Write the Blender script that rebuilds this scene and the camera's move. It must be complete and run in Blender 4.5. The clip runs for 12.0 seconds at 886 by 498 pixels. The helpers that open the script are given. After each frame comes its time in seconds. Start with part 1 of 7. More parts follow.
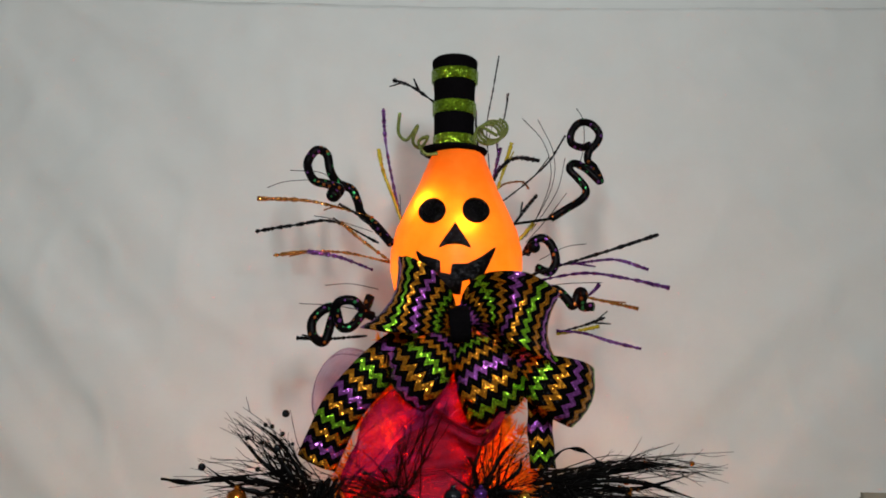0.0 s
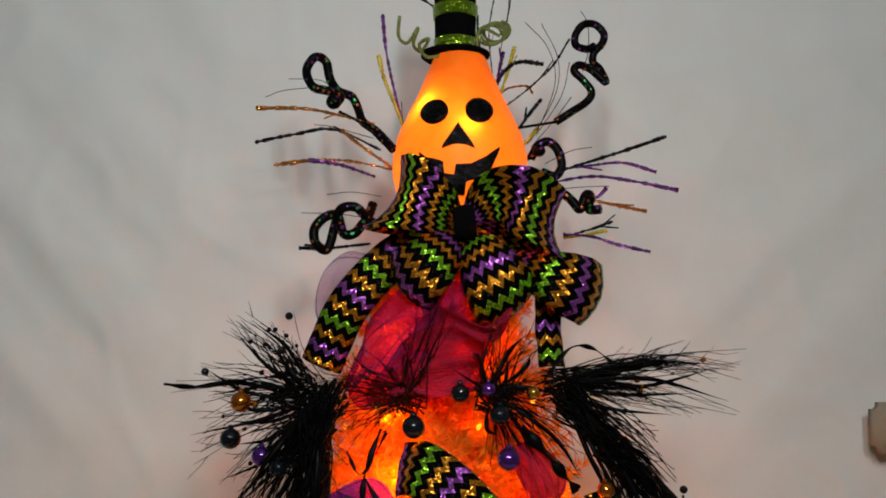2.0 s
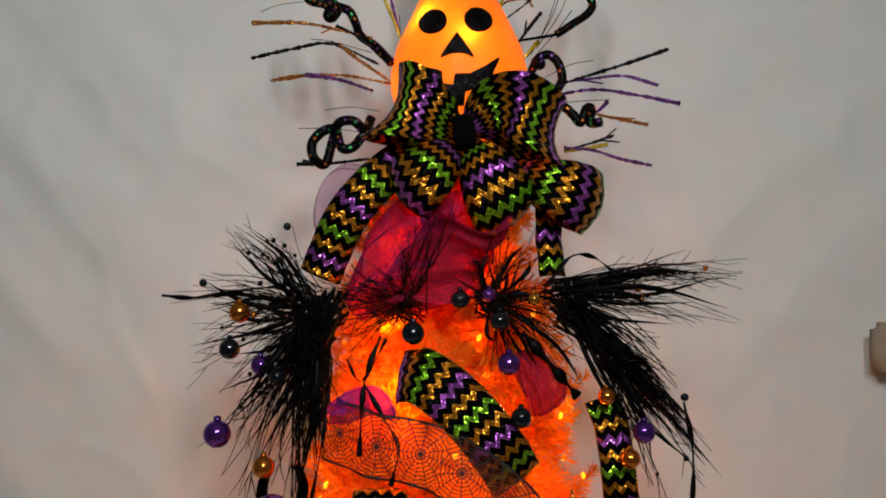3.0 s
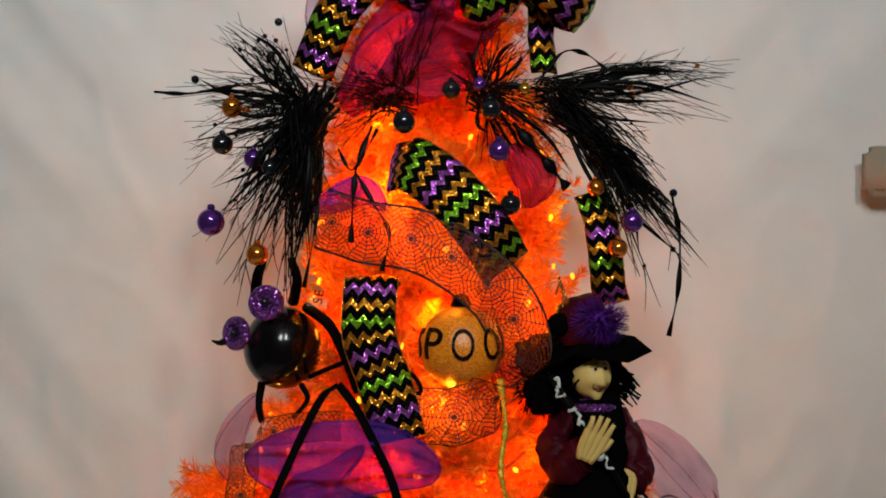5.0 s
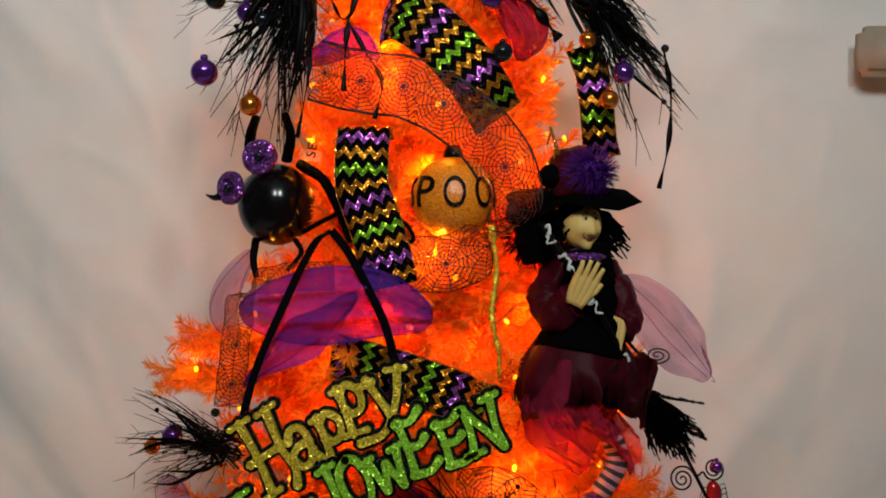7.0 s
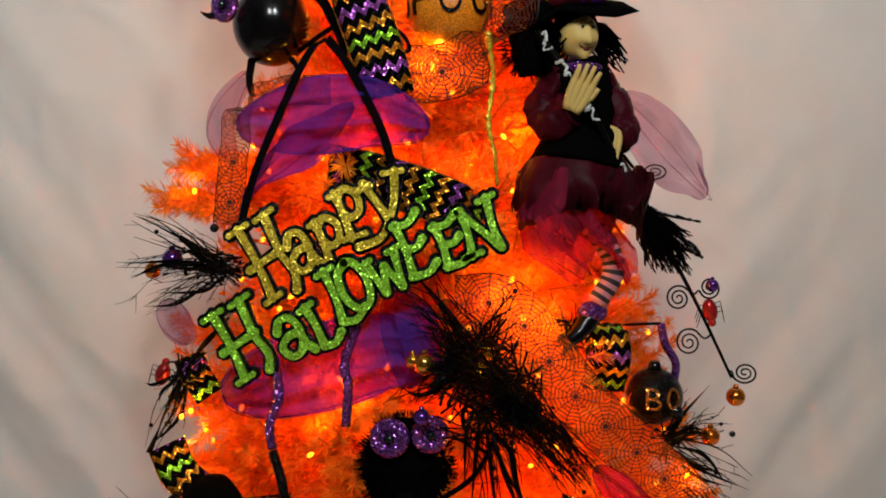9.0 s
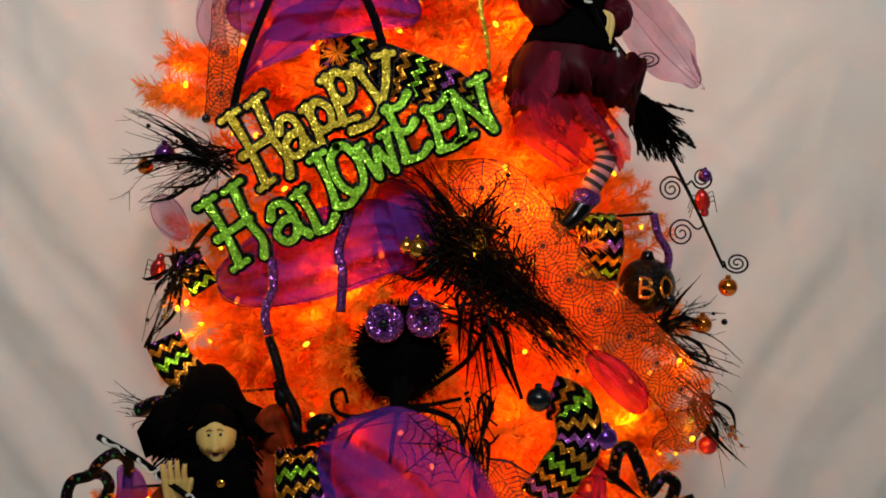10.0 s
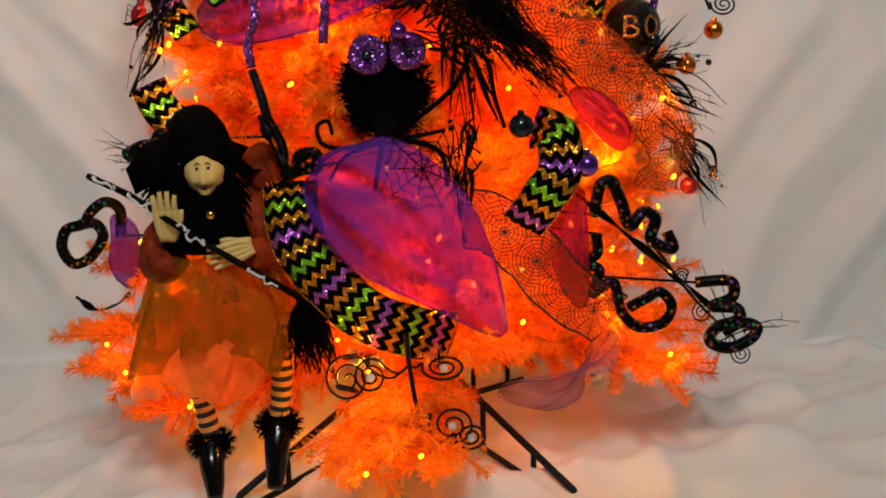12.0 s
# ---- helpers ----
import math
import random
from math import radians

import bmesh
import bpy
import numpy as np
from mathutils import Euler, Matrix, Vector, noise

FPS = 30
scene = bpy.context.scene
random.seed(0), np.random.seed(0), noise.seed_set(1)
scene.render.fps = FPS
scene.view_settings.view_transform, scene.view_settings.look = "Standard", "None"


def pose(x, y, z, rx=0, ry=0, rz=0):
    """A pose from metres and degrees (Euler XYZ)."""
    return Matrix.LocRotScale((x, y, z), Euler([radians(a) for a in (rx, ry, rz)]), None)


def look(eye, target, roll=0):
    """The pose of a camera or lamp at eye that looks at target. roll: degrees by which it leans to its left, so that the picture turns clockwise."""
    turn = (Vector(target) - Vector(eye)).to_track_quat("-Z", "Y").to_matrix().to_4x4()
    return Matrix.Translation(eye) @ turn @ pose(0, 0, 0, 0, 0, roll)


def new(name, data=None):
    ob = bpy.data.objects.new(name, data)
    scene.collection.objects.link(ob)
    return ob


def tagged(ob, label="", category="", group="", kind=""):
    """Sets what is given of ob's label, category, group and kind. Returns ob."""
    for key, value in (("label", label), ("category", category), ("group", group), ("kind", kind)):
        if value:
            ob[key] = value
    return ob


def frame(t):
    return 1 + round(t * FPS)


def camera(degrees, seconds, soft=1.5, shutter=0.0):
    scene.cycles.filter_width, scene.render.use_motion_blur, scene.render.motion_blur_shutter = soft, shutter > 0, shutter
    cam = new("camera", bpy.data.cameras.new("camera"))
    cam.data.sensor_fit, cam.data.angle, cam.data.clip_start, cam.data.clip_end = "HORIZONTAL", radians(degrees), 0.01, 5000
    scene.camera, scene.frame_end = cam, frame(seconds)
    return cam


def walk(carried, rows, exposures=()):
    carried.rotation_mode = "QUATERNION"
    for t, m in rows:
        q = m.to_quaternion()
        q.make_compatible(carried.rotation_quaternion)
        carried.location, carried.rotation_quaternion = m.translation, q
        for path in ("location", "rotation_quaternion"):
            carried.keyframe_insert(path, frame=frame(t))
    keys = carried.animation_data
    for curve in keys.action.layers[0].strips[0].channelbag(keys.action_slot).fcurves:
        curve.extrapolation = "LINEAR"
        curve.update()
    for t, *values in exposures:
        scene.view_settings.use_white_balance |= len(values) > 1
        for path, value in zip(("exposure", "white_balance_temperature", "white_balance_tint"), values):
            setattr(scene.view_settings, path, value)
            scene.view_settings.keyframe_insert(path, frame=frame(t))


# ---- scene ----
cam = camera(48.1, 12.0, soft=1.8)
METRES, EYE, TILT, LEAN, TURN = 0.9, 1.685, 9.0, -1.0, 0.0
ROWS = [
    (0.0, 0.0, 0.0, 0.0, -0.0, 0.0, -0.0),
    (0.5, 0.0014, 0.0038, -0.0081, 0.11, 0.01, 0.2),
    (1.0, -0.0018, 0.0117, -0.0386, 0.07, -0.18, 0.45),
    (1.5, 0.0031, 0.0219, -0.0794, 0.31, -0.8, 0.8),
    (2.0, 0.0027, 0.0311, -0.1185, 0.35, -1.49, 1.05),
    (2.5, 0.0014, 0.0385, -0.1576, 0.34, -2.36, 1.19),
    (3.0, 0.0024, 0.0425, -0.2021, 0.36, -3.57, 1.32),
    (3.5, 0.0043, 0.0397, -0.2443, 0.36, -5.25, 1.33),
    (5.5, 0.0163, 0.0048, -0.4146, 0.47, -9.24, 1.02),
    (6.0, 0.0161, -0.0035, -0.4496, 0.36, -9.78, 0.99),
    (6.5, 0.0174, -0.0143, -0.4892, 0.34, -10.29, 0.99),
    (7.0, 0.02, -0.0259, -0.5315, 0.37, -10.85, 1.0),
    (9.0, 0.0211, -0.0692, -0.7145, 0.29, -14.25, 1.46),
    (9.5, 0.0198, -0.0825, -0.7621, 0.05, -15.45, 1.68),
    (10.0, 0.0214, -0.0973, -0.8054, -0.12, -16.99, 1.92),
    (10.5, 0.0281, -0.1159, -0.8495, -0.09, -18.87, 2.15),
    (11.0, 0.0328, -0.1341, -0.8943, -0.11, -21.16, 2.32),
    (11.5, 0.0299, -0.1524, -0.9332, -0.43, -23.81, 2.37),
    (12.0, 0.0313, -0.169, -0.9596, -0.61, -25.58, 2.41),
]
walk(cam, [(t, pose(0, 0, EYE, TILT, LEAN, TURN) @ pose(METRES * x, METRES * y, METRES * z, 90 + pitch, roll, yaw)) for t, x, y, z, yaw, pitch, roll in ROWS],
     exposures=((0.0, -0.12), (1.5, -0.22), (3.0, -0.32), (3.7, -0.28), (5.5, 0.04), (7.0, 0.07), (9.5, 0.36), (12.0, 0.63)))

# world: a dim room, lit by two lamps beside the camera and by the tree's own string lights
world = bpy.data.worlds.new("world")
scene.world = world
world.use_nodes = True
world.node_tree.nodes["Background"].inputs[0].default_value = (0.9, 0.95, 1.0, 1)
world.node_tree.nodes["Background"].inputs[1].default_value = 0.004


def lamp(name, kind, place, watts, colour, size=0.1, target=None, size_y=None):
    data = bpy.data.lights.new(name, kind)
    data.energy, data.color = watts, colour
    ob = new(name, data)
    if kind == "AREA":
        data.shape, data.size, data.size_y = "RECTANGLE", size, size_y or size
        ob.matrix_world = look(place, target)
    else:
        data.shadow_soft_size = size
        ob.location = place
    return ob


AXIS_X, AXIS_Y = -0.005, 1.55          # the tree's trunk
for lname, lplace, lwatts in (("key_lamp", (0.46, -0.60, 2.42), 12.9), ("second_lamp", (-0.14, -0.65, 2.40), 11.5)):
    lamp(lname, "AREA", lplace, lwatts, (0.95, 1.0, 0.995), 0.16, (-0.30, 1.85, 1.88), 0.42).data.spread = radians(142)
GLOW = (1.0, 0.45, 0.018)
for gz, gr, gn, gw in ((0.29, 0.16, 5, 1.2), (0.44, 0.16, 5, 1.4), (0.64, 0.14, 5, 1.4), (0.84, 0.12, 4, 1.8), (1.04, 0.10, 4, 2.7), (1.24, 0.09, 3, 3.7), (1.43, 0.07, 2, 5.0), (1.62, 0.04, 2, 3.2)):
    for k in range(gn):
        ga = -math.pi / 2 + (k - (gn - 1) / 2) * (2.9 / max(gn - 1, 1)) if gn > 2 else -math.pi / 2 + (k - 0.5) * 1.6
        lamp("string_light_glow", "POINT", (AXIS_X + gr * math.cos(ga) * 1.15, AXIS_Y + gr * math.sin(ga), gz + 0.04 * (k % 2)), gw, GLOW, 0.04)


# ---- materials ----
def nodes_of(name):
    m = bpy.data.materials.new(name)
    m.use_nodes = True
    nt = m.node_tree
    return m, nt, nt.nodes["Principled BSDF"], nt.nodes["Material Output"]


def node(nt, kind, **sets):
    n = nt.nodes.new(kind)
    for k, v in sets.items():
        if k == "operation":
            n.operation = v
        elif k == "data_type":
            n.data_type = v
        elif k == "feature":
            n.feature = v
        else:
            n.inputs[k.replace("_", " ")].default_value = v
    return n


def math_node(nt, op, a, b=None, c=None):
    n = nt.nodes.new("ShaderNodeMath")
    n.operation = op
    for i, v in enumerate((a, b, c)):
        if v is None:
            continue
        if isinstance(v, (int, float)):
            n.inputs[i].default_value = v
        else:
            nt.links.new(v, n.inputs[i])
    return n.outputs[0]


def ramp(nt, fac, stops, constant=False):
    n = nt.nodes.new("ShaderNodeValToRGB")
    e = n.color_ramp.elements
    while len(e) < len(stops):
        e.new(0.5)
    for el, (p, c) in zip(e, stops):
        el.position, el.color = p, (*c, 1)
    if constant:
        n.color_ramp.interpolation = "CONSTANT"
    nt.links.new(fac, n.inputs[0])
    return n.outputs[0]


def plain(name, colour, rough=0.5, metal=0.0, vary=0.25, scale=40.0, bump=0.2, coat=0.0, second=None, sheen=0.0, spec=0.5):
    """A surface with two scales of tone and a fine relief."""
    m, nt, p, out = nodes_of(name)
    tc = node(nt, "ShaderNodeTexCoord")
    n1 = node(nt, "ShaderNodeTexNoise", Scale=scale, Detail=6.0)
    n2 = node(nt, "ShaderNodeTexNoise", Scale=scale * 0.17, Detail=3.0)
    for n in (n1, n2):
        nt.links.new(tc.outputs["Object"], n.inputs["Vector"])
    mix = math_node(nt, "ADD", math_node(nt, "MULTIPLY", n1.outputs[0], 0.5), math_node(nt, "MULTIPLY", n2.outputs[0], 0.5))
    lo = tuple(c * (1 - vary) for c in colour)
    hi = second or tuple(min(1, c * (1 + vary)) for c in colour)
    nt.links.new(ramp(nt, mix, ((0.3, lo), (0.7, hi))), p.inputs["Base Color"])
    p.inputs["Roughness"].default_value, p.inputs["Metallic"].default_value = rough, metal
    p.inputs["Coat Weight"].default_value = coat
    p.inputs["Specular IOR Level"].default_value = spec
    p.inputs["Coat Roughness"].default_value = 0.08
    p.inputs["Sheen Weight"].default_value = sheen
    if bump:
        b = node(nt, "ShaderNodeBump", Strength=bump, Distance=0.002)
        nt.links.new(n1.outputs[0], b.inputs["Height"])
        nt.links.new(b.outputs[0], p.inputs["Normal"])
    return m


def flakes(nt, p, scale, coords, amount=1.0):
    """Glitter: every tiny cell is a flake with its own slant."""
    v = node(nt, "ShaderNodeTexVoronoi", Scale=scale)
    nt.links.new(coords, v.inputs["Vector"])
    geo = node(nt, "ShaderNodeNewGeometry")
    sub = nt.nodes.new("ShaderNodeVectorMath")
    sub.operation = "SUBTRACT"
    sub.inputs[1].default_value = (0.5, 0.5, 0.5)
    nt.links.new(v.outputs["Color"], sub.inputs[0])
    sc = nt.nodes.new("ShaderNodeVectorMath")
    sc.operation = "SCALE"
    sc.inputs["Scale"].default_value = amount
    nt.links.new(sub.outputs[0], sc.inputs[0])
    add = nt.nodes.new("ShaderNodeVectorMath")
    add.operation = "ADD"
    nt.links.new(geo.outputs["Normal"], add.inputs[0])
    nt.links.new(sc.outputs[0], add.inputs[1])
    nor = nt.nodes.new("ShaderNodeVectorMath")
    nor.operation = "NORMALIZE"
    nt.links.new(add.outputs[0], nor.inputs[0])
    nt.links.new(nor.outputs[0], p.inputs["Normal"])
    return v


def glitter(name, colour, scale=600.0, metal=0.8, rough=0.2, amount=1.2):
    m, nt, p, out = nodes_of(name)
    tc = node(nt, "ShaderNodeTexCoord")
    v = flakes(nt, p, scale, tc.outputs["Object"], amount)
    sep = node(nt, "ShaderNodeSeparateColor")
    nt.links.new(v.outputs["Color"], sep.inputs[0])
    nt.links.new(ramp(nt, sep.outputs[0], ((0.0, tuple(c * 0.45 for c in colour)), (1.0, tuple(min(1, c * 1.5) for c in colour)))), p.inputs["Base Color"])
    p.inputs["Metallic"].default_value, p.inputs["Roughness"].default_value = metal, rough
    return m


def see_through(name, colour, clear, tint, rough=0.6, through_part=0.5):
    """Sheer gauze: a dyed net, partly open; threads bunch in fine and broad streaks along the cloth."""
    m, nt, p, out = nodes_of(name)
    uv = node(nt, "ShaderNodeTexCoord")
    p.inputs["Base Color"].default_value = (*colour, 1)
    p.inputs["Specular IOR Level"].default_value = 0.1
    p.inputs["Roughness"].default_value = rough
    tr = node(nt, "ShaderNodeBsdfTranslucent", Color=(*colour, 1))
    mx = node(nt, "ShaderNodeMixShader", Fac=through_part)
    nt.links.new(p.outputs[0], mx.inputs[1])
    nt.links.new(tr.outputs[0], mx.inputs[2])
    op = node(nt, "ShaderNodeBsdfTransparent", Color=(*tint, 1))
    mx2 = nt.nodes.new("ShaderNodeMixShader")
    broad = node(nt, "ShaderNodeTexNoise", Scale=9.0, Detail=1.5, Distortion=0.6)
    mp = node(nt, "ShaderNodeMapping", Scale=(1.0, 2.6, 1.0))
    fine = node(nt, "ShaderNodeTexNoise", Scale=30.0, Detail=3.0)
    mf = node(nt, "ShaderNodeMapping", Scale=(1.0, 30.0, 1.0))
    for mapping, tex in ((mp, broad), (mf, fine)):
        nt.links.new(uv.outputs["UV"], mapping.inputs[0])
        nt.links.new(mapping.outputs[0], tex.inputs["Vector"])
    open_part = math_node(nt, "MULTIPLY_ADD", broad.outputs[0], 0.55, clear - 0.275 - 0.15)
    nt.links.new(math_node(nt, "MULTIPLY_ADD", fine.outputs[0], 0.30, open_part), mx2.inputs[0])
    nt.links.new(mx.outputs[0], mx2.inputs[1])
    nt.links.new(op.outputs[0], mx2.inputs[2])
    nt.links.new(mx2.outputs[0], out.inputs[0])
    return m


def leafy(name, colours, through_part=0.45, rough=0.55):
    """Plastic needles: matt, letting the lamps shine through them, each tuft in its own tone."""
    m, nt, p, out = nodes_of(name)
    info = node(nt, "ShaderNodeObjectInfo")
    geo = node(nt, "ShaderNodeNewGeometry")
    mixv = math_node(nt, "ADD", math_node(nt, "MULTIPLY", info.outputs["Random"], 0.35), math_node(nt, "MULTIPLY", geo.outputs["Random Per Island"], 0.65))
    col = ramp(nt, mixv, ((0.0, colours[0]), (0.5, colours[1]), (1.0, colours[2])))
    nt.links.new(col, p.inputs["Base Color"])
    p.inputs["Roughness"].default_value = rough
    p.inputs["Specular IOR Level"].default_value = 0.04
    tr = node(nt, "ShaderNodeBsdfTranslucent")
    nt.links.new(col, tr.inputs[0])
    mx = node(nt, "ShaderNodeMixShader", Fac=through_part)
    nt.links.new(p.outputs[0], mx.inputs[1])
    nt.links.new(tr.outputs[0], mx.inputs[2])
    nt.links.new(mx.outputs[0], out.inputs[0])
    return m


def glowing(name, colour, strength):
    m, nt, p, out = nodes_of(name)
    p.inputs["Base Color"].default_value = (*colour, 1)
    p.inputs["Emission Color"].default_value = (*colour, 1)
    p.inputs["Emission Strength"].default_value = strength
    return m


def chevron_ribbon(name):
    """Black ribbon with zigzag bands of glitter across it; u and v of the map are metres along and across."""
    m, nt, p, out = nodes_of(name)
    tc = node(nt, "ShaderNodeTexCoord")
    sep = node(nt, "ShaderNodeSeparateXYZ")
    nt.links.new(tc.outputs["UV"], sep.inputs[0])
    zig = math_node(nt, "PINGPONG", math_node(nt, "ADD", sep.outputs[1], 5.0), 0.0082)
    along = math_node(nt, "ADD", math_node(nt, "ADD", sep.outputs[0], math_node(nt, "MULTIPLY", zig, 1.15)), 8.0)
    rep = math_node(nt, "FRACT", math_node(nt, "DIVIDE", along, 0.082))
    k, o, g, u = (0.002, 0.0015, 0.0015), (0.62, 0.24, 0.02), (0.27, 0.60, 0.03), (0.42, 0.11, 0.50)
    stops = ((0.0, o), (0.11, k), (0.25, g), (0.36, k), (0.50, o), (0.61, k), (0.75, u), (0.86, k))
    nt.links.new(ramp(nt, rep, stops, True), p.inputs["Base Color"])
    band = ramp(nt, rep, tuple((s, (0.8,) * 3 if c is not k else (0.0,) * 3) for s, c in stops), True)
    nt.links.new(band, p.inputs["Metallic"])
    p.inputs["Specular IOR Level"].default_value = 0.02
    p.inputs["Roughness"].default_value = 0.26
    flakes(nt, p, 560.0, tc.outputs["UV"], 0.9)
    return m


def web_ribbon(name, colour):
    """Sheer ribbon printed with black webs: spokes and rings round centres along its length."""
    m, nt, p, out = nodes_of(name)
    tc = node(nt, "ShaderNodeTexCoord")
    sep = node(nt, "ShaderNodeSeparateXYZ")
    nt.links.new(tc.outputs["UV"], sep.inputs[0])
    cell = 0.056
    fu = math_node(nt, "SUBTRACT", math_node(nt, "FRACT", math_node(nt, "DIVIDE", math_node(nt, "ADD", sep.outputs[0], 9.0), cell)), 0.5)
    fv = math_node(nt, "DIVIDE", sep.outputs[1], cell)
    r = math_node(nt, "SQRT", math_node(nt, "ADD", math_node(nt, "MULTIPLY", fu, fu), math_node(nt, "MULTIPLY", fv, fv)))
    a = math_node(nt, "ARCTAN2", fv, fu)
    spoke = math_node(nt, "MULTIPLY", math_node(nt, "ABSOLUTE", math_node(nt, "SINE", math_node(nt, "MULTIPLY", a, 6.0))), r)
    sag = math_node(nt, "MULTIPLY", math_node(nt, "ABSOLUTE", math_node(nt, "SINE", math_node(nt, "MULTIPLY", a, 6.0))), 0.03)
    ring = math_node(nt, "ABSOLUTE", math_node(nt, "SUBTRACT", math_node(nt, "FRACT", math_node(nt, "MULTIPLY", math_node(nt, "ADD", r, sag), 11.0)), 0.5))
    line = math_node(nt, "MAXIMUM", math_node(nt, "LESS_THAN", spoke, 0.052), math_node(nt, "LESS_THAN", ring, 0.105))
    line = math_node(nt, "MAXIMUM", line, math_node(nt, "LESS_THAN", r, 0.05))
    line = math_node(nt, "MAXIMUM", line, math_node(nt, "GREATER_THAN", math_node(nt, "ABSOLUTE", sep.outputs[1]), 0.0375))
    p.inputs["Base Color"].default_value = (0.008, 0.006, 0.006, 1)
    p.inputs["Roughness"].default_value = 0.7
    op = node(nt, "ShaderNodeBsdfTransparent")
    net = node(nt, "ShaderNodeBsdfTranslucent", Color=(*colour, 1))
    mx = node(nt, "ShaderNodeMixShader", Fac=0.46)
    nt.links.new(op.outputs[0], mx.inputs[1])
    nt.links.new(net.outputs[0], mx.inputs[2])
    mx2 = nt.nodes.new("ShaderNodeMixShader")
    nt.links.new(line, mx2.inputs[0])
    nt.links.new(mx.outputs[0], mx2.inputs[1])
    nt.links.new(p.outputs[0], mx2.inputs[2])
    nt.links.new(mx2.outputs[0], out.inputs[0])
    return m


def stripes(name, a, b, width, axis=2):
    m, nt, p, out = nodes_of(name)
    tc = node(nt, "ShaderNodeTexCoord")
    sep = node(nt, "ShaderNodeSeparateXYZ")
    nt.links.new(tc.outputs["UV"], sep.inputs[0])
    f = math_node(nt, "FRACT", math_node(nt, "DIVIDE", math_node(nt, "ADD", sep.outputs[0], 3.0), width))
    nt.links.new(ramp(nt, f, ((0.0, a), (0.5, b)), True), p.inputs["Base Color"])
    p.inputs["Roughness"].default_value = 0.85
    n = node(nt, "ShaderNodeTexNoise", Scale=700.0)
    nt.links.new(tc.outputs["Object"], n.inputs["Vector"])
    bp = node(nt, "ShaderNodeBump", Strength=0.4, Distance=0.001)
    nt.links.new(n.outputs[0], bp.inputs["Height"])
    nt.links.new(bp.outputs[0], p.inputs["Normal"])
    return m


def dotted(name):
    """Black net tube with small green, copper and violet sequins."""
    m, nt, p, out = nodes_of(name)
    tc = node(nt, "ShaderNodeTexCoord")
    v = node(nt, "ShaderNodeTexVoronoi", Scale=120.0)
    nt.links.new(tc.outputs["Object"], v.inputs["Vector"])
    sep = node(nt, "ShaderNodeSeparateColor")
    nt.links.new(v.outputs["Color"], sep.inputs[0])
    col = ramp(nt, sep.outputs[0], ((0.0, (0.30, 0.09, 0.02)), (0.35, (0.03, 0.20, 0.06)), (0.6, (0.14, 0.04, 0.20)), (0.8, (0.02, 0.01, 0.01))), True)
    dot = math_node(nt, "LESS_THAN", v.outputs["Distance"], 0.32)
    mx = node(nt, "ShaderNodeMix")
    mx.data_type = "RGBA"
    nt.links.new(dot, mx.inputs["Factor"])
    mx.inputs[6].default_value = (0.003, 0.0025, 0.003, 1)
    nt.links.new(col, mx.inputs[7])
    nt.links.new(mx.outputs[2], p.inputs["Base Color"])
    nt.links.new(math_node(nt, "MULTIPLY", dot, 0.6), p.inputs["Metallic"])
    p.inputs["Roughness"].default_value = 0.35
    p.inputs["Specular IOR Level"].default_value = 0.04
    return m


CLOTH = plain("white_sheet", (0.71, 0.715, 0.695), 0.9, vary=0.04, scale=14.0, bump=0.12, sheen=0.2)
# Dark paint for the unseen ceiling and walls, to cut their bounced light.
DIM_WALL = plain("dim_wall_paint", (0.24, 0.235, 0.225), 0.8, vary=0.05, scale=20.0, bump=0.1)
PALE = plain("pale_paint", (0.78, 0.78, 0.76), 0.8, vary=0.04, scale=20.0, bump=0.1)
CARPET = plain("floor_boards", (0.30, 0.24, 0.18), 0.6, vary=0.3, scale=9.0)
NEEDLE = leafy("orange_needles", ((0.90, 0.17, 0.008), (0.95, 0.31, 0.022), (0.98, 0.48, 0.05)), 0.55)
STEM = plain("orange_stem", (0.70, 0.17, 0.02), 0.7, scale=120.0, spec=0.05)
BLACK_METAL = plain("black_steel", (0.006, 0.005, 0.005), 0.45, scale=80.0, spec=0.12)
BLACK_GLOSS = plain("black_gloss", (0.003, 0.0025, 0.003), 0.16, scale=50.0, bump=0.04, spec=0.3)
BLACK_MATT = plain("black_matt", (0.003, 0.0025, 0.0025), 0.5, scale=150.0, spec=0.03)
BLACK_GLITTER = glitter("black_glitter", (0.006, 0.005, 0.006), 900.0, 0.85, 0.3, 0.8)
BLACK_FELT = plain("black_felt", (0.003, 0.0025, 0.003), 0.95, scale=300.0, bump=0.5, spec=0.02)
GREEN_GLITTER = glitter("green_glitter", (0.22, 0.36, 0.015), 700.0)
LIME_GLITTER = glitter("lime_glitter", (0.30, 0.72, 0.035), 900.0, 0.5, 0.25, 1.0)
GOLD_GLITTER = glitter("gold_glitter", (0.80, 0.53, 0.035), 900.0, 0.5, 0.25, 1.0)
OLIVE_GLITTER = glitter("olive_glitter", (0.22, 0.26, 0.06), 800.0, 0.4)
PURPLE_GLITTER = glitter("purple_glitter", (0.22, 0.06, 0.32), 560.0)
COPPER_GLITTER = glitter("copper_glitter", (0.72, 0.26, 0.05), 520.0)
ORANGE_GLITTER = glitter("orange_glitter", (0.95, 0.21, 0.008), 900.0, 0.0, 0.35, 0.25)
CHEVRON = chevron_ribbon("chevron_ribbon")
WEB = web_ribbon("web_ribbon", (0.50, 0.13, 0.02))
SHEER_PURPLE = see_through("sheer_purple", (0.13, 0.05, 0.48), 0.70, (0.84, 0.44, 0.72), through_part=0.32)
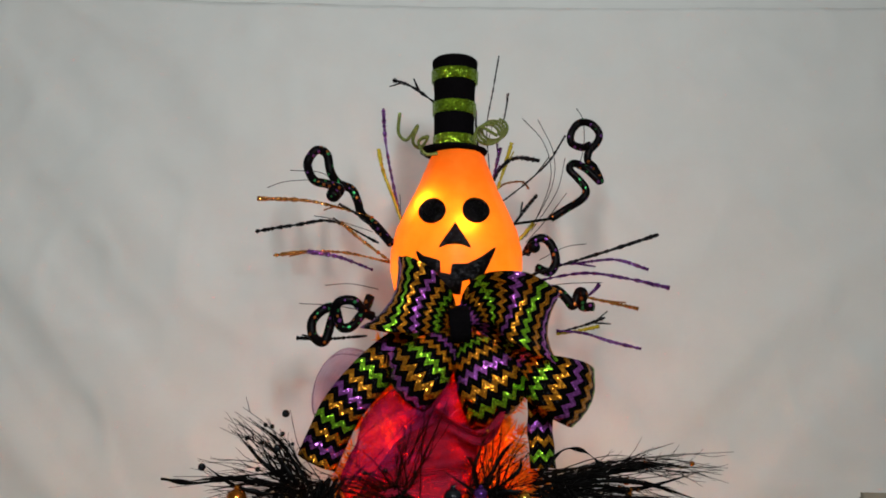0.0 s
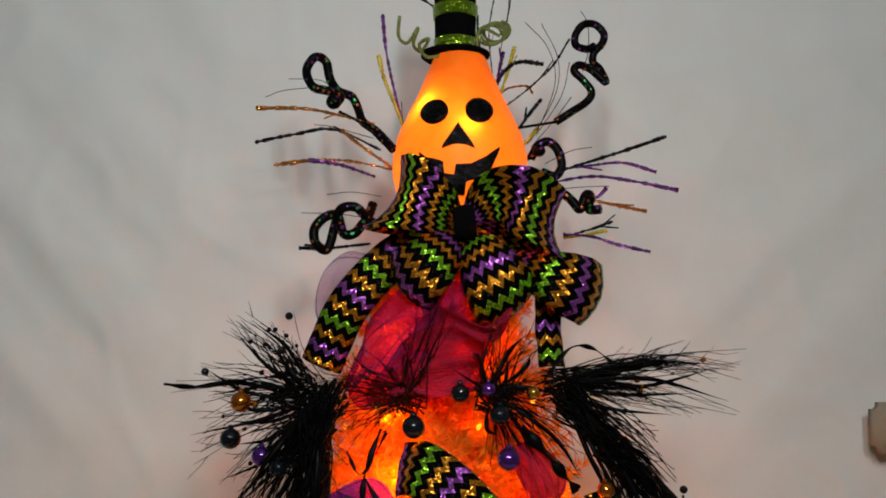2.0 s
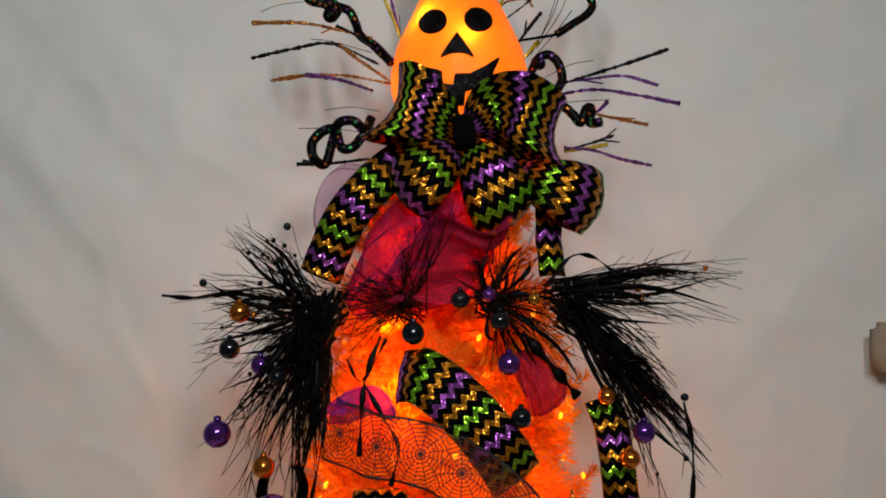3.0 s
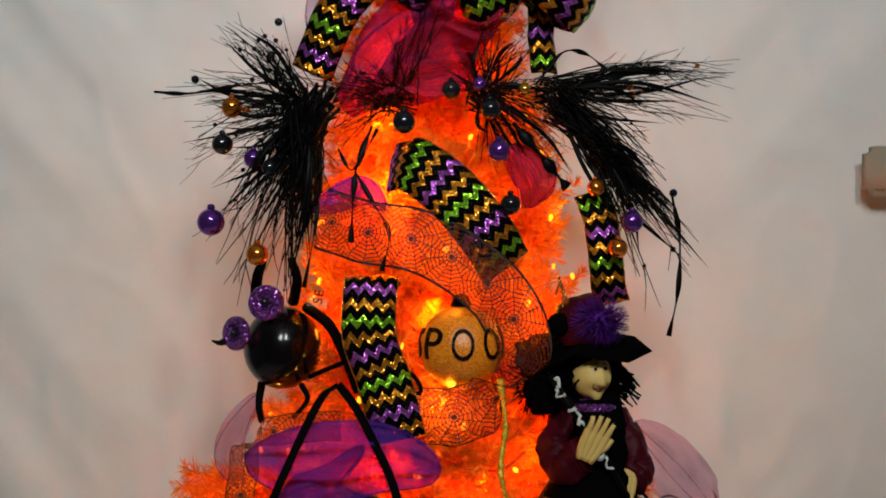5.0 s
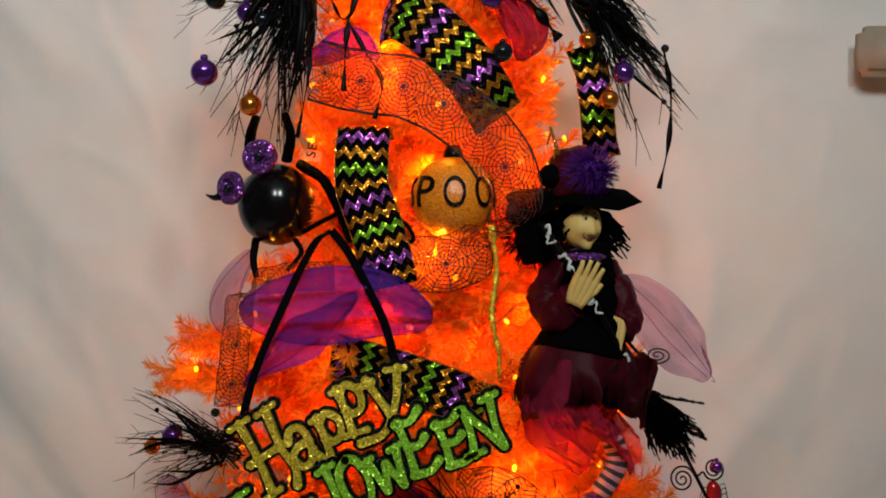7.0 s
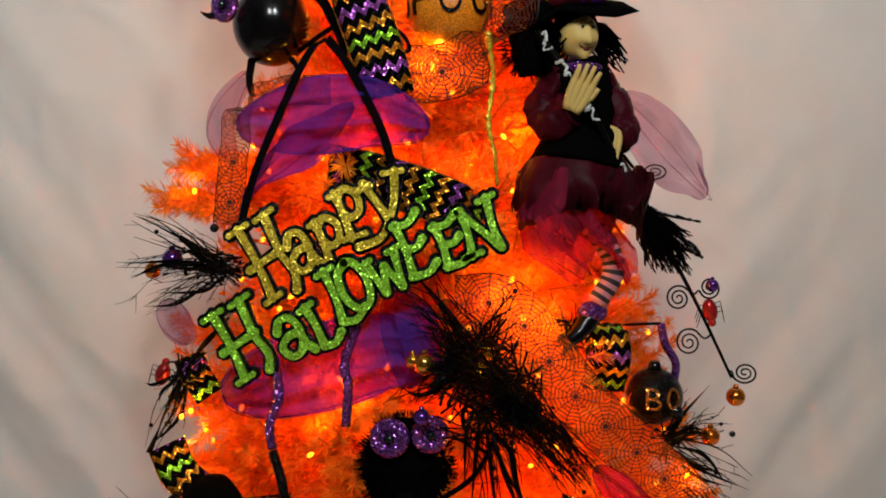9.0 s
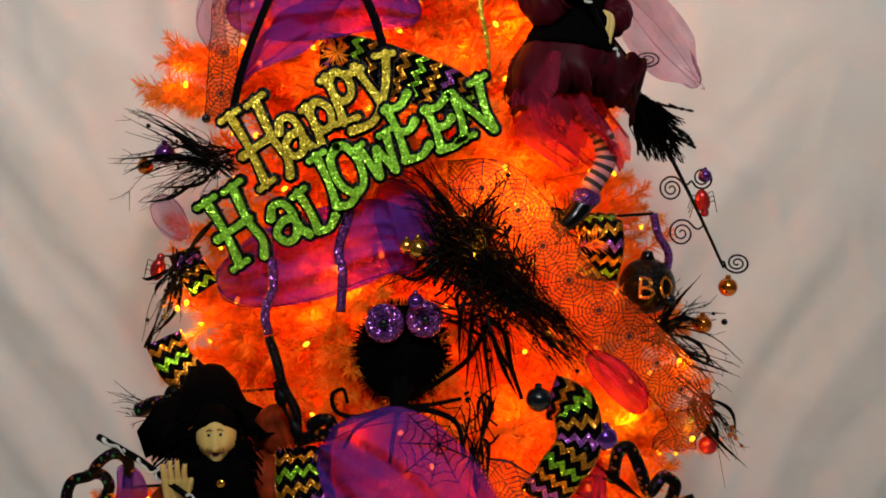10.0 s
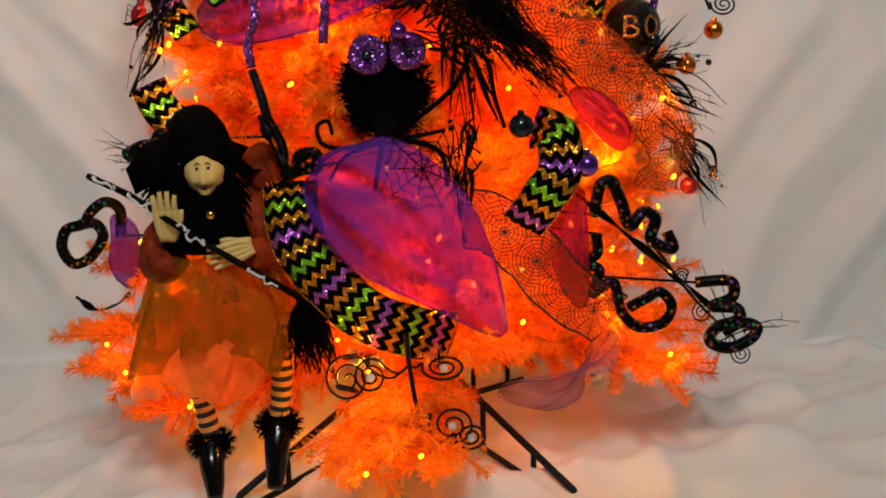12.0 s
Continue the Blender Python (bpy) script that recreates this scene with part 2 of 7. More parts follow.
# Purple gauze again, with the pink of the lights behind put into its colour.
SHEER_PURPLE_LIT = see_through("sheer_purple_lit", (0.40, 0.03, 0.17), 0.66, (0.96, 0.55, 0.62), through_part=0.4)
SHEER_MAUVE = see_through("sheer_mauve", (0.34, 0.17, 0.30), 0.78, (0.95, 0.86, 0.93))
# Its red holds the lights' glow on the bow's puffs and doll's skirt.
SHEER_RED = see_through("sheer_red", (0.50, 0.03, 0.09), 0.55, (0.95, 0.55, 0.60))
SHEER_ORANGE = see_through("sheer_orange", (0.90, 0.28, 0.06), 0.40, (1.0, 0.8, 0.6))
DOTS = dotted("sequin_tube")
BULB = glowing("lit_bulb", (1.0, 0.42, 0.012), 2.1)


# ---- builders ----
def thing(name, place=(0, 0, 0), label="", category="", group="", kind=""):
    ob = new(name)
    ob.location = place
    return tagged(ob, label, category, group, kind)


def part(name, bm, material, parent, label="", smooth=True, solid=0.0, origin=None):
    me = bpy.data.meshes.new(name)
    if origin is None and parent is not None:
        origin = parent.matrix_basis.translation if parent.parent is None else (0, 0, 0)
    if origin is not None:
        bmesh.ops.translate(bm, verts=bm.verts, vec=-Vector(origin))
    bm.to_mesh(me)
    bm.free()
    for mt in (material if isinstance(material, (list, tuple)) else [material]):
        me.materials.append(mt)
    if smooth:
        me.polygons.foreach_set("use_smooth", [True] * len(me.polygons))
    ob = new(name, me)
    if parent is not None:
        ob.parent = parent
    elif origin is not None:
        ob.location = origin
    if label:
        ob["label"] = label
    if solid:
        md = ob.modifiers.new("thickness", "SOLIDIFY")
        md.thickness, md.offset = solid, 0
    return ob


def spline(pts, n):
    """n + 1 points along a smooth curve through pts."""
    pts = [Vector(p) for p in pts]
    ext = [2 * pts[0] - pts[1]] + pts + [2 * pts[-1] - pts[-2]]
    out = []
    segs = len(pts) - 1
    for i in range(n + 1):
        u = i / n * segs
        k = min(int(u), segs - 1)
        f = u - k
        a, b, c, d = ext[k:k + 4]
        out.append(0.5 * (2 * b + (c - a) * f + (2 * a - 5 * b + 4 * c - d) * f * f + (3 * b - a - 3 * c + d) * f ** 3))
    return out


def tube(bm, pts, r0, r1=None, sides=6, index=0, wob=0.0):
    """A round rod along pts, tapering from r0 to r1, closed at both ends."""
    r1 = r0 if r1 is None else r1
    uv = bm.loops.layers.uv.verify()
    rings, length, lens = [], 0.0, []
    t0 = (pts[1] - pts[0]).normalized()
    side = t0.cross(Vector((0.31, 0.2, 0.93))).normalized()
    for i, p in enumerate(pts):
        t = (pts[min(i + 1, len(pts) - 1)] - pts[max(i - 1, 0)])
        t = t.normalized() if t.length > 1e-9 else t0
        side = (side - side.dot(t) * t)
        side = side.normalized() if side.length > 1e-6 else t.orthogonal().normalized()
        up = t.cross(side)
        r = r0 + (r1 - r0) * i / (len(pts) - 1)
        if wob:
            r *= 1 + random.uniform(-wob, wob)
        rings.append([bm.verts.new(p + r * (math.cos(a) * side + math.sin(a) * up)) for a in (2 * math.pi * k / sides for k in range(sides))])
        if i:
            length += (p - pts[i - 1]).length
        lens.append(length)
    for i in range(len(rings) - 1):
        for k in range(sides):
            f = bm.faces.new((rings[i][k], rings[i][(k + 1) % sides], rings[i + 1][(k + 1) % sides], rings[i + 1][k]))
            f.material_index = index
            for lp, u in zip(f.loops, (lens[i], lens[i], lens[i + 1], lens[i + 1])):
                lp[uv].uv = (u, k / sides)
    for ring in (rings[0][::-1], rings[-1]):
        if sides > 2:
            bm.faces.new(ring).material_index = index
    return bm


def ball(bm, place, r, seg=16, squash=(1, 1, 1), index=0, turn=None):
    m = Matrix.Translation(place) @ (turn.to_4x4() if turn else Matrix()) @ Matrix.Diagonal((squash[0], squash[1], squash[2], 1))
    g = bmesh.ops.create_uvsphere(bm, u_segments=seg, v_segments=max(6, seg * 2 // 3), radius=r, matrix=m)
    for v in g["verts"]:
        for f in v.link_faces:
            f.material_index = index
    return bm


def lathe(bm, centre, profile, seg=32, axis=None, index=0, lobes=0, depth=0.0):
    """Turns a profile of (radius, height) round an axis through centre."""
    turn = Vector((0, 0, 1)).rotation_difference(Vector(axis)) if axis else None
    rings = []
    for r, h in profile:
        ring = []
        for k in range(seg):
            a = 2 * math.pi * k / seg
            rr = r * (1 - depth * abs(math.sin(lobes * a / 2)) ** 0.5) if lobes else r
            v = Vector((rr * math.cos(a), rr * math.sin(a), h))
            if turn:
                v = turn @ v
            ring.append(bm.verts.new(Vector(centre) + v))
        rings.append(ring)
    for a, b in zip(rings, rings[1:]):
        for k in range(seg):
            bm.faces.new((a[k], a[(k + 1) % seg], b[(k + 1) % seg], b[k])).material_index = index
    bm.faces.new(rings[0][::-1]).material_index = index
    bm.faces.new(rings[-1]).material_index = index
    return bm


def strip(bm, pts, sides, width, rows=6, cup=0.0, index=0, u0=0.0, taper=None, wave=0.0, pleat=0.0):
    """A ribbon along pts; sides: its crosswise directions at even steps along it. The map is in metres."""
    uv = bm.loops.layers.uv.verify()
    n = len(pts)
    sides = [Vector(s).normalized() for s in sides]
    rings, lens, length = [], [], u0
    for i, p in enumerate(pts):
        f = i / (n - 1) * (len(sides) - 1)
        k = min(int(f), len(sides) - 2) if len(sides) > 1 else 0
        s = sides[k].lerp(sides[min(k + 1, len(sides) - 1)], f - k).normalized()
        t = (pts[min(i + 1, n - 1)] - pts[max(i - 1, 0)]).normalized()
        s = (s - s.dot(t) * t).normalized()
        nrm = t.cross(s)
        w = width * (taper(i / (n - 1)) if taper else 1.0)
        if i:
            length += (p - pts[i - 1]).length
        lens.append(length)
        rings.append([bm.verts.new(p + s * w * (j / rows - 0.5) + nrm * (cup * w * (1 - (2 * j / rows - 1) ** 2) + wave * math.sin(i * 0.9 + j * 2.1) * abs(2 * j / rows - 1) + pleat * w * math.sin(j / rows * 17.0 + 2.2 * math.sin(i / n * 3.0)) + 0.5 * pleat * w * math.sin(j / rows * 31.0 - i / n * 5.0))) for j in range(rows + 1)])
    for i in range(n - 1):
        for j in range(rows):
            f = bm.faces.new((rings[i][j], rings[i][j + 1], rings[i + 1][j + 1], rings[i + 1][j]))
            f.material_index = index
            for lp, (a, b) in zip(f.loops, ((i, j), (i, j + 1), (i + 1, j + 1), (i + 1, j))):
                lp[uv].uv = (lens[a], width * (b / rows - 0.5))
    return bm


def box(bm, x0, x1, y0, y1, z0, z1, index=0):
    g = bmesh.ops.create_cube(bm, size=1, matrix=Matrix.Translation(((x0 + x1) / 2, (y0 + y1) / 2, (z0 + z1) / 2)) @ Matrix.Diagonal((x1 - x0, y1 - y0, z1 - z0, 1)))
    for v in g["verts"]:
        for f in v.link_faces:
            f.material_index = index
    return bm


def setting(name, bm, material, label, smooth=False):
    return tagged(part(name, bm, material, None, "", smooth), label, kind="structure")


# ---- the room and the sheet ----
setting("floor", box(bmesh.new(), -2.6, 2.6, -2.4, 2.1, -0.12, -0.02), CARPET, "brown floor under the white sheet")
setting("ceiling", box(bmesh.new(), -2.6, 2.6, -2.4, 2.1, 2.75, 2.85), DIM_WALL, "unseen ceiling above the tree, dark to keep bounced light low")
setting("wall_north", box(bmesh.new(), -2.6, 2.6, 2.0, 2.1, -0.02, 2.75), PALE, "plain pale wall behind the hung sheet")
setting("wall_south", box(bmesh.new(), -2.6, 2.6, -2.4, -2.3, -0.02, 2.75), DIM_WALL, "unseen wall behind the camera, dark to keep bounced light low")
setting("wall_west", box(bmesh.new(), -2.6, -2.5, -2.3, 2.0, -0.02, 2.75), DIM_WALL, "unseen side wall, dark to keep bounced light low")
setting("wall_east", box(bmesh.new(), 2.5, 2.6, -2.3, 2.0, -0.02, 2.75), DIM_WALL, "unseen side wall, dark to keep bounced light low")


def swag(x, z):
    """How far the hung sheet stands out: broad folds that sag to the middle, with small creases."""
    ax = abs(x)
    warp = 0.17 * noise.noise((x * 1.7, z * 1.2, 3)) + 0.035 * noise.noise((x * 4.5, z * 3.0, 6))
    run = z - ax ** 1.5 * (1.75 - 0.42 * z) + warp + (0.07 if x < 0 else 0.0)
    f = 0.5 + 0.5 * math.sin(run * 15.0 + 3.2 * noise.noise((x * 0.9, z * 0.8, 8)))
    g = 0.5 + 0.5 * math.sin(run * 37.0 + 4.0 * noise.noise((x * 1.2, z * 1.1, 5)))
    soft = max(0.0, noise.noise((x * 1.6 + 4, z * 1.2, 2)) + 0.45) * min(1.0, max(0.0, ax - 0.12) * 2.2)
    soft *= 1.0 - 0.55 * min(1.0, max(0.0, z - 1.55) * 2.0) * (0.6 if x < 0 else 1.0)
    crease = abs(noise.noise((x * 6 + z * 3, z * 5 - x * 2, 7)))
    return 0.026 * f ** 1.4 * soft + 0.0045 * g ** 2 * soft + 0.012 * noise.noise((x * 1.3, z * 1.0, 0.4)) + 0.004 * (1 - min(1, crease * 4)) + 0.0014 * noise.noise((x * 19, z * 15, 7))


def ruck(x, y):
    """How high the sheet's wrinkles stand on the floor: long sharp ridges, crossed by small ones."""
    wx = x + 0.10 * noise.noise((x * 2.0, y * 2.0, 21))
    wy = y + 0.12 * noise.noise((x * 1.6, y * 2.2, 27))
    h = 0.010
    for ux, uy, height, sharp, seed in ((1.1, 4.2, 0.026, 3.4, 5), (2.6, 5.2, 0.022, 4.2, 9), (4.6, 4.0, 0.016, 4.6, 13), (8.0, 7.0, 0.007, 4.0, 17)):
        n = abs(noise.noise((wx * ux + wy * 0.9 + seed, wy * uy - wx * 1.3, seed)))
        h += height * (1 - min(1, n * sharp)) ** 1.4
    return h + 0.006 * noise.noise((x * 4, y * 5, 2))


def sheet():
    """A white sheet hung behind the tree that sweeps out over the floor, with sagging folds and rucks."""
    nx, ns = 300, 330
    verts = []
    for i in range(ns + 1):
        s = i / ns * 4.25
        for j in range(nx + 1):
            x = -1.75 + 3.5 * j / nx
            if s < 2.48:
                y, z, fl = 1.88, 2.52 - s, 0.0
            elif s < 2.60:
                a = (s - 2.48) / 0.12 * math.pi / 2
                y, z, fl = 1.88 - 0.076 * (1 - math.cos(a)), 0.04 - 0.04 * math.sin(a), a / (math.pi / 2)
            else:
                y, z, fl = 1.804 - (s - 2.60), 0.0, 1.0
            out = (1 - fl) * swag(x, z) if fl < 1 else 0.0
            pucker = (1 - fl) * 0.020 * math.exp(-z / 0.16) * (noise.noise((x * 6, z * 3, 1.2)) + 0.5) if fl < 1 else 0.0
            up = fl * ruck(x, y) if fl > 0 else 0.0
            sag = 0.05 * (1 - (x / 1.7) ** 2) * (1 - s / 0.2) if s < 0.2 else 0.0
            verts.append((x, y - out - pucker, z + up - sag))
    w = nx + 1
    faces = [(i * w + j, (i + 1) * w + j, (i + 1) * w + j + 1, i * w + j + 1) for i in range(ns) for j in range(nx)]
    me = bpy.data.meshes.new("backdrop")
    me.from_pydata(verts, [], faces)
    me.materials.append(CLOTH)
    me.polygons.foreach_set("use_smooth", [True] * len(faces))
    ob = new("backdrop", me)
    md = ob.modifiers.new("thickness", "SOLIDIFY")
    md.thickness, md.offset = 0.003, 0
    return ob


tagged(sheet(), "white fabric sheet hung as a backdrop, spread wrinkled over the floor", "backdrop", kind="structure")

# ---- the tree ----
def radius_at(z):
    """How far the side branches reach at a height."""
    zs = (0.12, 0.25, 0.45, 0.70, 1.00, 1.30, 1.50, 1.70, 1.84)
    rs = (0.30, 0.46, 0.43, 0.375, 0.30, 0.225, 0.18, 0.10, 0.04)
    return float(np.interp(z, zs, rs))


def reach(z, az):
    front = max(0.0, -math.sin(az))
    back = max(0.0, math.sin(az))
    return radius_at(z) * (1 - 0.34 * front ** 1.5 - 0.32 * back)


def needles(verts, faces, a, b, per_metre, length, rng, width=0.0010):
    """Flat needles all round a twig from a to b."""
    d = b - a
    n = max(3, int(d.length * per_metre))
    t = d.normalized()
    s = t.orthogonal().normalized()
    u = t.cross(s)
    for i in range(n):
        f = (i + rng.random()) / n
        ang = rng.uniform(0, 2 * math.pi)
        out = math.cos(ang) * s + math.sin(ang) * u
        p = a + d * f
        ln = length * rng.uniform(0.7, 1.15) * (1 - 0.35 * f ** 4)
        e = p + (out * 0.80 + t * rng.uniform(0.35, 0.75)).normalized() * ln
        w = t.cross(out).lerp(t, rng.uniform(-0.5, 0.5)).normalized() * width
        k = len(verts)
        m = p.lerp(e, 0.45) + Vector((0, 0, rng.uniform(-0.1, 0.12) * ln))
        verts += [p, m + w, e, m - w]
        faces.append((k, k + 1, k + 2, k + 3))


def branch_mesh(length, seed):
    """A feathery tip branch along +x: a bent stem with short side twigs, thick with needles."""
    rng = random.Random(seed)
    bm = bmesh.new()
    verts, faces = [], []
    pts = spline([(0, 0, 0), (length * 0.35, rng.uniform(-.01, .01), 0.01), (length * 0.7, rng.uniform(-.015, .015), 0.03), (length, rng.uniform(-.02, .02), 0.06 + rng.uniform(-.02, .02))], 10)
    tube(bm, pts, 0.0030, 0.0016, 4)
    for p, q in zip(pts[2:], pts[3:]):
        needles(verts, faces, p, q, 2300, 0.027, rng)
    twigs = max(4, int(length / 0.040))
    for i in range(twigs):
        f = 0.30 + 0.62 * i / twigs
        k = int(f * 10)
        base = pts[k]
        sd = 1 if i % 2 else -1
        ln = rng.uniform(0.055, 0.10) * (1.1 - 0.4 * f)
        tip = base + Vector((ln * 0.75, sd * ln * 0.8, rng.uniform(-0.02, 0.035)))
        tube(bm, [base, base.lerp(tip, 0.5), tip], 0.0018, 0.0010, 3)
        needles(verts, faces, base, tip, 2100, 0.025, rng)
    vs = [bm.verts.new(v) for v in verts]
    for f in faces:
        bm.faces.new([vs[i] for i in f]).material_index = 1
    me = bpy.data.meshes.new("branch")
    bm.to_mesh(me)
    bm.free()
    me.materials.append(STEM)
    me.materials.append(NEEDLE)
    return me


LENGTHS = (0.10, 0.15, 0.20, 0.26, 0.32, 0.40, 0.46)
BRANCHES = {ln: [branch_mesh(ln, 11 + int(ln * 100) + k) for k in range(2)] for ln in LENGTHS}
tree = thing("halloween_tree", (AXIS_X, AXIS_Y, 0.0), "bright orange artificial fir tree on a black folding stand", "christmas tree")
bm = bmesh.new()
tube(bm, [Vector((AXIS_X, AXIS_Y, z)) for z in (0.05, 0.6, 1.2, 1.86)], 0.016, 0.012, 10)
part("trunk", bm, STEM, tree, "orange painted centre pole")

rng = random.Random(5)
COUNT = 286
for i in range(COUNT):
    f = (i + 0.5) / COUNT
    z = 0.27 + 1.53 * (1 - (1 - f) ** 0.62)
    az = i * 2.39996 + rng.uniform(-0.25, 0.25)
    if math.sin(az) > 0.75 and i % 3:
        az += math.pi
    ln_want = reach(z, az) * rng.uniform(0.82, 1.06)
    ln = min(LENGTHS, key=lambda v: abs(v - ln_want))
    start = max(0.0, ln_want - ln)
    ob = new("branch", rng.choice(BRANCHES[ln]))
    ob.parent = tree
    rise = rng.uniform(2, 16) if z > 0.3 else rng.uniform(-6, 4)
    ob.matrix_basis = pose(start * math.cos(az), start * math.sin(az), z - 0.03, 0, 0, math.degrees(az)) @ pose(0, 0, 0, rng.uniform(-40, 40), -rise, 0)


# low and outlying branches that stick out of the outline
for tip in ((-0.505, 1.360, 0.271), (-0.478, 1.340, 0.218), (-0.401, 1.270, 0.184), (0.429, 1.360, 0.195), (0.421, 1.420, 0.226), (-0.072, 1.100, 0.162),
            (0.050, 1.100, 0.181), (-0.008, 1.080, 0.225), (0.098, 1.180, 0.299), (-0.363, 1.450, 0.973), (-0.341, 1.450, 1.018), (-0.463, 1.420, 0.361),
            (0.375, 1.500, 0.62), (0.385, 1.480, 0.54), (0.385, 1.460, 0.46), (-0.345, 1.490, 0.68), (-0.365, 1.480, 0.59)):
    spot = Vector(tip) - Vector((AXIS_X, AXIS_Y, 0))
    for k in range(3 if abs(spot.x) > 0.15 else 2):
        tip = spot + (Vector((rng.uniform(-.03, .03), rng.uniform(-.03, .02), rng.uniform(-.01, .03))) if k else Vector((0, 0, 0)))
        ln = min(LENGTHS, key=lambda v: abs(v - tip.length * 0.9) if v <= Vector((tip.x, tip.y)).length else 9)
        d = (tip - Vector((0, 0, tip.z + 0.10))).normalized()
        ob = new("branch", BRANCHES[ln][k % 2])
        ob.parent = tree
        ob.matrix_basis = Matrix.Translation(tip - d * ln - Vector((0, 0, 0.05))) @ d.to_track_quat("X", "Z").to_matrix().to_4x4() @ Matrix.Rotation((0.0, 0.45, -0.45)[k], 4, "X")


def inner_needles():
    """The crowded inner growth that closes the view to the trunk."""
    rng = random.Random(8)
    verts, faces = [], []
    for i in range(2600):
        z = 0.30 + 1.48 * rng.random() ** 1.25
        az = rng.uniform(0, 2 * math.pi)
        r = reach(z, az) * rng.uniform(0.25, 0.80)
        a = Vector((r * math.cos(az), r * math.sin(az), z))
        d = Vector((math.cos(az) + rng.uniform(-.6, .6), math.sin(az) + rng.uniform(-.6, .6), rng.uniform(-0.5, 0.7))).normalized()
        needles(verts, faces, a, a + d * rng.uniform(0.04, 0.07), 700, 0.028, rng, 0.0020)
    me = bpy.data.meshes.new("inner_foliage")
    me.from_pydata(verts, [], faces)
    me.materials.append(NEEDLE)
    ob = new("inner_foliage", me)
    ob.parent = tree
    tagged(ob, kind="stuff")


inner_needles()

# folding steel stand: four legs, each a long loop with upright struts
stand = part("stand", lathe(bmesh.new(), (AXIS_X, AXIS_Y, 0.03), ((0.026, 0.0), (0.028, 0.01), (0.028, 0.15), (0.024, 0.16)), 16), BLACK_METAL, tree, "black folding steel stand")
for lx, ly in ((-0.265, -0.265), (0.225, -0.275), (-0.225, 0.215), (0.205, 0.200)):
    bm = bmesh.new()
    d = Vector((lx, ly, 0))
    c = Vector((0, 0, 0))
    foot_lo, foot_hi = d + Vector((0, 0, 0.022)), d + Vector((0, 0, 0.052))
    in_lo, in_hi = d * 0.10 + Vector((0, 0, 0.055)), d * 0.10 + Vector((0, 0, 0.165))
    end = d * 1.03 + Vector((0, 0, 0.037))
    tube(bm, [in_lo, in_lo.lerp(foot_lo, .5), foot_lo, end, foot_hi, foot_hi.lerp(in_hi, .5), in_hi], 0.0055, 0.0055, 8)
    for f in (0.38, 0.74):
        tube(bm, [in_lo.lerp(foot_lo, f), in_hi.lerp(foot_hi, f)], 0.0045, 0.0045, 6)
    part("stand_leg", bm, BLACK_METAL, stand, origin=(0, 0, 0))

# ---- string lights ----
lights = thing("string_lights", (AXIS_X, AXIS_Y, 0.0), "string of lit amber mini bulbs wound through the tree", "string lights")
bm = bmesh.new()
ball(bm, (0, 0, 0), 0.0033, 8, (1, 1, 1.7))
bulb_mesh = bpy.data.meshes.new("bulb")
bm.to_mesh(bulb_mesh)
bm.free()
bulb_mesh.materials.append(BULB)
rng = random.Random(21)
spots = []
for i in range(210):
    f = (i + 0.5) / 210
    z = 0.25 + 1.54 * (1 - (1 - f) ** 0.62)
    az = -math.pi / 2 + 1.9 * math.sin(i * 1.7) + rng.uniform(-0.3, 0.3)
    r = reach(z, az) * rng.uniform(0.92, 1.07) * (1 - 0.10 * abs(math.cos(az)))
    if abs(r * math.cos(az) + 0.028) < 0.075 and 0.55 < z < 0.72:
        r *= 0.75
    spots.append(Vector((r * math.cos(az), r * math.sin(az), z + rng.uniform(-.02, .02))))
    ob = new("bulb", bulb_mesh)
    ob.parent = lights
    ob.matrix_basis = pose(*spots[-1], rng.uniform(-70, 70), rng.uniform(-70, 70), 0)
    if i % 3 == 0 and math.sin(az) < -0.30:
        lamp("string_light_glow", "POINT", Vector((AXIS_X, AXIS_Y, 0)) + spots[-1] + Vector((math.cos(az), math.sin(az), 0)) * 0.030, 0.21, GLOW, 0.006)
for p in ((-0.446, 1.310, 0.285), (-0.421, 1.300, 0.245), (-0.326, 1.270, 0.203), (0.369, 1.340, 0.235), (-0.064, 1.090, 0.190), (0.006, 1.070, 0.224), (-0.331, 1.430, 0.996), (0.140, 1.190, 0.349), (-0.390, 1.340, 0.427), (-0.073, 1.200, 0.295), (-0.327, 1.360, 0.700), (-0.340, 1.360, 0.692), (0.064, 1.250, 0.778), (0.345, 1.350, 0.61), (0.365, 1.350, 0.50)):
    ob = new("bulb", bulb_mesh)
    ob.parent = lights
    ob.matrix_basis = pose(p[0] - AXIS_X, p[1] - AXIS_Y, p[2], 40, 20, 0)
    lamp("string_light_glow", "POINT", (p[0], p[1] - 0.012, p[2] + 0.01), 0.12, GLOW, 0.006)
bm = bmesh.new()
chain = sorted(spots, key=lambda v: v.z)
for a, b in zip(chain, chain[1:]):
    if (a - b).length < 0.45:
        m1 = a.lerp(b, 0.5) * 0.8 + Vector((0, 0, 0.2 * (a.z + b.z) / 2 - 0.02))
        tube(bm, spline([a, m1, b], 6), 0.0013, 0.0013, 4)
tagged(part("wire", bm, STEM, lights, "thin orange wire", origin=(0, 0, 0)), kind="stuff")

# ---- pumpkin topper ----
PX, PY = 0.017, 1.55
PUMPKIN = ((0.020, -0.135), (0.052, -0.128), (0.078, -0.108), (0.096, -0.080), (0.104, -0.045), (0.104, -0.015), (0.096, 0.020), (0.080, 0.055), (0.064, 0.088), (0.051, 0.120), (0.042, 0.142), (0.034, 0.150))
PZ = 1.940


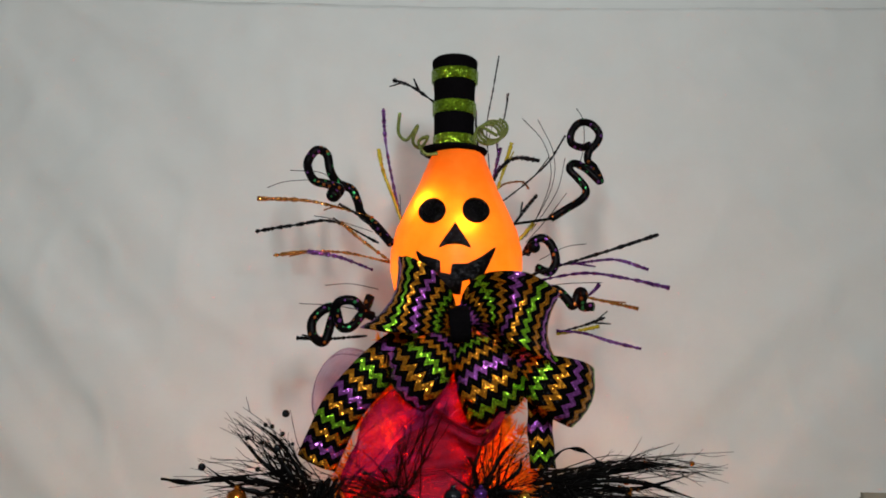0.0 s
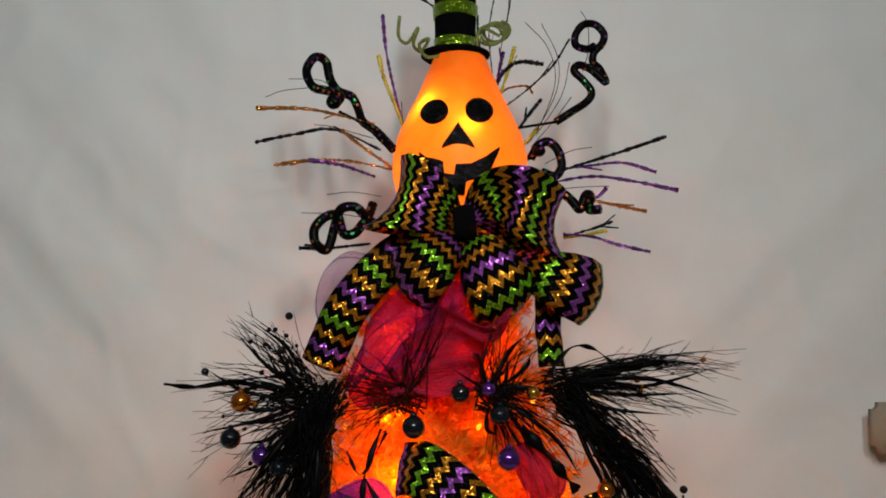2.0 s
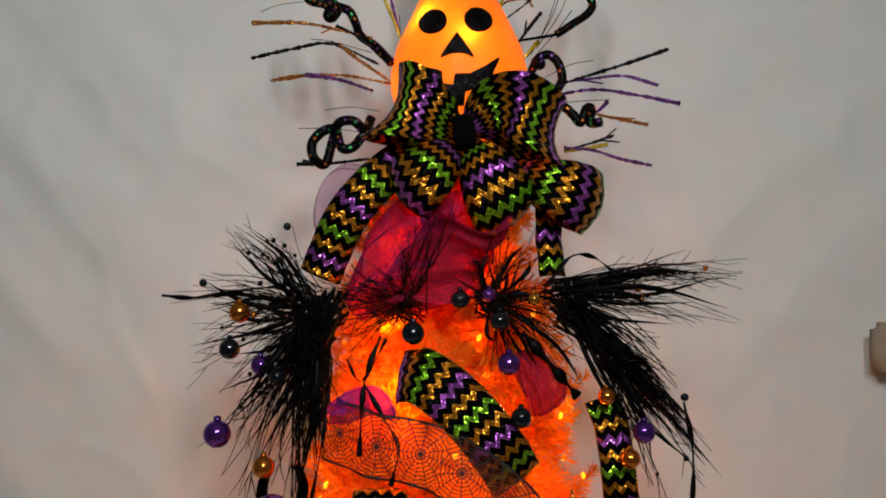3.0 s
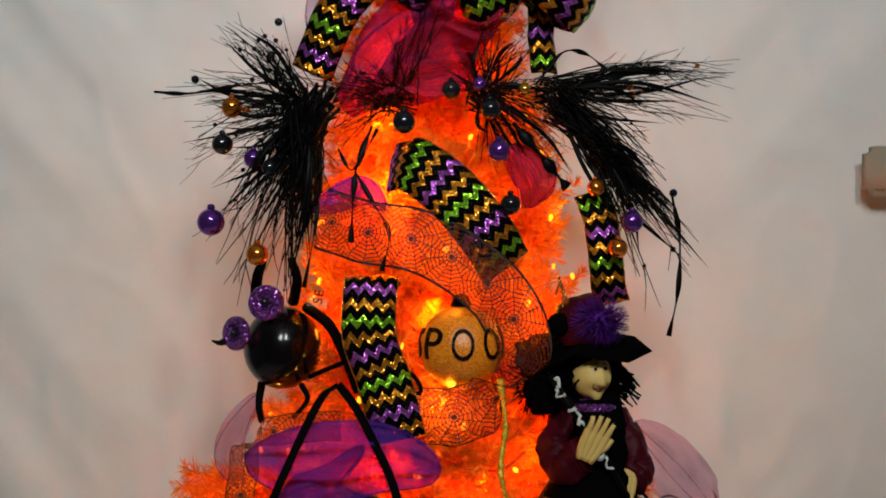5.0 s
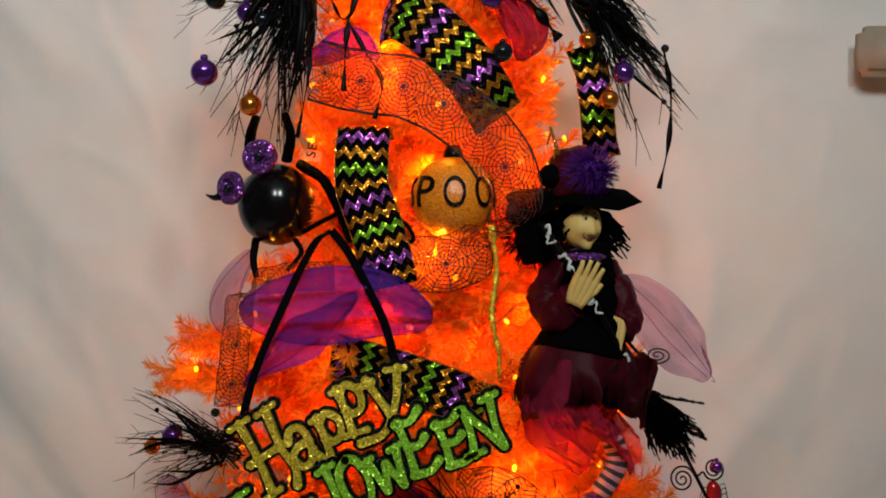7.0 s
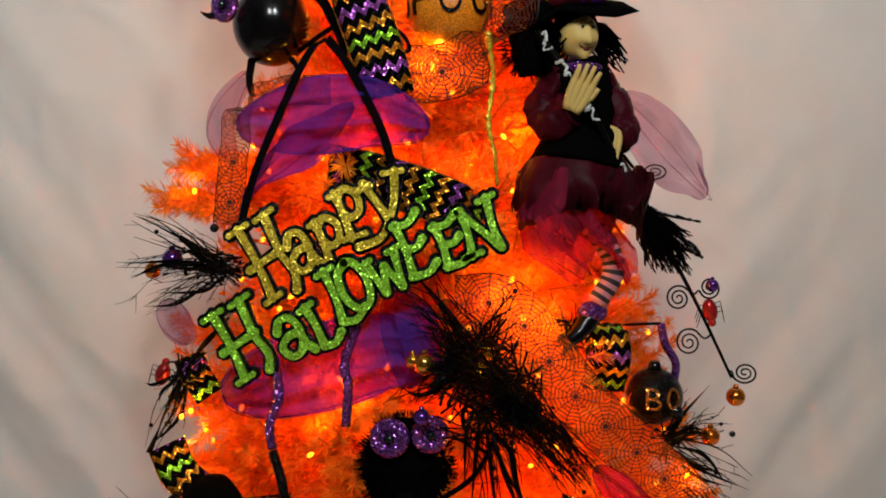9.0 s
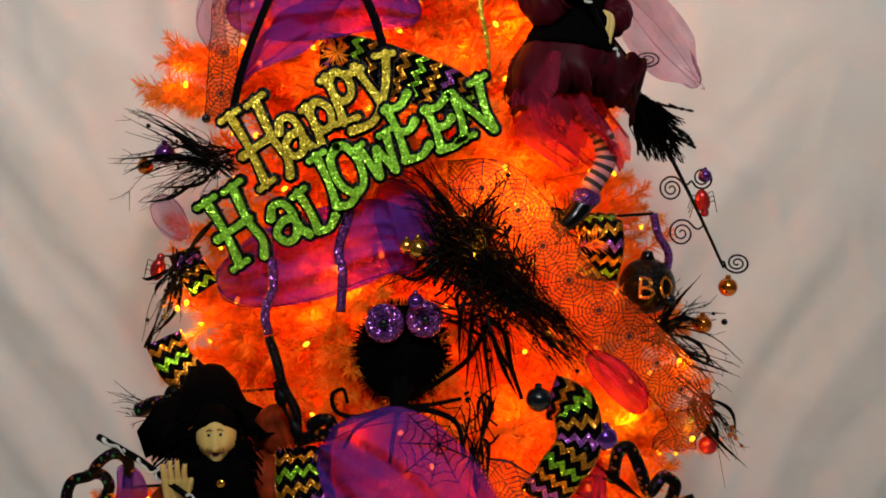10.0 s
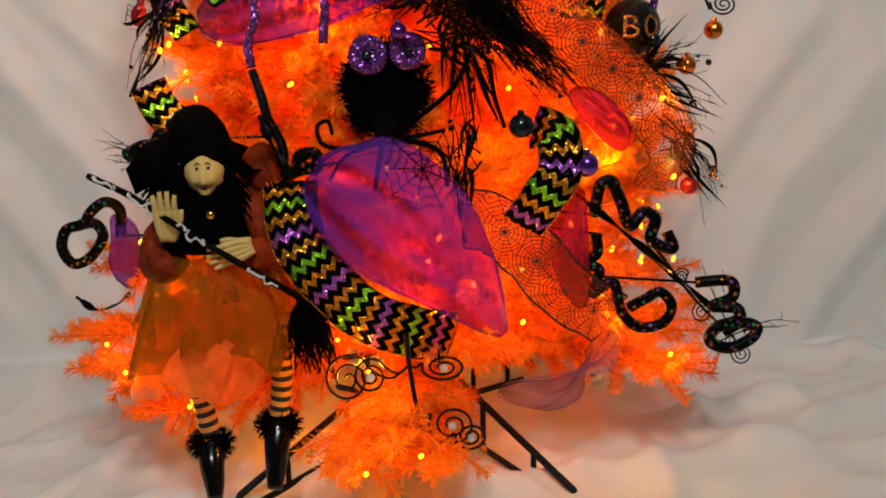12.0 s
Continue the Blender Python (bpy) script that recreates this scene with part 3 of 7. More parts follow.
def face_y(x, z):
    r = float(np.interp(z, [PZ + h for _, h in PUMPKIN], [r for r, _ in PUMPKIN]))
    return PY - math.sqrt(max(r * r - (x - PX) ** 2, 1e-6))


m, nt, p, out = nodes_of("lit_pumpkin_glass")
p.inputs["Base Color"].default_value = (0.90, 0.30, 0.03, 1)
p.inputs["Roughness"].default_value = 0.35
tc = node(nt, "ShaderNodeTexCoord")
nz = node(nt, "ShaderNodeTexNoise", Scale=38.0, Detail=6.0)
nt.links.new(tc.outputs["Object"], nz.inputs["Vector"])
nt.links.new(ramp(nt, nz.outputs[0], ((0.3, (0.80, 0.21, 0.015)), (0.7, (0.95, 0.36, 0.05)))), p.inputs["Base Color"])
tr = node(nt, "ShaderNodeBsdfTranslucent", Color=(1.0, 0.40, 0.06, 1))
mx = node(nt, "ShaderNodeMixShader", Fac=0.62)
nt.links.new(p.outputs[0], mx.inputs[1])
nt.links.new(tr.outputs[0], mx.inputs[2])
nt.links.new(mx.outputs[0], out.inputs[0])
spk = node(nt, "ShaderNodeTexVoronoi", Scale=420.0)
nt.links.new(tc.outputs["Object"], spk.inputs["Vector"])
bp = node(nt, "ShaderNodeBump", Strength=0.5, Distance=0.001)
nt.links.new(spk.outputs["Distance"], bp.inputs["Height"])
nt.links.new(bp.outputs[0], p.inputs["Normal"])
GLASS = m
topper = thing("pumpkin_topper", (PX, PY, PZ), "glowing orange jack-o-lantern tree topper with a striped top hat", "pumpkin lantern")
part("pumpkin", lathe(bmesh.new(), (PX, PY, PZ), PUMPKIN, 48, lobes=8, depth=0.035), GLASS, topper, "lit orange frosted glass pumpkin")
for bx, by, bz, w in ((-0.046, -0.048, 0.050, 0.24), (0.010, -0.080, 0.012, 0.15), (0.0, 0.0, -0.05, 0.26), (0.06, -0.03, -0.07, 0.10), (-0.06, -0.03, -0.05, 0.10)):
    lamp("pumpkin_bulb", "POINT", (PX + bx, PY + by, PZ + bz), w * 1.1, (1.0, 0.40, 0.05), 0.006)


def patch(xs, up, lo, z_of=None, rows=5, off=0.0025):
    """A felt shape laid on the pumpkin between two outlines over x."""
    bm = bmesh.new()
    cols = []
    for x in xs:
        col = []
        for j in range(rows + 1):
            z = lo(x) + (up(x) - lo(x)) * j / rows
            col.append(bm.verts.new((x, face_y(x, z) - off, z)))
        cols.append(col)
    for a, b in zip(cols, cols[1:]):
        for j in range(rows):
            bm.faces.new((a[j], b[j], b[j + 1], a[j + 1]))
    bmesh.ops.remove_doubles(bm, verts=bm.verts, dist=1e-5)
    return bm


for ex, ez, tiltz in ((-0.0215, 1.976, 0.0), (0.0445, 1.977, 0.0)):
    xs = [ex + 0.0205 * math.sin(math.pi * (k / 16 - 0.5)) for k in range(17)]
    h = lambda x: 0.0205 * math.sqrt(max(0, 1 - ((x - ex) / 0.0206) ** 2))
    part("eye", patch(xs, lambda x: ez + h(x), lambda x: ez - h(x)), BLACK_GLITTER, topper, "round black glitter eye", solid=0.003)
nx0, nz0 = 0.0135, 1.922
xs = [nx0 - 0.023 + 0.046 * k / 16 for k in range(17)]
part("nose", patch(xs, lambda x: nz0 - 0.003 + 0.036 * (1 - abs(x - nx0) / 0.023), lambda x: nz0 - 0.006 + 0.006 * (1 - ((x - nx0) / 0.023) ** 2)), BLACK_GLITTER, topper, "black glitter triangle nose", solid=0.003)
mx0 = 0.0125
MX = (-0.056, -0.045, -0.026, -0.020, -0.0195, -0.004, -0.0035, 0.02, 0.04, 0.0615)
UP = (1.9140, 1.9050, 1.8990, 1.8960, 1.8800, 1.8770, 1.8920, 1.8930, 1.9040, 1.9210)
LX = (-0.056, -0.045, -0.03, -0.015, 0.002, 0.0110, 0.0115, 0.0245, 0.025, 0.045, 0.0615)
LO = (1.9110, 1.8800, 1.8640, 1.8540, 1.8490, 1.8490, 1.8670, 1.8710, 1.8550, 1.8800, 1.9170)
xs = [mx0 - 0.0555 + 0.1165 * k / 90 for k in range(91)]
part("mouth", patch(xs, lambda x: float(np.interp(x - mx0, MX, UP)), lambda x: float(np.interp(x - mx0, LX, LO)), rows=7), BLACK_GLITTER, topper, "grinning black glitter mouth with square teeth", solid=0.003)

# top hat
hat = part("top_hat", lathe(bmesh.new(), (PX - 0.007, PY, PZ + 0.144), ((0.050, 0.0), (0.054, 0.003), (0.054, 0.006), (0.033, 0.009), (0.032, 0.02), (0.033, 0.10), (0.0365, 0.146), (0.037, 0.154), (0.033, 0.158)), 40), BLACK_FELT, topper, "black felt top hat with lime bands")
for h0, h1, r0, r1 in ((0.010, 0.029, 0.0335, 0.0340), (0.063, 0.084, 0.0348, 0.0358), (0.118, 0.137, 0.0375, 0.0383)):
    part("hat_band", lathe(bmesh.new(), (0, 0, 0), ((r0 - 0.003, h0), (r0, h0 + 0.001), (r1, h1 - 0.001), (r1 - 0.003, h1)), 40), GREEN_GLITTER, hat, "lime glitter band", origin=(0.007, 0, -0.144))


def coil(bm, start, end, turns, r, rod, n=60, flat=0.5):
    a, b = Vector(start), Vector(end)
    tube(bm, [a.lerp(b, i / n) + Vector((r * math.cos(2 * math.pi * turns * i / n), -r * flat * math.cos(2 * math.pi * turns * i / n + 1), r * math.sin(2 * math.pi * turns * i / n))) for i in range(n + 1)], rod, rod, 6)
    return bm


bm = bmesh.new()
tube(bm, spline([(-0.077, 1.530, 2.146), (-0.078, 1.530, 2.113), (-0.064, 1.520, 2.099), (-0.047, 1.510, 2.120), (-0.055, 1.520, 2.097), (-0.043, 1.530, 2.089), (-0.031, 1.510, 2.102), (-0.046, 1.520, 2.096), (-0.035, 1.520, 2.077), (-0.015, 1.520, 2.078)], 60), 0.0028, 0.0028, 6)
part("tendril", bm, OLIVE_GLITTER, topper, "olive glitter coiled tendril")
bm = bmesh.new()
coil(bm, (0.061, 1.500, 2.103), (0.077, 1.540, 2.125), 3.2, 0.019, 0.0024)
tube(bm, spline([(0.046, 1.520, 2.088), (0.042, 1.510, 2.101), (0.051, 1.510, 2.119), (0.077, 1.500, 2.103)], 20), 0.0026, 0.0026, 6)
part("tendril", bm, OLIVE_GLITTER, topper, "olive glitter coiled tendril")

# ---- picks stuck in round the topper ----
def curly(pts, rod, label, group="curly picks", material=None, extra=()):
    ob = thing("curly_pick", pts[0], label, "tree pick", group)
    bm = bmesh.new()
    tube(bm, spline(pts, len(pts) * 8), rod, rod, 10)
    for p, r in extra:
        ball(bm, p, r, 12)
    part("coil", bm, material or DOTS, ob)
    bm = bmesh.new()
    base = Vector(pts[0] if (Vector(pts[0]) - Vector((AXIS_X, AXIS_Y, pts[0][2]))).length < (Vector(pts[-1]) - Vector((AXIS_X, AXIS_Y, pts[-1][2]))).length else pts[-1])
    tube(bm, [base, base.lerp(Vector((AXIS_X, AXIS_Y, base.z - 0.03)), 0.45), base.lerp(Vector((AXIS_X, AXIS_Y, base.z - 0.05)), 0.8)], 0.0022, 0.0018, 6)
    part("stem", bm, BLACK_MATT, ob, "black wire stem")
    return ob


SEQUIN = "curled black net tube pick with copper, green and violet sequins"
curly([(-0.180, 1.560, 2.011), (-0.171, 1.560, 2.026), (-0.190, 1.550, 2.032), (-0.213, 1.550, 2.039), (-0.225, 1.560, 2.068), (-0.212, 1.560, 2.090), (-0.196, 1.570, 2.086), (-0.189, 1.570, 2.058), (-0.177, 1.580, 2.041), (-0.155, 1.580, 2.031), (-0.144, 1.580, 2.010), (-0.136, 1.570, 1.988), (-0.112, 1.560, 1.968), (-0.086, 1.540, 1.936)], 0.0072, SEQUIN, extra=(((-0.181, 1.555, 2.016), 0.012),))
curly([(0.167, 1.560, 1.984), (0.190, 1.560, 1.999), (0.216, 1.550, 2.015), (0.222, 1.550, 2.031), (0.209, 1.550, 2.049), (0.196, 1.550, 2.063), (0.203, 1.550, 2.073), (0.221, 1.540, 2.062), (0.243, 1.540, 2.042), (0.236, 1.550, 2.066), (0.227, 1.560, 2.080), (0.229, 1.560, 2.096), (0.242, 1.560, 2.111), (0.245, 1.560, 2.127), (0.232, 1.560, 2.142), (0.215, 1.570, 2.146), (0.202, 1.570, 2.130), (0.202, 1.570, 2.112), (0.218, 1.560, 2.102), (0.229, 1.550, 2.104)], 0.0062, SEQUIN)
curly([(-0.117, 1.550, 1.853), (-0.125, 1.540, 1.832), (-0.142, 1.530, 1.844), (-0.164, 1.530, 1.841), (-0.174, 1.540, 1.818), (-0.185, 1.540, 1.781), (-0.201, 1.530, 1.788), (-0.204, 1.530, 1.810), (-0.189, 1.530, 1.828), (-0.171, 1.540, 1.833), (-0.160, 1.530, 1.804), (-0.143, 1.530, 1.804), (-0.127, 1.540, 1.824), (-0.112, 1.550, 1.822)], 0.0075, SEQUIN)
curly([(0.128, 1.570, 1.928), (0.140, 1.560, 1.947), (0.156, 1.560, 1.952), (0.170, 1.560, 1.938), (0.175, 1.560, 1.914), (0.165, 1.560, 1.898), (0.146, 1.570, 1.906)], 0.0072, SEQUIN, extra=(((0.140, 1.555, 1.937), 0.010),))
curly([(0.136, 1.560, 1.845), (0.149, 1.550, 1.865), (0.173, 1.550, 1.869), (0.189, 1.550, 1.857), (0.201, 1.550, 1.844), (0.210, 1.550, 1.865), (0.216, 1.540, 1.862), (0.215, 1.550, 1.844), (0.231, 1.540, 1.842)], 0.0075, SEQUIN)


def twig(pts, material, label, r=0.0026, forks=0):
    ob = thing("glitter_twig", pts[0], label, "tree pick", "glitter twigs")
    bm = bmesh.new()
    line = spline(pts, 26)
    tube(bm, spline(pts, 70), r * 1.15, r * 0.75, 6, wob=0.48)
    rng = random.Random(int(abs(pts[0][0]) * 1e4))
    for k in range(forks):
        i = rng.randrange(6, 22)
        d = (line[i - 2] - line[i]).normalized() + Vector((rng.uniform(-.5, .5), rng.uniform(-.5, .5), rng.uniform(-.5, .5)))
        tube(bm, [line[i], line[i] + d * 0.014, line[i] + d * 0.026], r * 0.7, r * 0.5, 5, wob=0.3)
    part("stem", bm, material, ob)


BK, CU, PU, AU = BLACK_GLITTER, COPPER_GLITTER, PURPLE_GLITTER, GOLD_GLITTER
for pts, material, colour, r, forks in (
        ([(-0.234, 1.580, 1.788), (-0.184, 1.570, 1.787), (-0.121, 1.560, 1.792)], BK, "black", 0.0026, 2),
        ([(-0.307, 1.580, 2.013), (-0.228, 1.570, 2.009), (-0.173, 1.570, 1.998), (-0.117, 1.560, 1.981)], CU, "copper", 0.0026, 2),
        ([(-0.173, 1.570, 2.004), (-0.135, 1.560, 1.981), (-0.098, 1.550, 1.943)], BK, "black", 0.0022, 0),
        ([(-0.312, 1.600, 1.962), (-0.246, 1.580, 1.970), (-0.181, 1.570, 1.975), (-0.107, 1.560, 1.940)], BK, "black", 0.0026, 2),
        ([(-0.169, 1.570, 1.974), (-0.134, 1.560, 1.944), (-0.088, 1.550, 1.910)], CU, "copper", 0.0028, 0),
        ([(-0.277, 1.580, 1.920), (-0.225, 1.570, 1.925), (-0.162, 1.570, 1.925), (-0.088, 1.560, 1.909)], CU, "copper", 0.0026, 1),
        ([(-0.220, 1.565, 1.925), (-0.169, 1.560, 1.916), (-0.114, 1.550, 1.895)], PU, "purple", 0.0030, 0),
        ([(-0.107, 1.580, 2.168), (-0.101, 1.580, 2.108), (-0.086, 1.570, 2.035), (-0.070, 1.560, 1.973)], PU, "purple", 0.0026, 0),
        ([(-0.112, 1.570, 2.096), (-0.103, 1.570, 2.058), (-0.084, 1.560, 2.010), (-0.069, 1.550, 1.967)], AU, "gold", 0.0030, 1),
        ([(-0.094, 1.600, 2.224), (-0.062, 1.600, 2.213), (-0.017, 1.590, 2.179)], BK, "black", 0.0026, 3),
        ([(0.085, 1.620, 2.276), (0.075, 1.610, 2.212), (0.065, 1.600, 2.145), (0.069, 1.580, 2.068)], BK, "black", 0.0012, 1),
        ([(0.102, 1.620, 2.211), (0.095, 1.610, 2.168), (0.083, 1.600, 2.112)], BK, "black", 0.0013, 1),
        ([(0.046, 1.600, 2.174), (0.047, 1.600, 2.145), (0.051, 1.600, 2.109)], BK, "black", 0.0020, 0),
        ([(0.151, 1.580, 2.084), (0.114, 1.580, 2.088), (0.089, 1.570, 2.071), (0.071, 1.570, 2.038)], BK, "black", 0.0030, 2),
        ([(0.105, 1.580, 2.113), (0.094, 1.580, 2.073), (0.082, 1.570, 2.033)], AU, "gold", 0.0028, 1),
        ([(0.087, 1.580, 2.105), (0.080, 1.580, 2.073), (0.074, 1.570, 2.038)], PU, "purple", 0.0028, 2),
        ([(0.195, 1.600, 2.132), (0.166, 1.590, 2.084), (0.123, 1.580, 2.041), (0.086, 1.570, 2.010)], BK, "black", 0.0017, 1),
        ([(0.134, 1.590, 2.039), (0.123, 1.580, 2.048), (0.096, 1.580, 2.045), (0.082, 1.570, 2.033)], CU, "copper", 0.0018, 0),
        ([(0.147, 1.580, 2.027), (0.128, 1.580, 2.003), (0.105, 1.570, 1.969)], BK, "black", 0.0026, 1),
        ([(0.141, 1.580, 1.979), (0.128, 1.570, 1.963), (0.114, 1.570, 1.946)], AU, "gold", 0.0028, 0),
        ([(0.341, 1.570, 1.963), (0.277, 1.570, 1.941), (0.208, 1.560, 1.917), (0.122, 1.550, 1.887)], BK, "black", 0.0027, 2),
        ([(0.324, 1.570, 1.906), (0.272, 1.570, 1.921), (0.217, 1.560, 1.914), (0.172, 1.560, 1.909)], PU, "purple", 0.0024, 1),
        ([(0.357, 1.570, 1.877), (0.290, 1.570, 1.891), (0.217, 1.560, 1.897), (0.126, 1.550, 1.878)], PU, "purple", 0.0026, 1),
        ([(0.305, 1.560, 1.842), (0.257, 1.560, 1.852), (0.206, 1.550, 1.861)], CU, "copper", 0.0028, 1),
        ([(0.245, 1.570, 1.880), (0.233, 1.560, 1.867), (0.216, 1.560, 1.854)], PU, "purple", 0.0024, 0),
        ([(0.254, 1.570, 1.828), (0.221, 1.560, 1.815), (0.175, 1.550, 1.801)], BK, "black", 0.0022, 2),
        ([(0.244, 1.570, 1.814), (0.216, 1.560, 1.807), (0.175, 1.550, 1.799)], AU, "gold", 0.0026, 0),
        ([(0.309, 1.560, 1.779), (0.260, 1.560, 1.790), (0.219, 1.550, 1.801), (0.174, 1.540, 1.804)], PU, "purple", 0.0024, 1)):
    twig(pts, material, "rough %s glitter twig stuck into the tree top" % colour, r, forks)
wires = thing("wire_spray", (0.0, 1.57, 1.9), "fine black wire stems fanning out behind the topper", "tree pick")
bm = bmesh.new()
for pts in ([(-0.256, 1.580, 2.061), (-0.203, 1.570, 2.055), (-0.174, 1.570, 2.033)], [(-0.293, 1.580, 2.031), (-0.263, 1.580, 2.042), (-0.211, 1.570, 2.044)],
            [(-0.214, 1.580, 1.986), (-0.182, 1.570, 1.979), (-0.117, 1.560, 1.958)], [(0.124, 1.600, 2.161), (0.159, 1.600, 2.121), (0.171, 1.590, 2.063), (0.151, 1.580, 1.999), (0.123, 1.570, 1.951)],
            [(0.150, 1.600, 2.159), (0.176, 1.600, 2.102), (0.171, 1.590, 2.039), (0.128, 1.570, 1.955)], [(0.196, 1.590, 2.033), (0.165, 1.580, 1.990), (0.128, 1.570, 1.946)],
            [(0.195, 1.600, 2.094), (0.180, 1.590, 2.035), (0.137, 1.570, 1.965)], [(0.225, 1.570, 1.946), (0.191, 1.570, 1.940), (0.149, 1.560, 1.917)],
            [(-0.231, 1.570, 1.842), (-0.176, 1.560, 1.839), (-0.130, 1.550, 1.831)], [(-0.192, 1.580, 1.873), (-0.151, 1.570, 1.875), (-0.105, 1.560, 1.866)],
            [(0.213, 1.590, 2.177), (0.224, 1.590, 2.155), (0.223, 1.580, 2.107), (0.213, 1.580, 2.071)], [(0.250, 1.570, 1.884), (0.191, 1.570, 1.881), (0.136, 1.560, 1.870)],
            [(-0.076, 1.580, 2.023), (-0.073, 1.570, 1.989), (-0.068, 1.560, 1.959)]):
    tube(bm, spline(pts, 14), 0.0007, 0.0006, 4)
tagged(part("wire_fan", bm, BLACK_MATT, wires), kind="stuff")

# ---- the chevron bow under the chin ----
bow = thing("chevron_bow", (0.021, 1.440, 1.805), "big black ribbon bow with orange, purple and lime glitter zigzags", "bow")


def ribbon(name, pts, sides, width, material, parent, label="", cup=0.0, solid=0.0012, u0=0.0, rows=6, taper=None, wave=0.0, n=None, edge=None):
    bm = bmesh.new()
    strip(bm, spline(pts, n or len(pts) * 7), sides, width, rows, cup, 0, u0, taper, wave)
    rims = [[v.co.copy() for v in list(bm.verts)[j::rows + 1]] for j in (0, rows)] if edge else []
    ob = part(name, bm, material, parent, label, solid=solid)
    for rim in rims:
        part("edge_wire", tube(bmesh.new(), rim, 0.0006 if edge is BLACK_MATT else 0.0010, None, 5), edge, parent, "thin wired edge")
    return ob


for pts, sides, width, u0 in (
        ([(0.019, 1.430, 1.806), (-0.013, 1.385, 1.821), (-0.054, 1.360, 1.835), (-0.088, 1.385, 1.842), (-0.088, 1.440, 1.842), (-0.043, 1.465, 1.823), (0.017, 1.450, 1.806)], [(0.50, 0.45, 0.80), (0.46, 0.10, 0.88), (0.46, 0.05, 0.88), (0.40, 0.1, 0.90), (0.40, 0.3, 0.85)], 0.108, 0.02),
        ([(0.025, 1.430, 1.807), (0.058, 1.390, 1.833), (0.103, 1.362, 1.822), (0.151, 1.385, 1.800), (0.162, 1.430, 1.786), (0.115, 1.465, 1.791), (0.027, 1.450, 1.805)], [(0.50, 0.2, -0.86), (0.42, -0.05, -0.90), (0.06, -0.05, -0.99), (0.10, 0.1, -0.98), (0.30, 0.1, -0.95)], 0.100, 0.00),
        ([(0.017, 1.430, 1.791), (-0.007, 1.385, 1.761), (-0.033, 1.365, 1.733), (-0.053, 1.390, 1.716), (-0.047, 1.430, 1.723), (-0.017, 1.455, 1.752), (0.017, 1.445, 1.788)], [(0.58, -0.15, -0.80)], 0.088, 0.05),
        ([(-0.021, 1.440, 1.789), (-0.073, 1.420, 1.756), (-0.110, 1.400, 1.718), (-0.141, 1.400, 1.678), (-0.160, 1.410, 1.639), (-0.176, 1.420, 1.603)], [(0.75, 0.1, -0.6)], 0.058, 0.03),
        ([(0.028, 1.430, 1.791), (0.043, 1.385, 1.756), (0.063, 1.370, 1.716), (0.079, 1.390, 1.688), (0.075, 1.430, 1.692), (0.057, 1.455, 1.736), (0.028, 1.445, 1.788)], [(0.78, 0, 0.60)], 0.094, 0.01),
        ([(0.088, 1.440, 1.756), (0.121, 1.400, 1.734), (0.155, 1.385, 1.716), (0.188, 1.405, 1.704), (0.196, 1.440, 1.701), (0.159, 1.460, 1.709), (0.094, 1.460, 1.745)], [(0.36, 0.05, 0.93)], 0.086, 0.06),
        ([(0.123, 1.450, 1.751), (0.138, 1.440, 1.703), (0.138, 1.430, 1.655), (0.142, 1.420, 1.601)], [(1, 0.3, 0.1)], 0.038, 0.0)):
    ribbon("loop", pts, sides, width, CHEVRON, bow, cup=0.17, u0=u0, wave=0.0015, taper=(lambda f: 0.17 + 0.90 * math.sin(math.pi * f) ** 0.75) if len(pts) == 7 else None)
# Knot all in black: the shade at the bow's centre is its colour.
ribbon("knot", [(0.020, 1.430, 1.826), (0.020, 1.395, 1.817), (0.022, 1.385, 1.798), (0.024, 1.395, 1.780), (0.024, 1.430, 1.778)], [(1, 0, 0.15)], 0.030, BLACK_FELT, bow, cup=0.1, wave=0.002, u0=0.045)


def petal(bm, pts, sides, width, power=0.6, cup=0.12, rows=36, wave=0.0, lean=1.0):
    return strip(bm, spline(pts, 36), sides, width, rows, cup, taper=lambda f: 0.10 + 0.90 * math.sin(math.pi * min(1, max(0, f)) ** lean) ** power, wave=wave * 0.3, pleat=0.06)


def sheer(name, pts, sides, width, material, label, power=0.6, cup=0.14, wave=0.004, lean=1.0):
    ob = thing(name, pts[0], label, "ribbon", "sheer ribbons")
    part("fabric", petal(bmesh.new(), pts, sides, width, power, cup, wave=wave, lean=lean), material, ob, solid=0.0006)
    # folded edge with a fine wire in it
    line = spline(pts, 30)
    s = Vector(sides[0]).normalized()
    bm = bmesh.new()
    for sg in (-0.5, 0.5):
        tube(bm, [p + s * sg * width * (0.10 + 0.90 * abs(math.sin(math.pi * (i / 30) ** lean)) ** power) for i, p in enumerate(line)], 0.0009, 0.0009, 4)
    part("edge_wire", bm, material, ob)
    return ob


sheer("sheer_ribbon", [(-0.135, 1.440, 1.556), (-0.081, 1.425, 1.608), (-0.018, 1.415, 1.645), (0.063, 1.430, 1.689)], [(0.55, 0, 0.83)], 0.165, SHEER_PURPLE_LIT, "sheer purple ribbon puff, the pink glow of the lights put into its colour", 0.5)
sheer("sheer_ribbon", [(-0.112, 1.430, 1.557), (-0.041, 1.400, 1.607), (0.029, 1.390, 1.639), (0.077, 1.430, 1.710)], [(0.7, 0, 0.7)], 0.13, SHEER_RED, "sheer ribbon puff under the bow, the lights' red put into its colour", 0.5)
sheer("sheer_ribbon", [(-0.178, 1.460, 1.661), (-0.159, 1.450, 1.706), (-0.135, 1.450, 1.739), (-0.104, 1.460, 1.748)], [(0.8, 0.1, -0.5)], 0.062, SHEER_MAUVE, "sheer mauve ribbon loop beside the bow", 0.45)
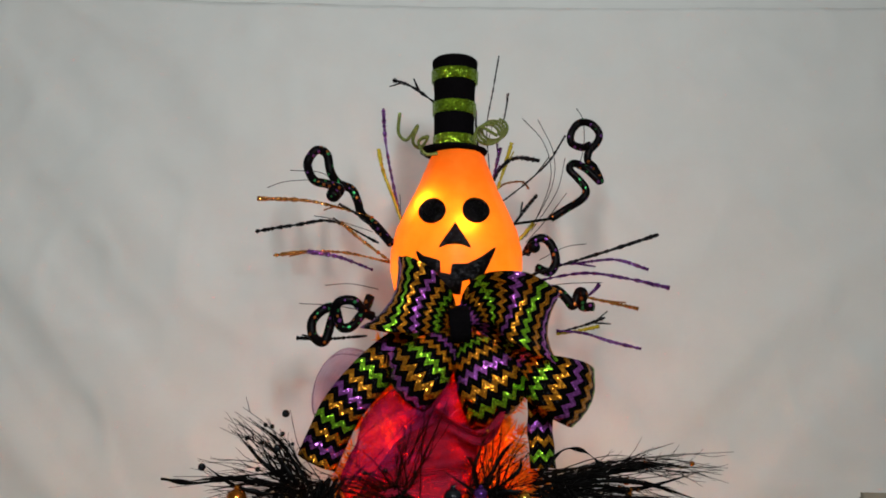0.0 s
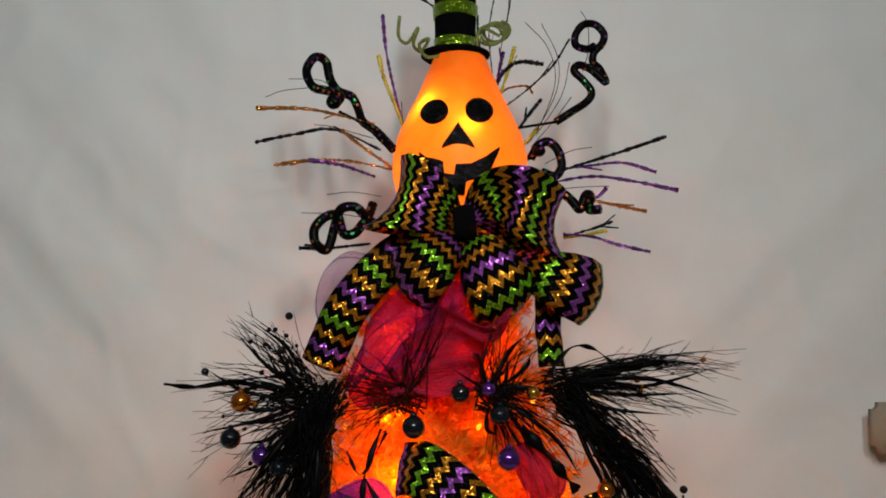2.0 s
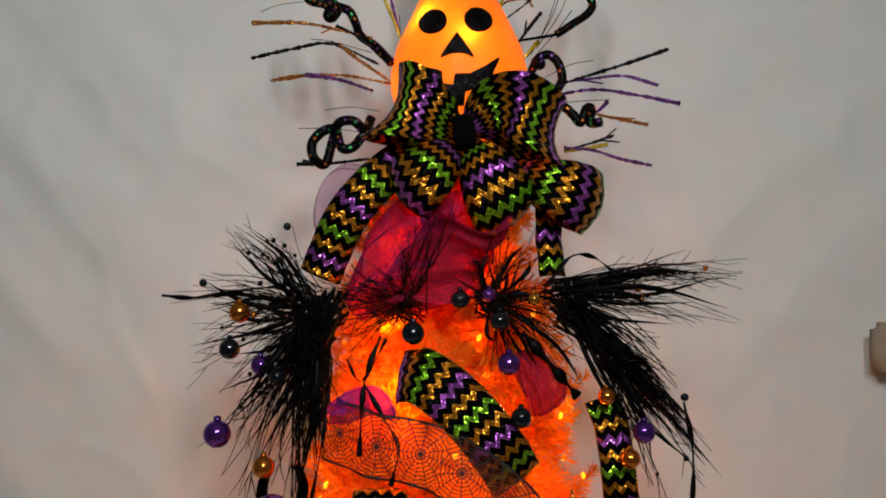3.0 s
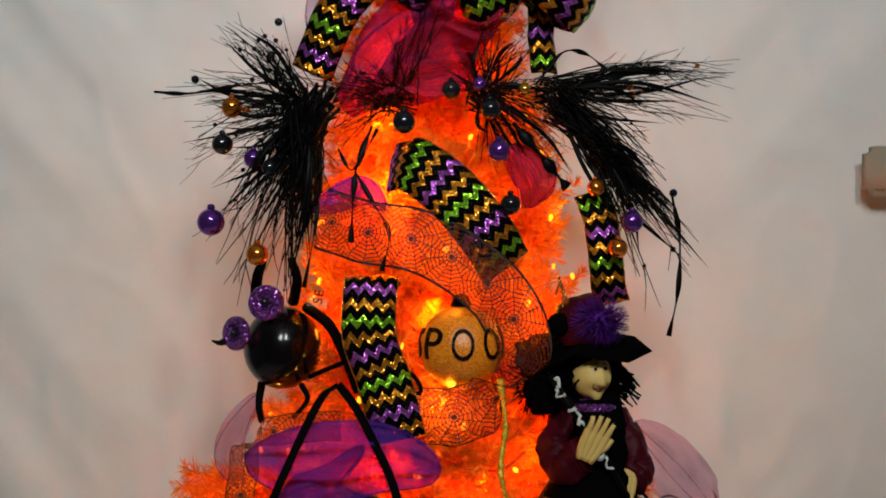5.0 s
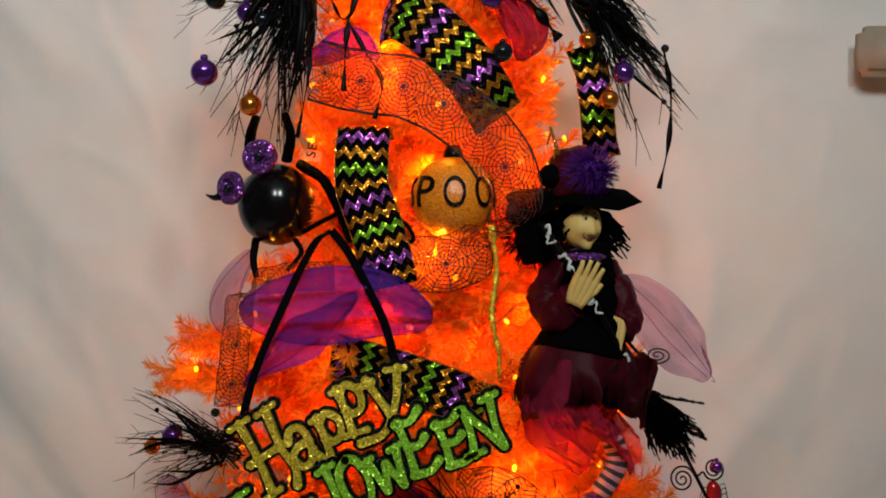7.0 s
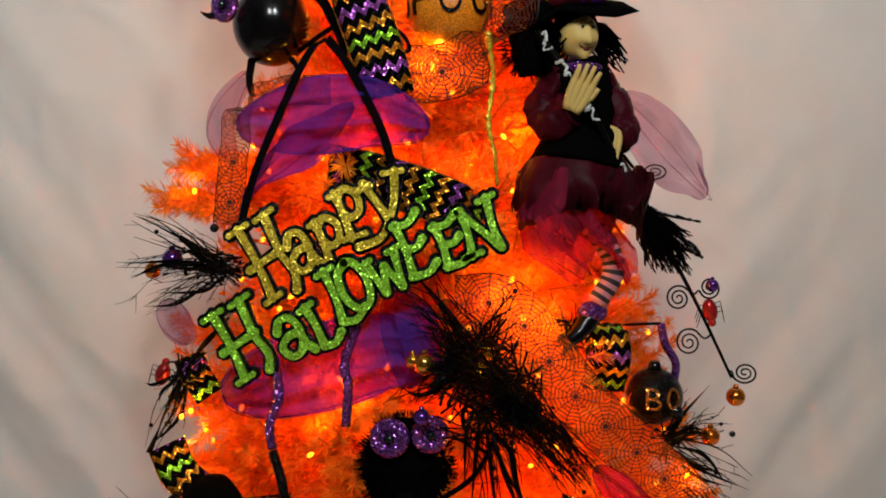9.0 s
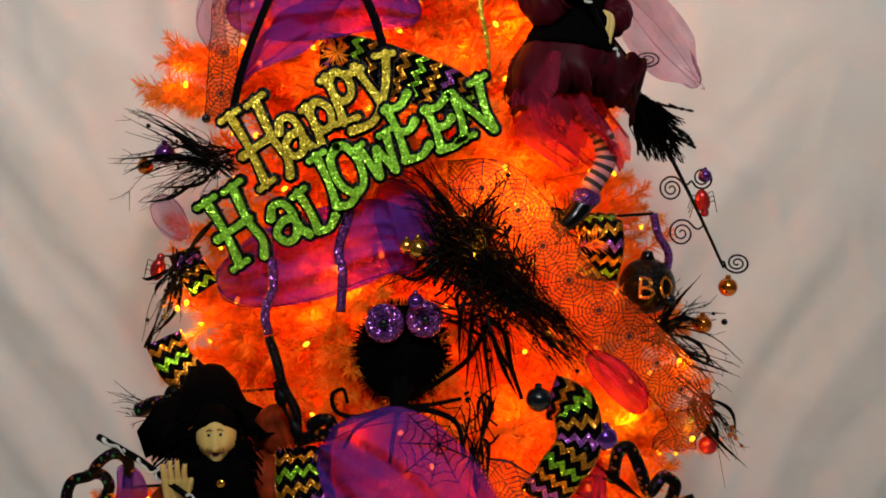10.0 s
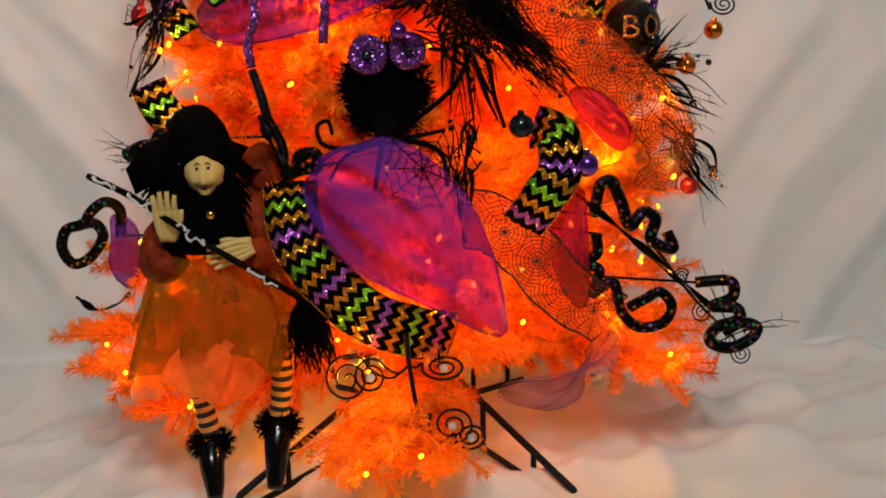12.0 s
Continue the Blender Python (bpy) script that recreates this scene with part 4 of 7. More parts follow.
sheer("sheer_ribbon", [(0.022, 1.470, 1.784), (0.022, 1.450, 1.733), (0.013, 1.440, 1.685), (0.038, 1.440, 1.653)], [(1, 0, 0)], 0.11, SHEER_RED, "sheer ribbon hanging behind the bow, the lights' red put into its colour", 0.5)

# ---- black sprays ----
BLADE = plain("black_spray", (0.0022, 0.0018, 0.0018), 0.34, scale=200.0, bump=0.1, spec=0.035)


def spray(base, aims, label, seed, blade=0.0009, beads=10, leaves=3, berry_r=0.0035, root=0.024):
    """Thin black stems from one base towards several aims: (tip, stems, spread)."""
    rng = random.Random(seed)
    ob = thing("black_spray", base, label, "tree pick", "black sprays")
    bm, bb = bmesh.new(), bmesh.new()
    base = Vector(base)
    ends = []
    for tip, n, spread in aims:
        tip = Vector(tip)
        for k in range(max(3, int(n * 0.75))):
            j = lambda s: Vector((rng.uniform(-s, s), rng.uniform(-s, s), rng.uniform(-s, s)))
            f = rng.uniform(0.45, 1.02)
            e = base.lerp(tip, f) + j(spread)
            span = (e - base).length
            mid = base.lerp(e, 0.5) + j(span * 0.09) + Vector((0, 0, span * 0.06))
            line = spline([base + j(root), mid, e], 9)
            tube(bm, line, blade * rng.uniform(0.8, 1.5), blade * 0.35, 4)
            for q in range(rng.randrange(0, 4)):
                i = rng.randrange(3, 9)
                t = (line[i + 1] - line[i - 1]).normalized()
                d = (t + j(0.55)).normalized()
                tube(bm, [line[i], line[i] + d * span * 0.10, line[i] + d * span * 0.19 + j(0.008)], blade * 0.7, blade * 0.3, 3)
            ends.append((line[-1], line[5]))
        for k in range(min(leaves, 2)):
            e = base.lerp(tip, rng.uniform(0.6, 1.0)) + j(spread)
            s = (e - base).cross(Vector((0, 1, 0))) + j(0.05)
            strip(bm, spline([base, base.lerp(e, 0.5) + j(0.02), e], 12), [s], 0.0055, 2, 0.2, taper=lambda f: 0.06 + math.sin(math.pi * f) ** 1.5)
    tagged(part("blade_tuft", bm, BLADE, ob), kind="stuff")
    for k in range(min(beads, len(ends))):
        e, m = ends[rng.randrange(len(ends))]
        ball(bb, e.lerp(m, rng.random() * 0.8), berry_r * rng.uniform(0.5, 1.1), 8)
    if beads:
        tagged(part("berry_sprig", bb, (BLACK_GLOSS, COPPER_BEAD)[seed % 3 == 0], ob, "small shiny berries"), kind="stuff")
    else:
        bb.free()
    return ob


COPPER_BEAD = plain("copper_bead", (0.70, 0.22, 0.03), 0.16, metal=0.9, scale=60.0, bump=0.03)
PURPLE_BALL = plain("purple_ball", (0.16, 0.05, 0.34), 0.13, metal=0.85, scale=30.0, bump=0.03)
BLACK_BALL = plain("black_ball", (0.004, 0.006, 0.008), 0.12, scale=30.0, bump=0.03, spec=0.5)
GOLD_BALL = plain("gold_ball", (0.75, 0.42, 0.05), 0.14, metal=0.95, scale=40.0, bump=0.03)
RED_BALL = plain("red_ball", (0.42, 0.02, 0.02), 0.20, metal=0.5, scale=40.0, bump=0.05)
FEATHER = "spray of glossy black grass stems with fine forked tips and berries"
spray((-0.188, 1.420, 1.564), [((-0.320, 1.420, 1.679), 26, 0.022), ((-0.285, 1.400, 1.673), 16, 0.018), ((-0.226, 1.400, 1.658), 8, 0.025)], FEATHER, 1)
spray((-0.182, 1.420, 1.555), [((-0.390, 1.420, 1.577), 8, 0.012), ((-0.345, 1.420, 1.592), 26, 0.028), ((-0.351, 1.420, 1.508), 20, 0.03), ((-0.301, 1.400, 1.555), 20, 0.03)], FEATHER, 2, leaves=4)
spray((-0.180, 1.410, 1.540), [((-0.318, 1.400, 1.456), 24, 0.03), ((-0.265, 1.380, 1.488), 26, 0.03), ((-0.293, 1.380, 1.393), 16, 0.03)], FEATHER, 4, leaves=3)
spray((-0.159, 1.390, 1.562), [((-0.317, 1.370, 1.353), 22, 0.025), ((-0.265, 1.370, 1.312), 24, 0.025), ((-0.211, 1.360, 1.334), 40, 0.022), ((-0.172, 1.350, 1.342), 20, 0.02), ((-0.227, 1.370, 1.446), 30, 0.03)], FEATHER, 5, blade=0.0014, leaves=5)
spray((0.146, 1.420, 1.577), [((0.423, 1.440, 1.616), 22, 0.014), ((0.419, 1.440, 1.591), 16, 0.014), ((0.342, 1.440, 1.626), 22, 0.02), ((0.345, 1.430, 1.554), 26, 0.02), ((0.403, 1.420, 1.542), 10, 0.014), ((0.253, 1.400, 1.516), 16, 0.02)], FEATHER, 6, leaves=2)
spray((0.160, 1.410, 1.557), [((0.284, 1.400, 1.480), 26, 0.025), ((0.331, 1.390, 1.396), 34, 0.028), ((0.348, 1.380, 1.335), 22, 0.02), ((0.281, 1.380, 1.290), 12, 0.02), ((0.251, 1.380, 1.425), 24, 0.025)], FEATHER, 7, blade=0.0013, leaves=2)
spray((-0.052, 1.370, 1.558), [((-0.079, 1.370, 1.674), 9, 0.02), ((-0.026, 1.360, 1.703), 14, 0.025), ((0.034, 1.360, 1.695), 10, 0.025), ((-0.147, 1.380, 1.614), 16, 0.03), ((-0.177, 1.380, 1.570), 30, 0.03), ((-0.130, 1.370, 1.525), 30, 0.03)], "black grass spray fanned over the glowing tree top", 8, leaves=0)
spray((0.055, 1.360, 1.565), [((0.079, 1.370, 1.673), 18, 0.03), ((0.125, 1.380, 1.659), 18, 0.03), ((0.026, 1.360, 1.613), 12, 0.03), ((0.138, 1.380, 1.569), 34, 0.03), ((0.075, 1.340, 1.468), 18, 0.025), ((0.119, 1.350, 1.446), 14, 0.025), ((0.173, 1.370, 1.466), 24, 0.03)], "black grass spray fanned over the glowing tree top", 9, leaves=3)


def leafy_stem(pts, width, label):
    ob = thing("black_leaf_stem", pts[0], label, "tree pick", "black leaf stems")
    bm = bmesh.new()
    line = spline(pts, 24)
    tube(bm, line, width * 0.22, width * 0.10, 5)
    strip(bm, line, [(1, 0, 0.2), (0.9, 0.3, 0.5)], width, 2, 0.25, taper=lambda f: 0.15 + 0.85 * abs(math.sin(math.pi * 2.5 * f)) ** 2)
    part("stem", bm, BLADE, ob)


for pts, w in (([(-0.088, 1.350, 1.521), (-0.105, 1.340, 1.473), (-0.110, 1.335, 1.436), (-0.113, 1.330, 1.370)], 0.008),
               ([(-0.109, 1.340, 1.462), (-0.083, 1.335, 1.418), (-0.064, 1.330, 1.381), (-0.073, 1.325, 1.334)], 0.007),
               ([(-0.132, 1.350, 1.492), (-0.111, 1.340, 1.464), (-0.080, 1.345, 1.517)], 0.005),
               ([(0.129, 1.400, 1.584), (0.164, 1.400, 1.626), (0.196, 1.410, 1.627), (0.223, 1.410, 1.607)], 0.007),
               ([(0.309, 1.390, 1.433), (0.319, 1.390, 1.373), (0.314, 1.380, 1.305), (0.302, 1.380, 1.247)], 0.008),
               ([(-0.392, 1.420, 1.578), (-0.342, 1.410, 1.574), (-0.289, 1.410, 1.582), (-0.212, 1.410, 1.593)], 0.009),
               ([(0.095, 1.350, 1.525), (0.136, 1.350, 1.477), (0.166, 1.360, 1.442)], 0.016),
               ([(0.148, 1.420, 1.667), (0.180, 1.420, 1.680), (0.210, 1.430, 1.712), (0.216, 1.440, 1.740)], 0.003),
               ([(-0.169, 1.370, 1.506), (-0.159, 1.360, 1.445), (-0.161, 1.350, 1.393), (-0.176, 1.350, 1.312)], 0.006)):
    leafy_stem(pts, w, "dark twisted leaf stem hanging from the black spray")


# ---- ball ornaments ----
def ornament(place, r, material, label, cap=True):
    ob = thing("ball_ornament", place, label, "ornament", "ball ornaments")
    part("globe", ball(bmesh.new(), place, r, 24), material, ob)
    if cap:
        part("cap", lathe(bmesh.new(), Vector(place) + Vector((0, 0, r * 0.96)), ((r * 0.28, 0), (r * 0.30, r * 0.05), (r * 0.26, r * 0.30), (r * 0.10, r * 0.36)), 12), material, ob)
    return ob


for place, r, material, colour in (
        ((-0.282, 1.404, 1.554), 0.0142, COPPER_BEAD, "copper"), ((-0.296, 1.409, 1.505), 0.0142, BLACK_BALL, "black"), ((-0.250, 1.390, 1.483), 0.0130, PURPLE_BALL, "purple"),
        ((-0.224, 1.370, 1.469), 0.0115, BLACK_BALL, "black"), ((-0.297, 1.350, 1.397), 0.0178, PURPLE_BALL, "purple"), ((-0.237, 1.350, 1.355), 0.0145, COPPER_BEAD, "copper"),
        ((-0.045, 1.330, 1.524), 0.0145, BLACK_BALL, "black"), ((0.015, 1.340, 1.567), 0.0120, BLACK_BALL, "black"), ((0.051, 1.330, 1.572), 0.0092, PURPLE_BALL, "purple"),
        ((0.065, 1.325, 1.539), 0.0130, BLACK_BALL, "black"), ((0.075, 1.315, 1.485), 0.0145, PURPLE_BALL, "purple"), ((0.090, 1.320, 1.418), 0.0130, BLACK_BALL, "black"),
        ((0.204, 1.365, 1.442), 0.0115, COPPER_BEAD, "copper"), ((0.249, 1.354, 1.397), 0.0145, PURPLE_BALL, "violet"), ((0.232, 1.360, 1.363), 0.0130, COPPER_BEAD, "copper"),
        ((0.109, 1.340, 1.567), 0.0085, GOLD_BALL, "gold"), ((-0.263, 1.405, 1.551), 0.005, COPPER_BEAD, "copper"),
        ((-0.220, 1.410, 1.671), 0.0055, BLACK_BALL, "black"), ((-0.228, 1.400, 1.624), 0.0055, BLACK_BALL, "black"), ((-0.336, 1.420, 1.595), 0.0055, BLACK_BALL, "black"),
        ((0.260, 1.430, 1.585), 0.0055, COPPER_BEAD, "copper"), ((0.315, 1.410, 1.438), 0.0055, BLACK_BALL, "black"),
        ((-0.368, 1.440, 0.900), 0.0145, PURPLE_BALL, "purple"), ((-0.400, 1.450, 0.882), 0.0115, COPPER_BEAD, "copper"), ((-0.006, 1.270, 0.782), 0.0140, GOLD_BALL, "gold"),
        ((-0.021, 1.280, 0.784), 0.0100, GOLD_BALL, "gold"), ((-0.010, 1.255, 0.717), 0.0110, PURPLE_BALL, "purple"), ((0.140, 1.211, 0.601), 0.0155, BLACK_BALL, "black"),
        ((0.439, 1.455, 0.693), 0.0138, COPPER_BEAD, "copper"), ((0.390, 1.405, 0.649), 0.0135, COPPER_BEAD, "copper"), ((0.340, 1.400, 0.686), 0.0105, BLACK_BALL, "black"),
        ((0.401, 1.450, 0.856), 0.0095, PURPLE_BALL, "violet"), ((0.421, 1.405, 0.652), 0.0045, BLACK_BALL, "black"), ((-0.288, 1.360, 0.949), 0.006, BLACK_BALL, "black"),
        ((0.223, 1.215, 0.549), 0.0155, PURPLE_BALL, "violet"), ((0.395, 1.380, 0.480), 0.0130, RED_BALL, "dark red"), ((0.131, 1.250, 0.711), 0.004, GOLD_BALL, "gold")):
    ornament(place, r, material, "shiny %s glass ball ornament hung on the tree" % colour, r > 0.008)

# ---- ribbons wound over the tree ----
def chevron(pts, sides, width, u0=0.0, cup=0.05):
    ob = thing("chevron_ribbon", pts[0], "black ribbon tail with orange, purple and lime glitter zigzags", "ribbon", "chevron ribbons")
    ribbon("band", pts, sides, width, CHEVRON, ob, cup=cup, u0=u0, wave=0.002, edge=COPPER_GLITTER)
    return ob


chevron([(-0.063, 1.370, 1.467), (-0.038, 1.340, 1.471), (0.001, 1.325, 1.446), (0.034, 1.320, 1.413), (0.063, 1.325, 1.376), (0.086, 1.350, 1.338)], [(0.35, 0, 0.94), (0.62, 0, 0.78), (0.75, 0, 0.66), (0.8, 0.2, 0.5)], 0.072, 0.01)
chevron([(-0.087, 1.390, 1.312), (-0.087, 1.345, 1.324), (-0.089, 1.325, 1.291), (-0.089, 1.325, 1.248), (-0.073, 1.330, 1.201), (-0.060, 1.320, 1.159), (-0.051, 1.325, 1.120)], [(1, 0, 0.05), (1, 0, 0.0), (1, 0, 0.1), (1, 0, 0.12)], 0.068, 0.03)
chevron([(-0.133, 1.340, 1.029), (-0.081, 1.315, 1.019), (-0.023, 1.310, 1.001), (0.034, 1.320, 0.979), (0.071, 1.340, 0.959)], [(0.3, 0, -0.95), (0.3, 0, -0.95)], 0.062, 0.0)
chevron([(-0.160, 1.270, 0.523), (-0.157, 1.235, 0.493), (-0.142, 1.210, 0.450), (-0.107, 1.200, 0.403), (-0.062, 1.195, 0.361), (-0.011, 1.200, 0.338), (0.048, 1.230, 0.312)], [(1, 0, 0.1), (0.95, 0, 0.3), (0.7, 0, 0.7), (0.3, 0, 0.95), (0.1, 0, 1)], 0.072, 0.02)
chevron([(0.160, 1.250, 0.593), (0.185, 1.215, 0.587), (0.189, 1.205, 0.546), (0.169, 1.200, 0.515), (0.142, 1.215, 0.471)], [(0.3, 0, 1), (1, 0, 0.0), (0.9, 0, -0.45), (0.85, 0, -0.5)], 0.056, 0.015)
chevron([(0.234, 1.410, 0.807), (0.241, 1.385, 0.795), (0.242, 1.380, 0.761), (0.237, 1.400, 0.717)], [(1, 0, -0.1)], 0.062, 0.04)
chevron([(0.201, 1.400, 1.438), (0.213, 1.390, 1.403), (0.220, 1.385, 1.350), (0.224, 1.390, 1.313), (0.233, 1.410, 1.290)], [(1, 0, -0.1)], 0.045, 0.04)
chevron([(-0.344, 1.420, 0.764), (-0.330, 1.410, 0.737), (-0.309, 1.400, 0.711)], [(0.9, 0.3, 0.2)], 0.042, 0.0)
chevron([(-0.373, 1.400, 0.642), (-0.354, 1.385, 0.608), (-0.324, 1.380, 0.580)], [(0.7, 0.3, 0.6)], 0.052, 0.02)


def web(pts, sides, width, u0=0.0):
    ob = thing("web_ribbon", pts[0], "sheer orange ribbon printed with black spider webs", "ribbon", "web ribbons")
    ribbon("band", pts, sides, width, WEB, ob, cup=0.08, u0=u0, wave=0.006, solid=0.0, edge=BLACK_MATT)
    return ob


web([(-0.156, 1.370, 1.403), (-0.097, 1.335, 1.384), (-0.031, 1.320, 1.373), (0.026, 1.315, 1.345), (0.076, 1.320, 1.302), (0.102, 1.330, 1.251), (0.101, 1.345, 1.203)], [(0.1, 0, 1), (0.2, 0, 1), (0.55, 0, 0.8), (0.95, 0, 0.3), (1, 0, 0)], 0.080, 0.02)
web([(-0.028, 1.340, 1.149), (0.019, 1.325, 1.149), (0.062, 1.325, 1.169), (0.095, 1.340, 1.204)], [(0.0, 0, 1), (0.3, 0, 0.95), (0.8, 0, 0.6)], 0.072, 0.05)
web([(-0.129, 1.360, 1.131), (-0.202, 1.355, 1.128), (-0.250, 1.370, 1.107), (-0.263, 1.380, 1.049), (-0.273, 1.390, 0.986), (-0.277, 1.390, 0.951)], [(0, 0, 1), (0.6, 0.2, 0.7), (1, 0.3, 0), (1, 0.3, 0)], 0.038, 0.01)
web([(0.033, 1.300, 0.854), (0.098, 1.290, 0.851), (0.148, 1.290, 0.788), (0.199, 1.290, 0.721), (0.259, 1.300, 0.666), (0.324, 1.320, 0.599), (0.359, 1.340, 0.545), (0.342, 1.360, 0.482)], [(0.0, 0, 1), (0.6, 0, 0.8), (0.7, 0, 0.7), (0.6, 0, 0.8), (0.9, 0.2, 0.3)], 0.074, 0.0)
web([(0.070, 1.250, 0.475), (0.110, 1.225, 0.469), (0.153, 1.220, 0.432), (0.198, 1.225, 0.378), (0.263, 1.250, 0.327)], [(0.2, 0, 1), (0.6, 0, 0.8), (0.5, 0, 0.85)], 0.080, 0.04)

sheer("sheer_ribbon", [(-0.254, 1.360, 1.086), (-0.190, 1.325, 1.091), (-0.130, 1.310, 1.096), (-0.067, 1.315, 1.098), (0.001, 1.330, 1.078)], [(0.1, 0, 1)], 0.100, SHEER_PURPLE, "sheer purple ribbon puff glowing over the lights", 0.55, 0.2)
sheer("sheer_ribbon", [(-0.248, 1.360, 0.986), (-0.196, 1.320, 1.033), (-0.152, 1.310, 1.063), (-0.097, 1.330, 1.110)], [(0.5, 0, 0.8)], 0.060, SHEER_PURPLE, "sheer purple ribbon fold below the puff", 0.6, 0.2)
sheer("sheer_ribbon", [(-0.252, 1.440, 1.163), (-0.282, 1.430, 1.117), (-0.292, 1.430, 1.074), (-0.276, 1.440, 1.033)], [(0.9, 0.2, 0.3)], 0.040, SHEER_MAUVE, "sheer mauve ribbon loop at the tree's side", 0.5)
sheer("sheer_ribbon", [(-0.174, 1.390, 1.418), (-0.137, 1.360, 1.427), (-0.100, 1.360, 1.438), (-0.071, 1.370, 1.417)], [(0.2, 0, 1)], 0.040, SHEER_PURPLE, "dark purple sheer ribbon tucked among the branches", 0.6)
sheer("sheer_ribbon", [(0.093, 1.380, 1.500), (0.111, 1.360, 1.475), (0.126, 1.360, 1.445), (0.116, 1.380, 1.417)], [(1, 0, 0.2)], 0.055, SHEER_RED, "sheer red ribbon tucked among the branches", 0.6)
sheer("sheer_ribbon", [(-0.281, 1.350, 0.729), (-0.214, 1.320, 0.749), (-0.129, 1.300, 0.775), (-0.055, 1.295, 0.793), (0.006, 1.310, 0.775)], [(0.1, 0, 1)], 0.115, SHEER_PURPLE, "sheer purple ribbon glowing pink below the sign", 0.5, 0.2)
sheer("sheer_ribbon", [(-0.048, 1.330, 0.866), (-0.029, 1.300, 0.833), (-0.019, 1.295, 0.789), (-0.031, 1.310, 0.742)], [(1, 0, 0.2)], 0.075, SHEER_PURPLE, "sheer purple ribbon hanging below the sign", 0.6, 0.2)
sheer("sheer_ribbon", [(-0.381, 1.450, 0.841), (-0.367, 1.440, 0.810), (-0.348, 1.440, 0.777)], [(1, 0.2, 0.1)], 0.045, SHEER_MAUVE, "sheer mauve ribbon end at the tree's side", 0.5)
sheer("sheer_ribbon", [(-0.132, 1.250, 0.532), (-0.062, 1.205, 0.520), (0.001, 1.185, 0.476), (0.057, 1.180, 0.416), (0.114, 1.200, 0.329)], [(0.75, 0, 0.66)], 0.172, SHEER_PURPLE, "wide sheer purple ribbon leaf glowing over the lights", 0.85, 0.24, 0.008, 0.72)
sheer("sheer_ribbon", [(0.284, 1.340, 0.275), (0.253, 1.320, 0.227), (0.198, 1.310, 0.192), (0.115, 1.300, 0.204)], [(0.7, 0, 0.7)], 0.070, SHEER_MAUVE, "sheer mauve ribbon end hanging over the stand", 0.5)
sheer("sheer_ribbon", [(0.216, 1.260, 0.511), (0.205, 1.235, 0.464), (0.207, 1.235, 0.410), (0.226, 1.260, 0.341)], [(1, 0, 0.1)], 0.050, SHEER_RED, "sheer red ribbon hanging among the branches", 0.5)
sheer("sheer_ribbon", [(0.217, 1.330, 0.628), (0.243, 1.300, 0.609), (0.275, 1.310, 0.576), (0.295, 1.330, 0.548)], [(0.6, 0, 0.8)], 0.045, SHEER_RED, "sheer red ribbon tucked under the web ribbon", 0.5)
sheer("sheer_ribbon", [(0.261, 1.420, 1.126), (0.306, 1.430, 1.078), (0.352, 1.440, 1.021), (0.387, 1.440, 0.983)], [(0.8, 0.1, -0.6)], 0.082, SHEER_MAUVE, "sheer mauve fabric fanned out behind a doll", 0.55)
sheer("sheer_ribbon", [(-0.448, 1.420, 0.449), (-0.431, 1.400, 0.419), (-0.438, 1.400, 0.375), (-0.433, 1.410, 0.336)], [(1, 0, 0)], 0.045, SHEER_PURPLE, "sheer purple ribbon behind the doll", 0.5)


# ---- lettering ----
def glyph(text, extrude, offset=0.0):
    cu = bpy.data.curves.new("glyph", "FONT")
    cu.body, cu.size, cu.extrude, cu.offset, cu.resolution_u = text, 1.0, extrude, offset, 4
    cu.align_x = "CENTER"
    ob = bpy.data.objects.new("glyph", cu)
    me = bpy.data.meshes.new_from_object(ob)
    bpy.data.objects.remove(ob)
    bpy.data.curves.remove(cu)
    return me


def letter_mesh(text, w, h, depth, grow=0.0):
    """One glyph stretched to w by h about its middle, in the xz plane, facing -y."""
    me = glyph(text, 0.05, grow)
    bm = bmesh.new()
    bm.from_mesh(me)
    bpy.data.meshes.remove(me)
    base = glyph(text, 0.05, 0.0)
    co = np.array([v.co for v in base.vertices])
    bpy.data.meshes.remove(base)
    lo, hi = co.min(0), co.max(0)
    for v in bm.verts:
        x, y, z = v.co
        v.co = ((x - (lo[0] + hi[0]) / 2) / (hi[0] - lo[0]) * w, -(z / 0.05) * depth / 2, (y - (lo[1] + hi[1]) / 2) / (hi[1] - lo[1]) * h)
    return bm


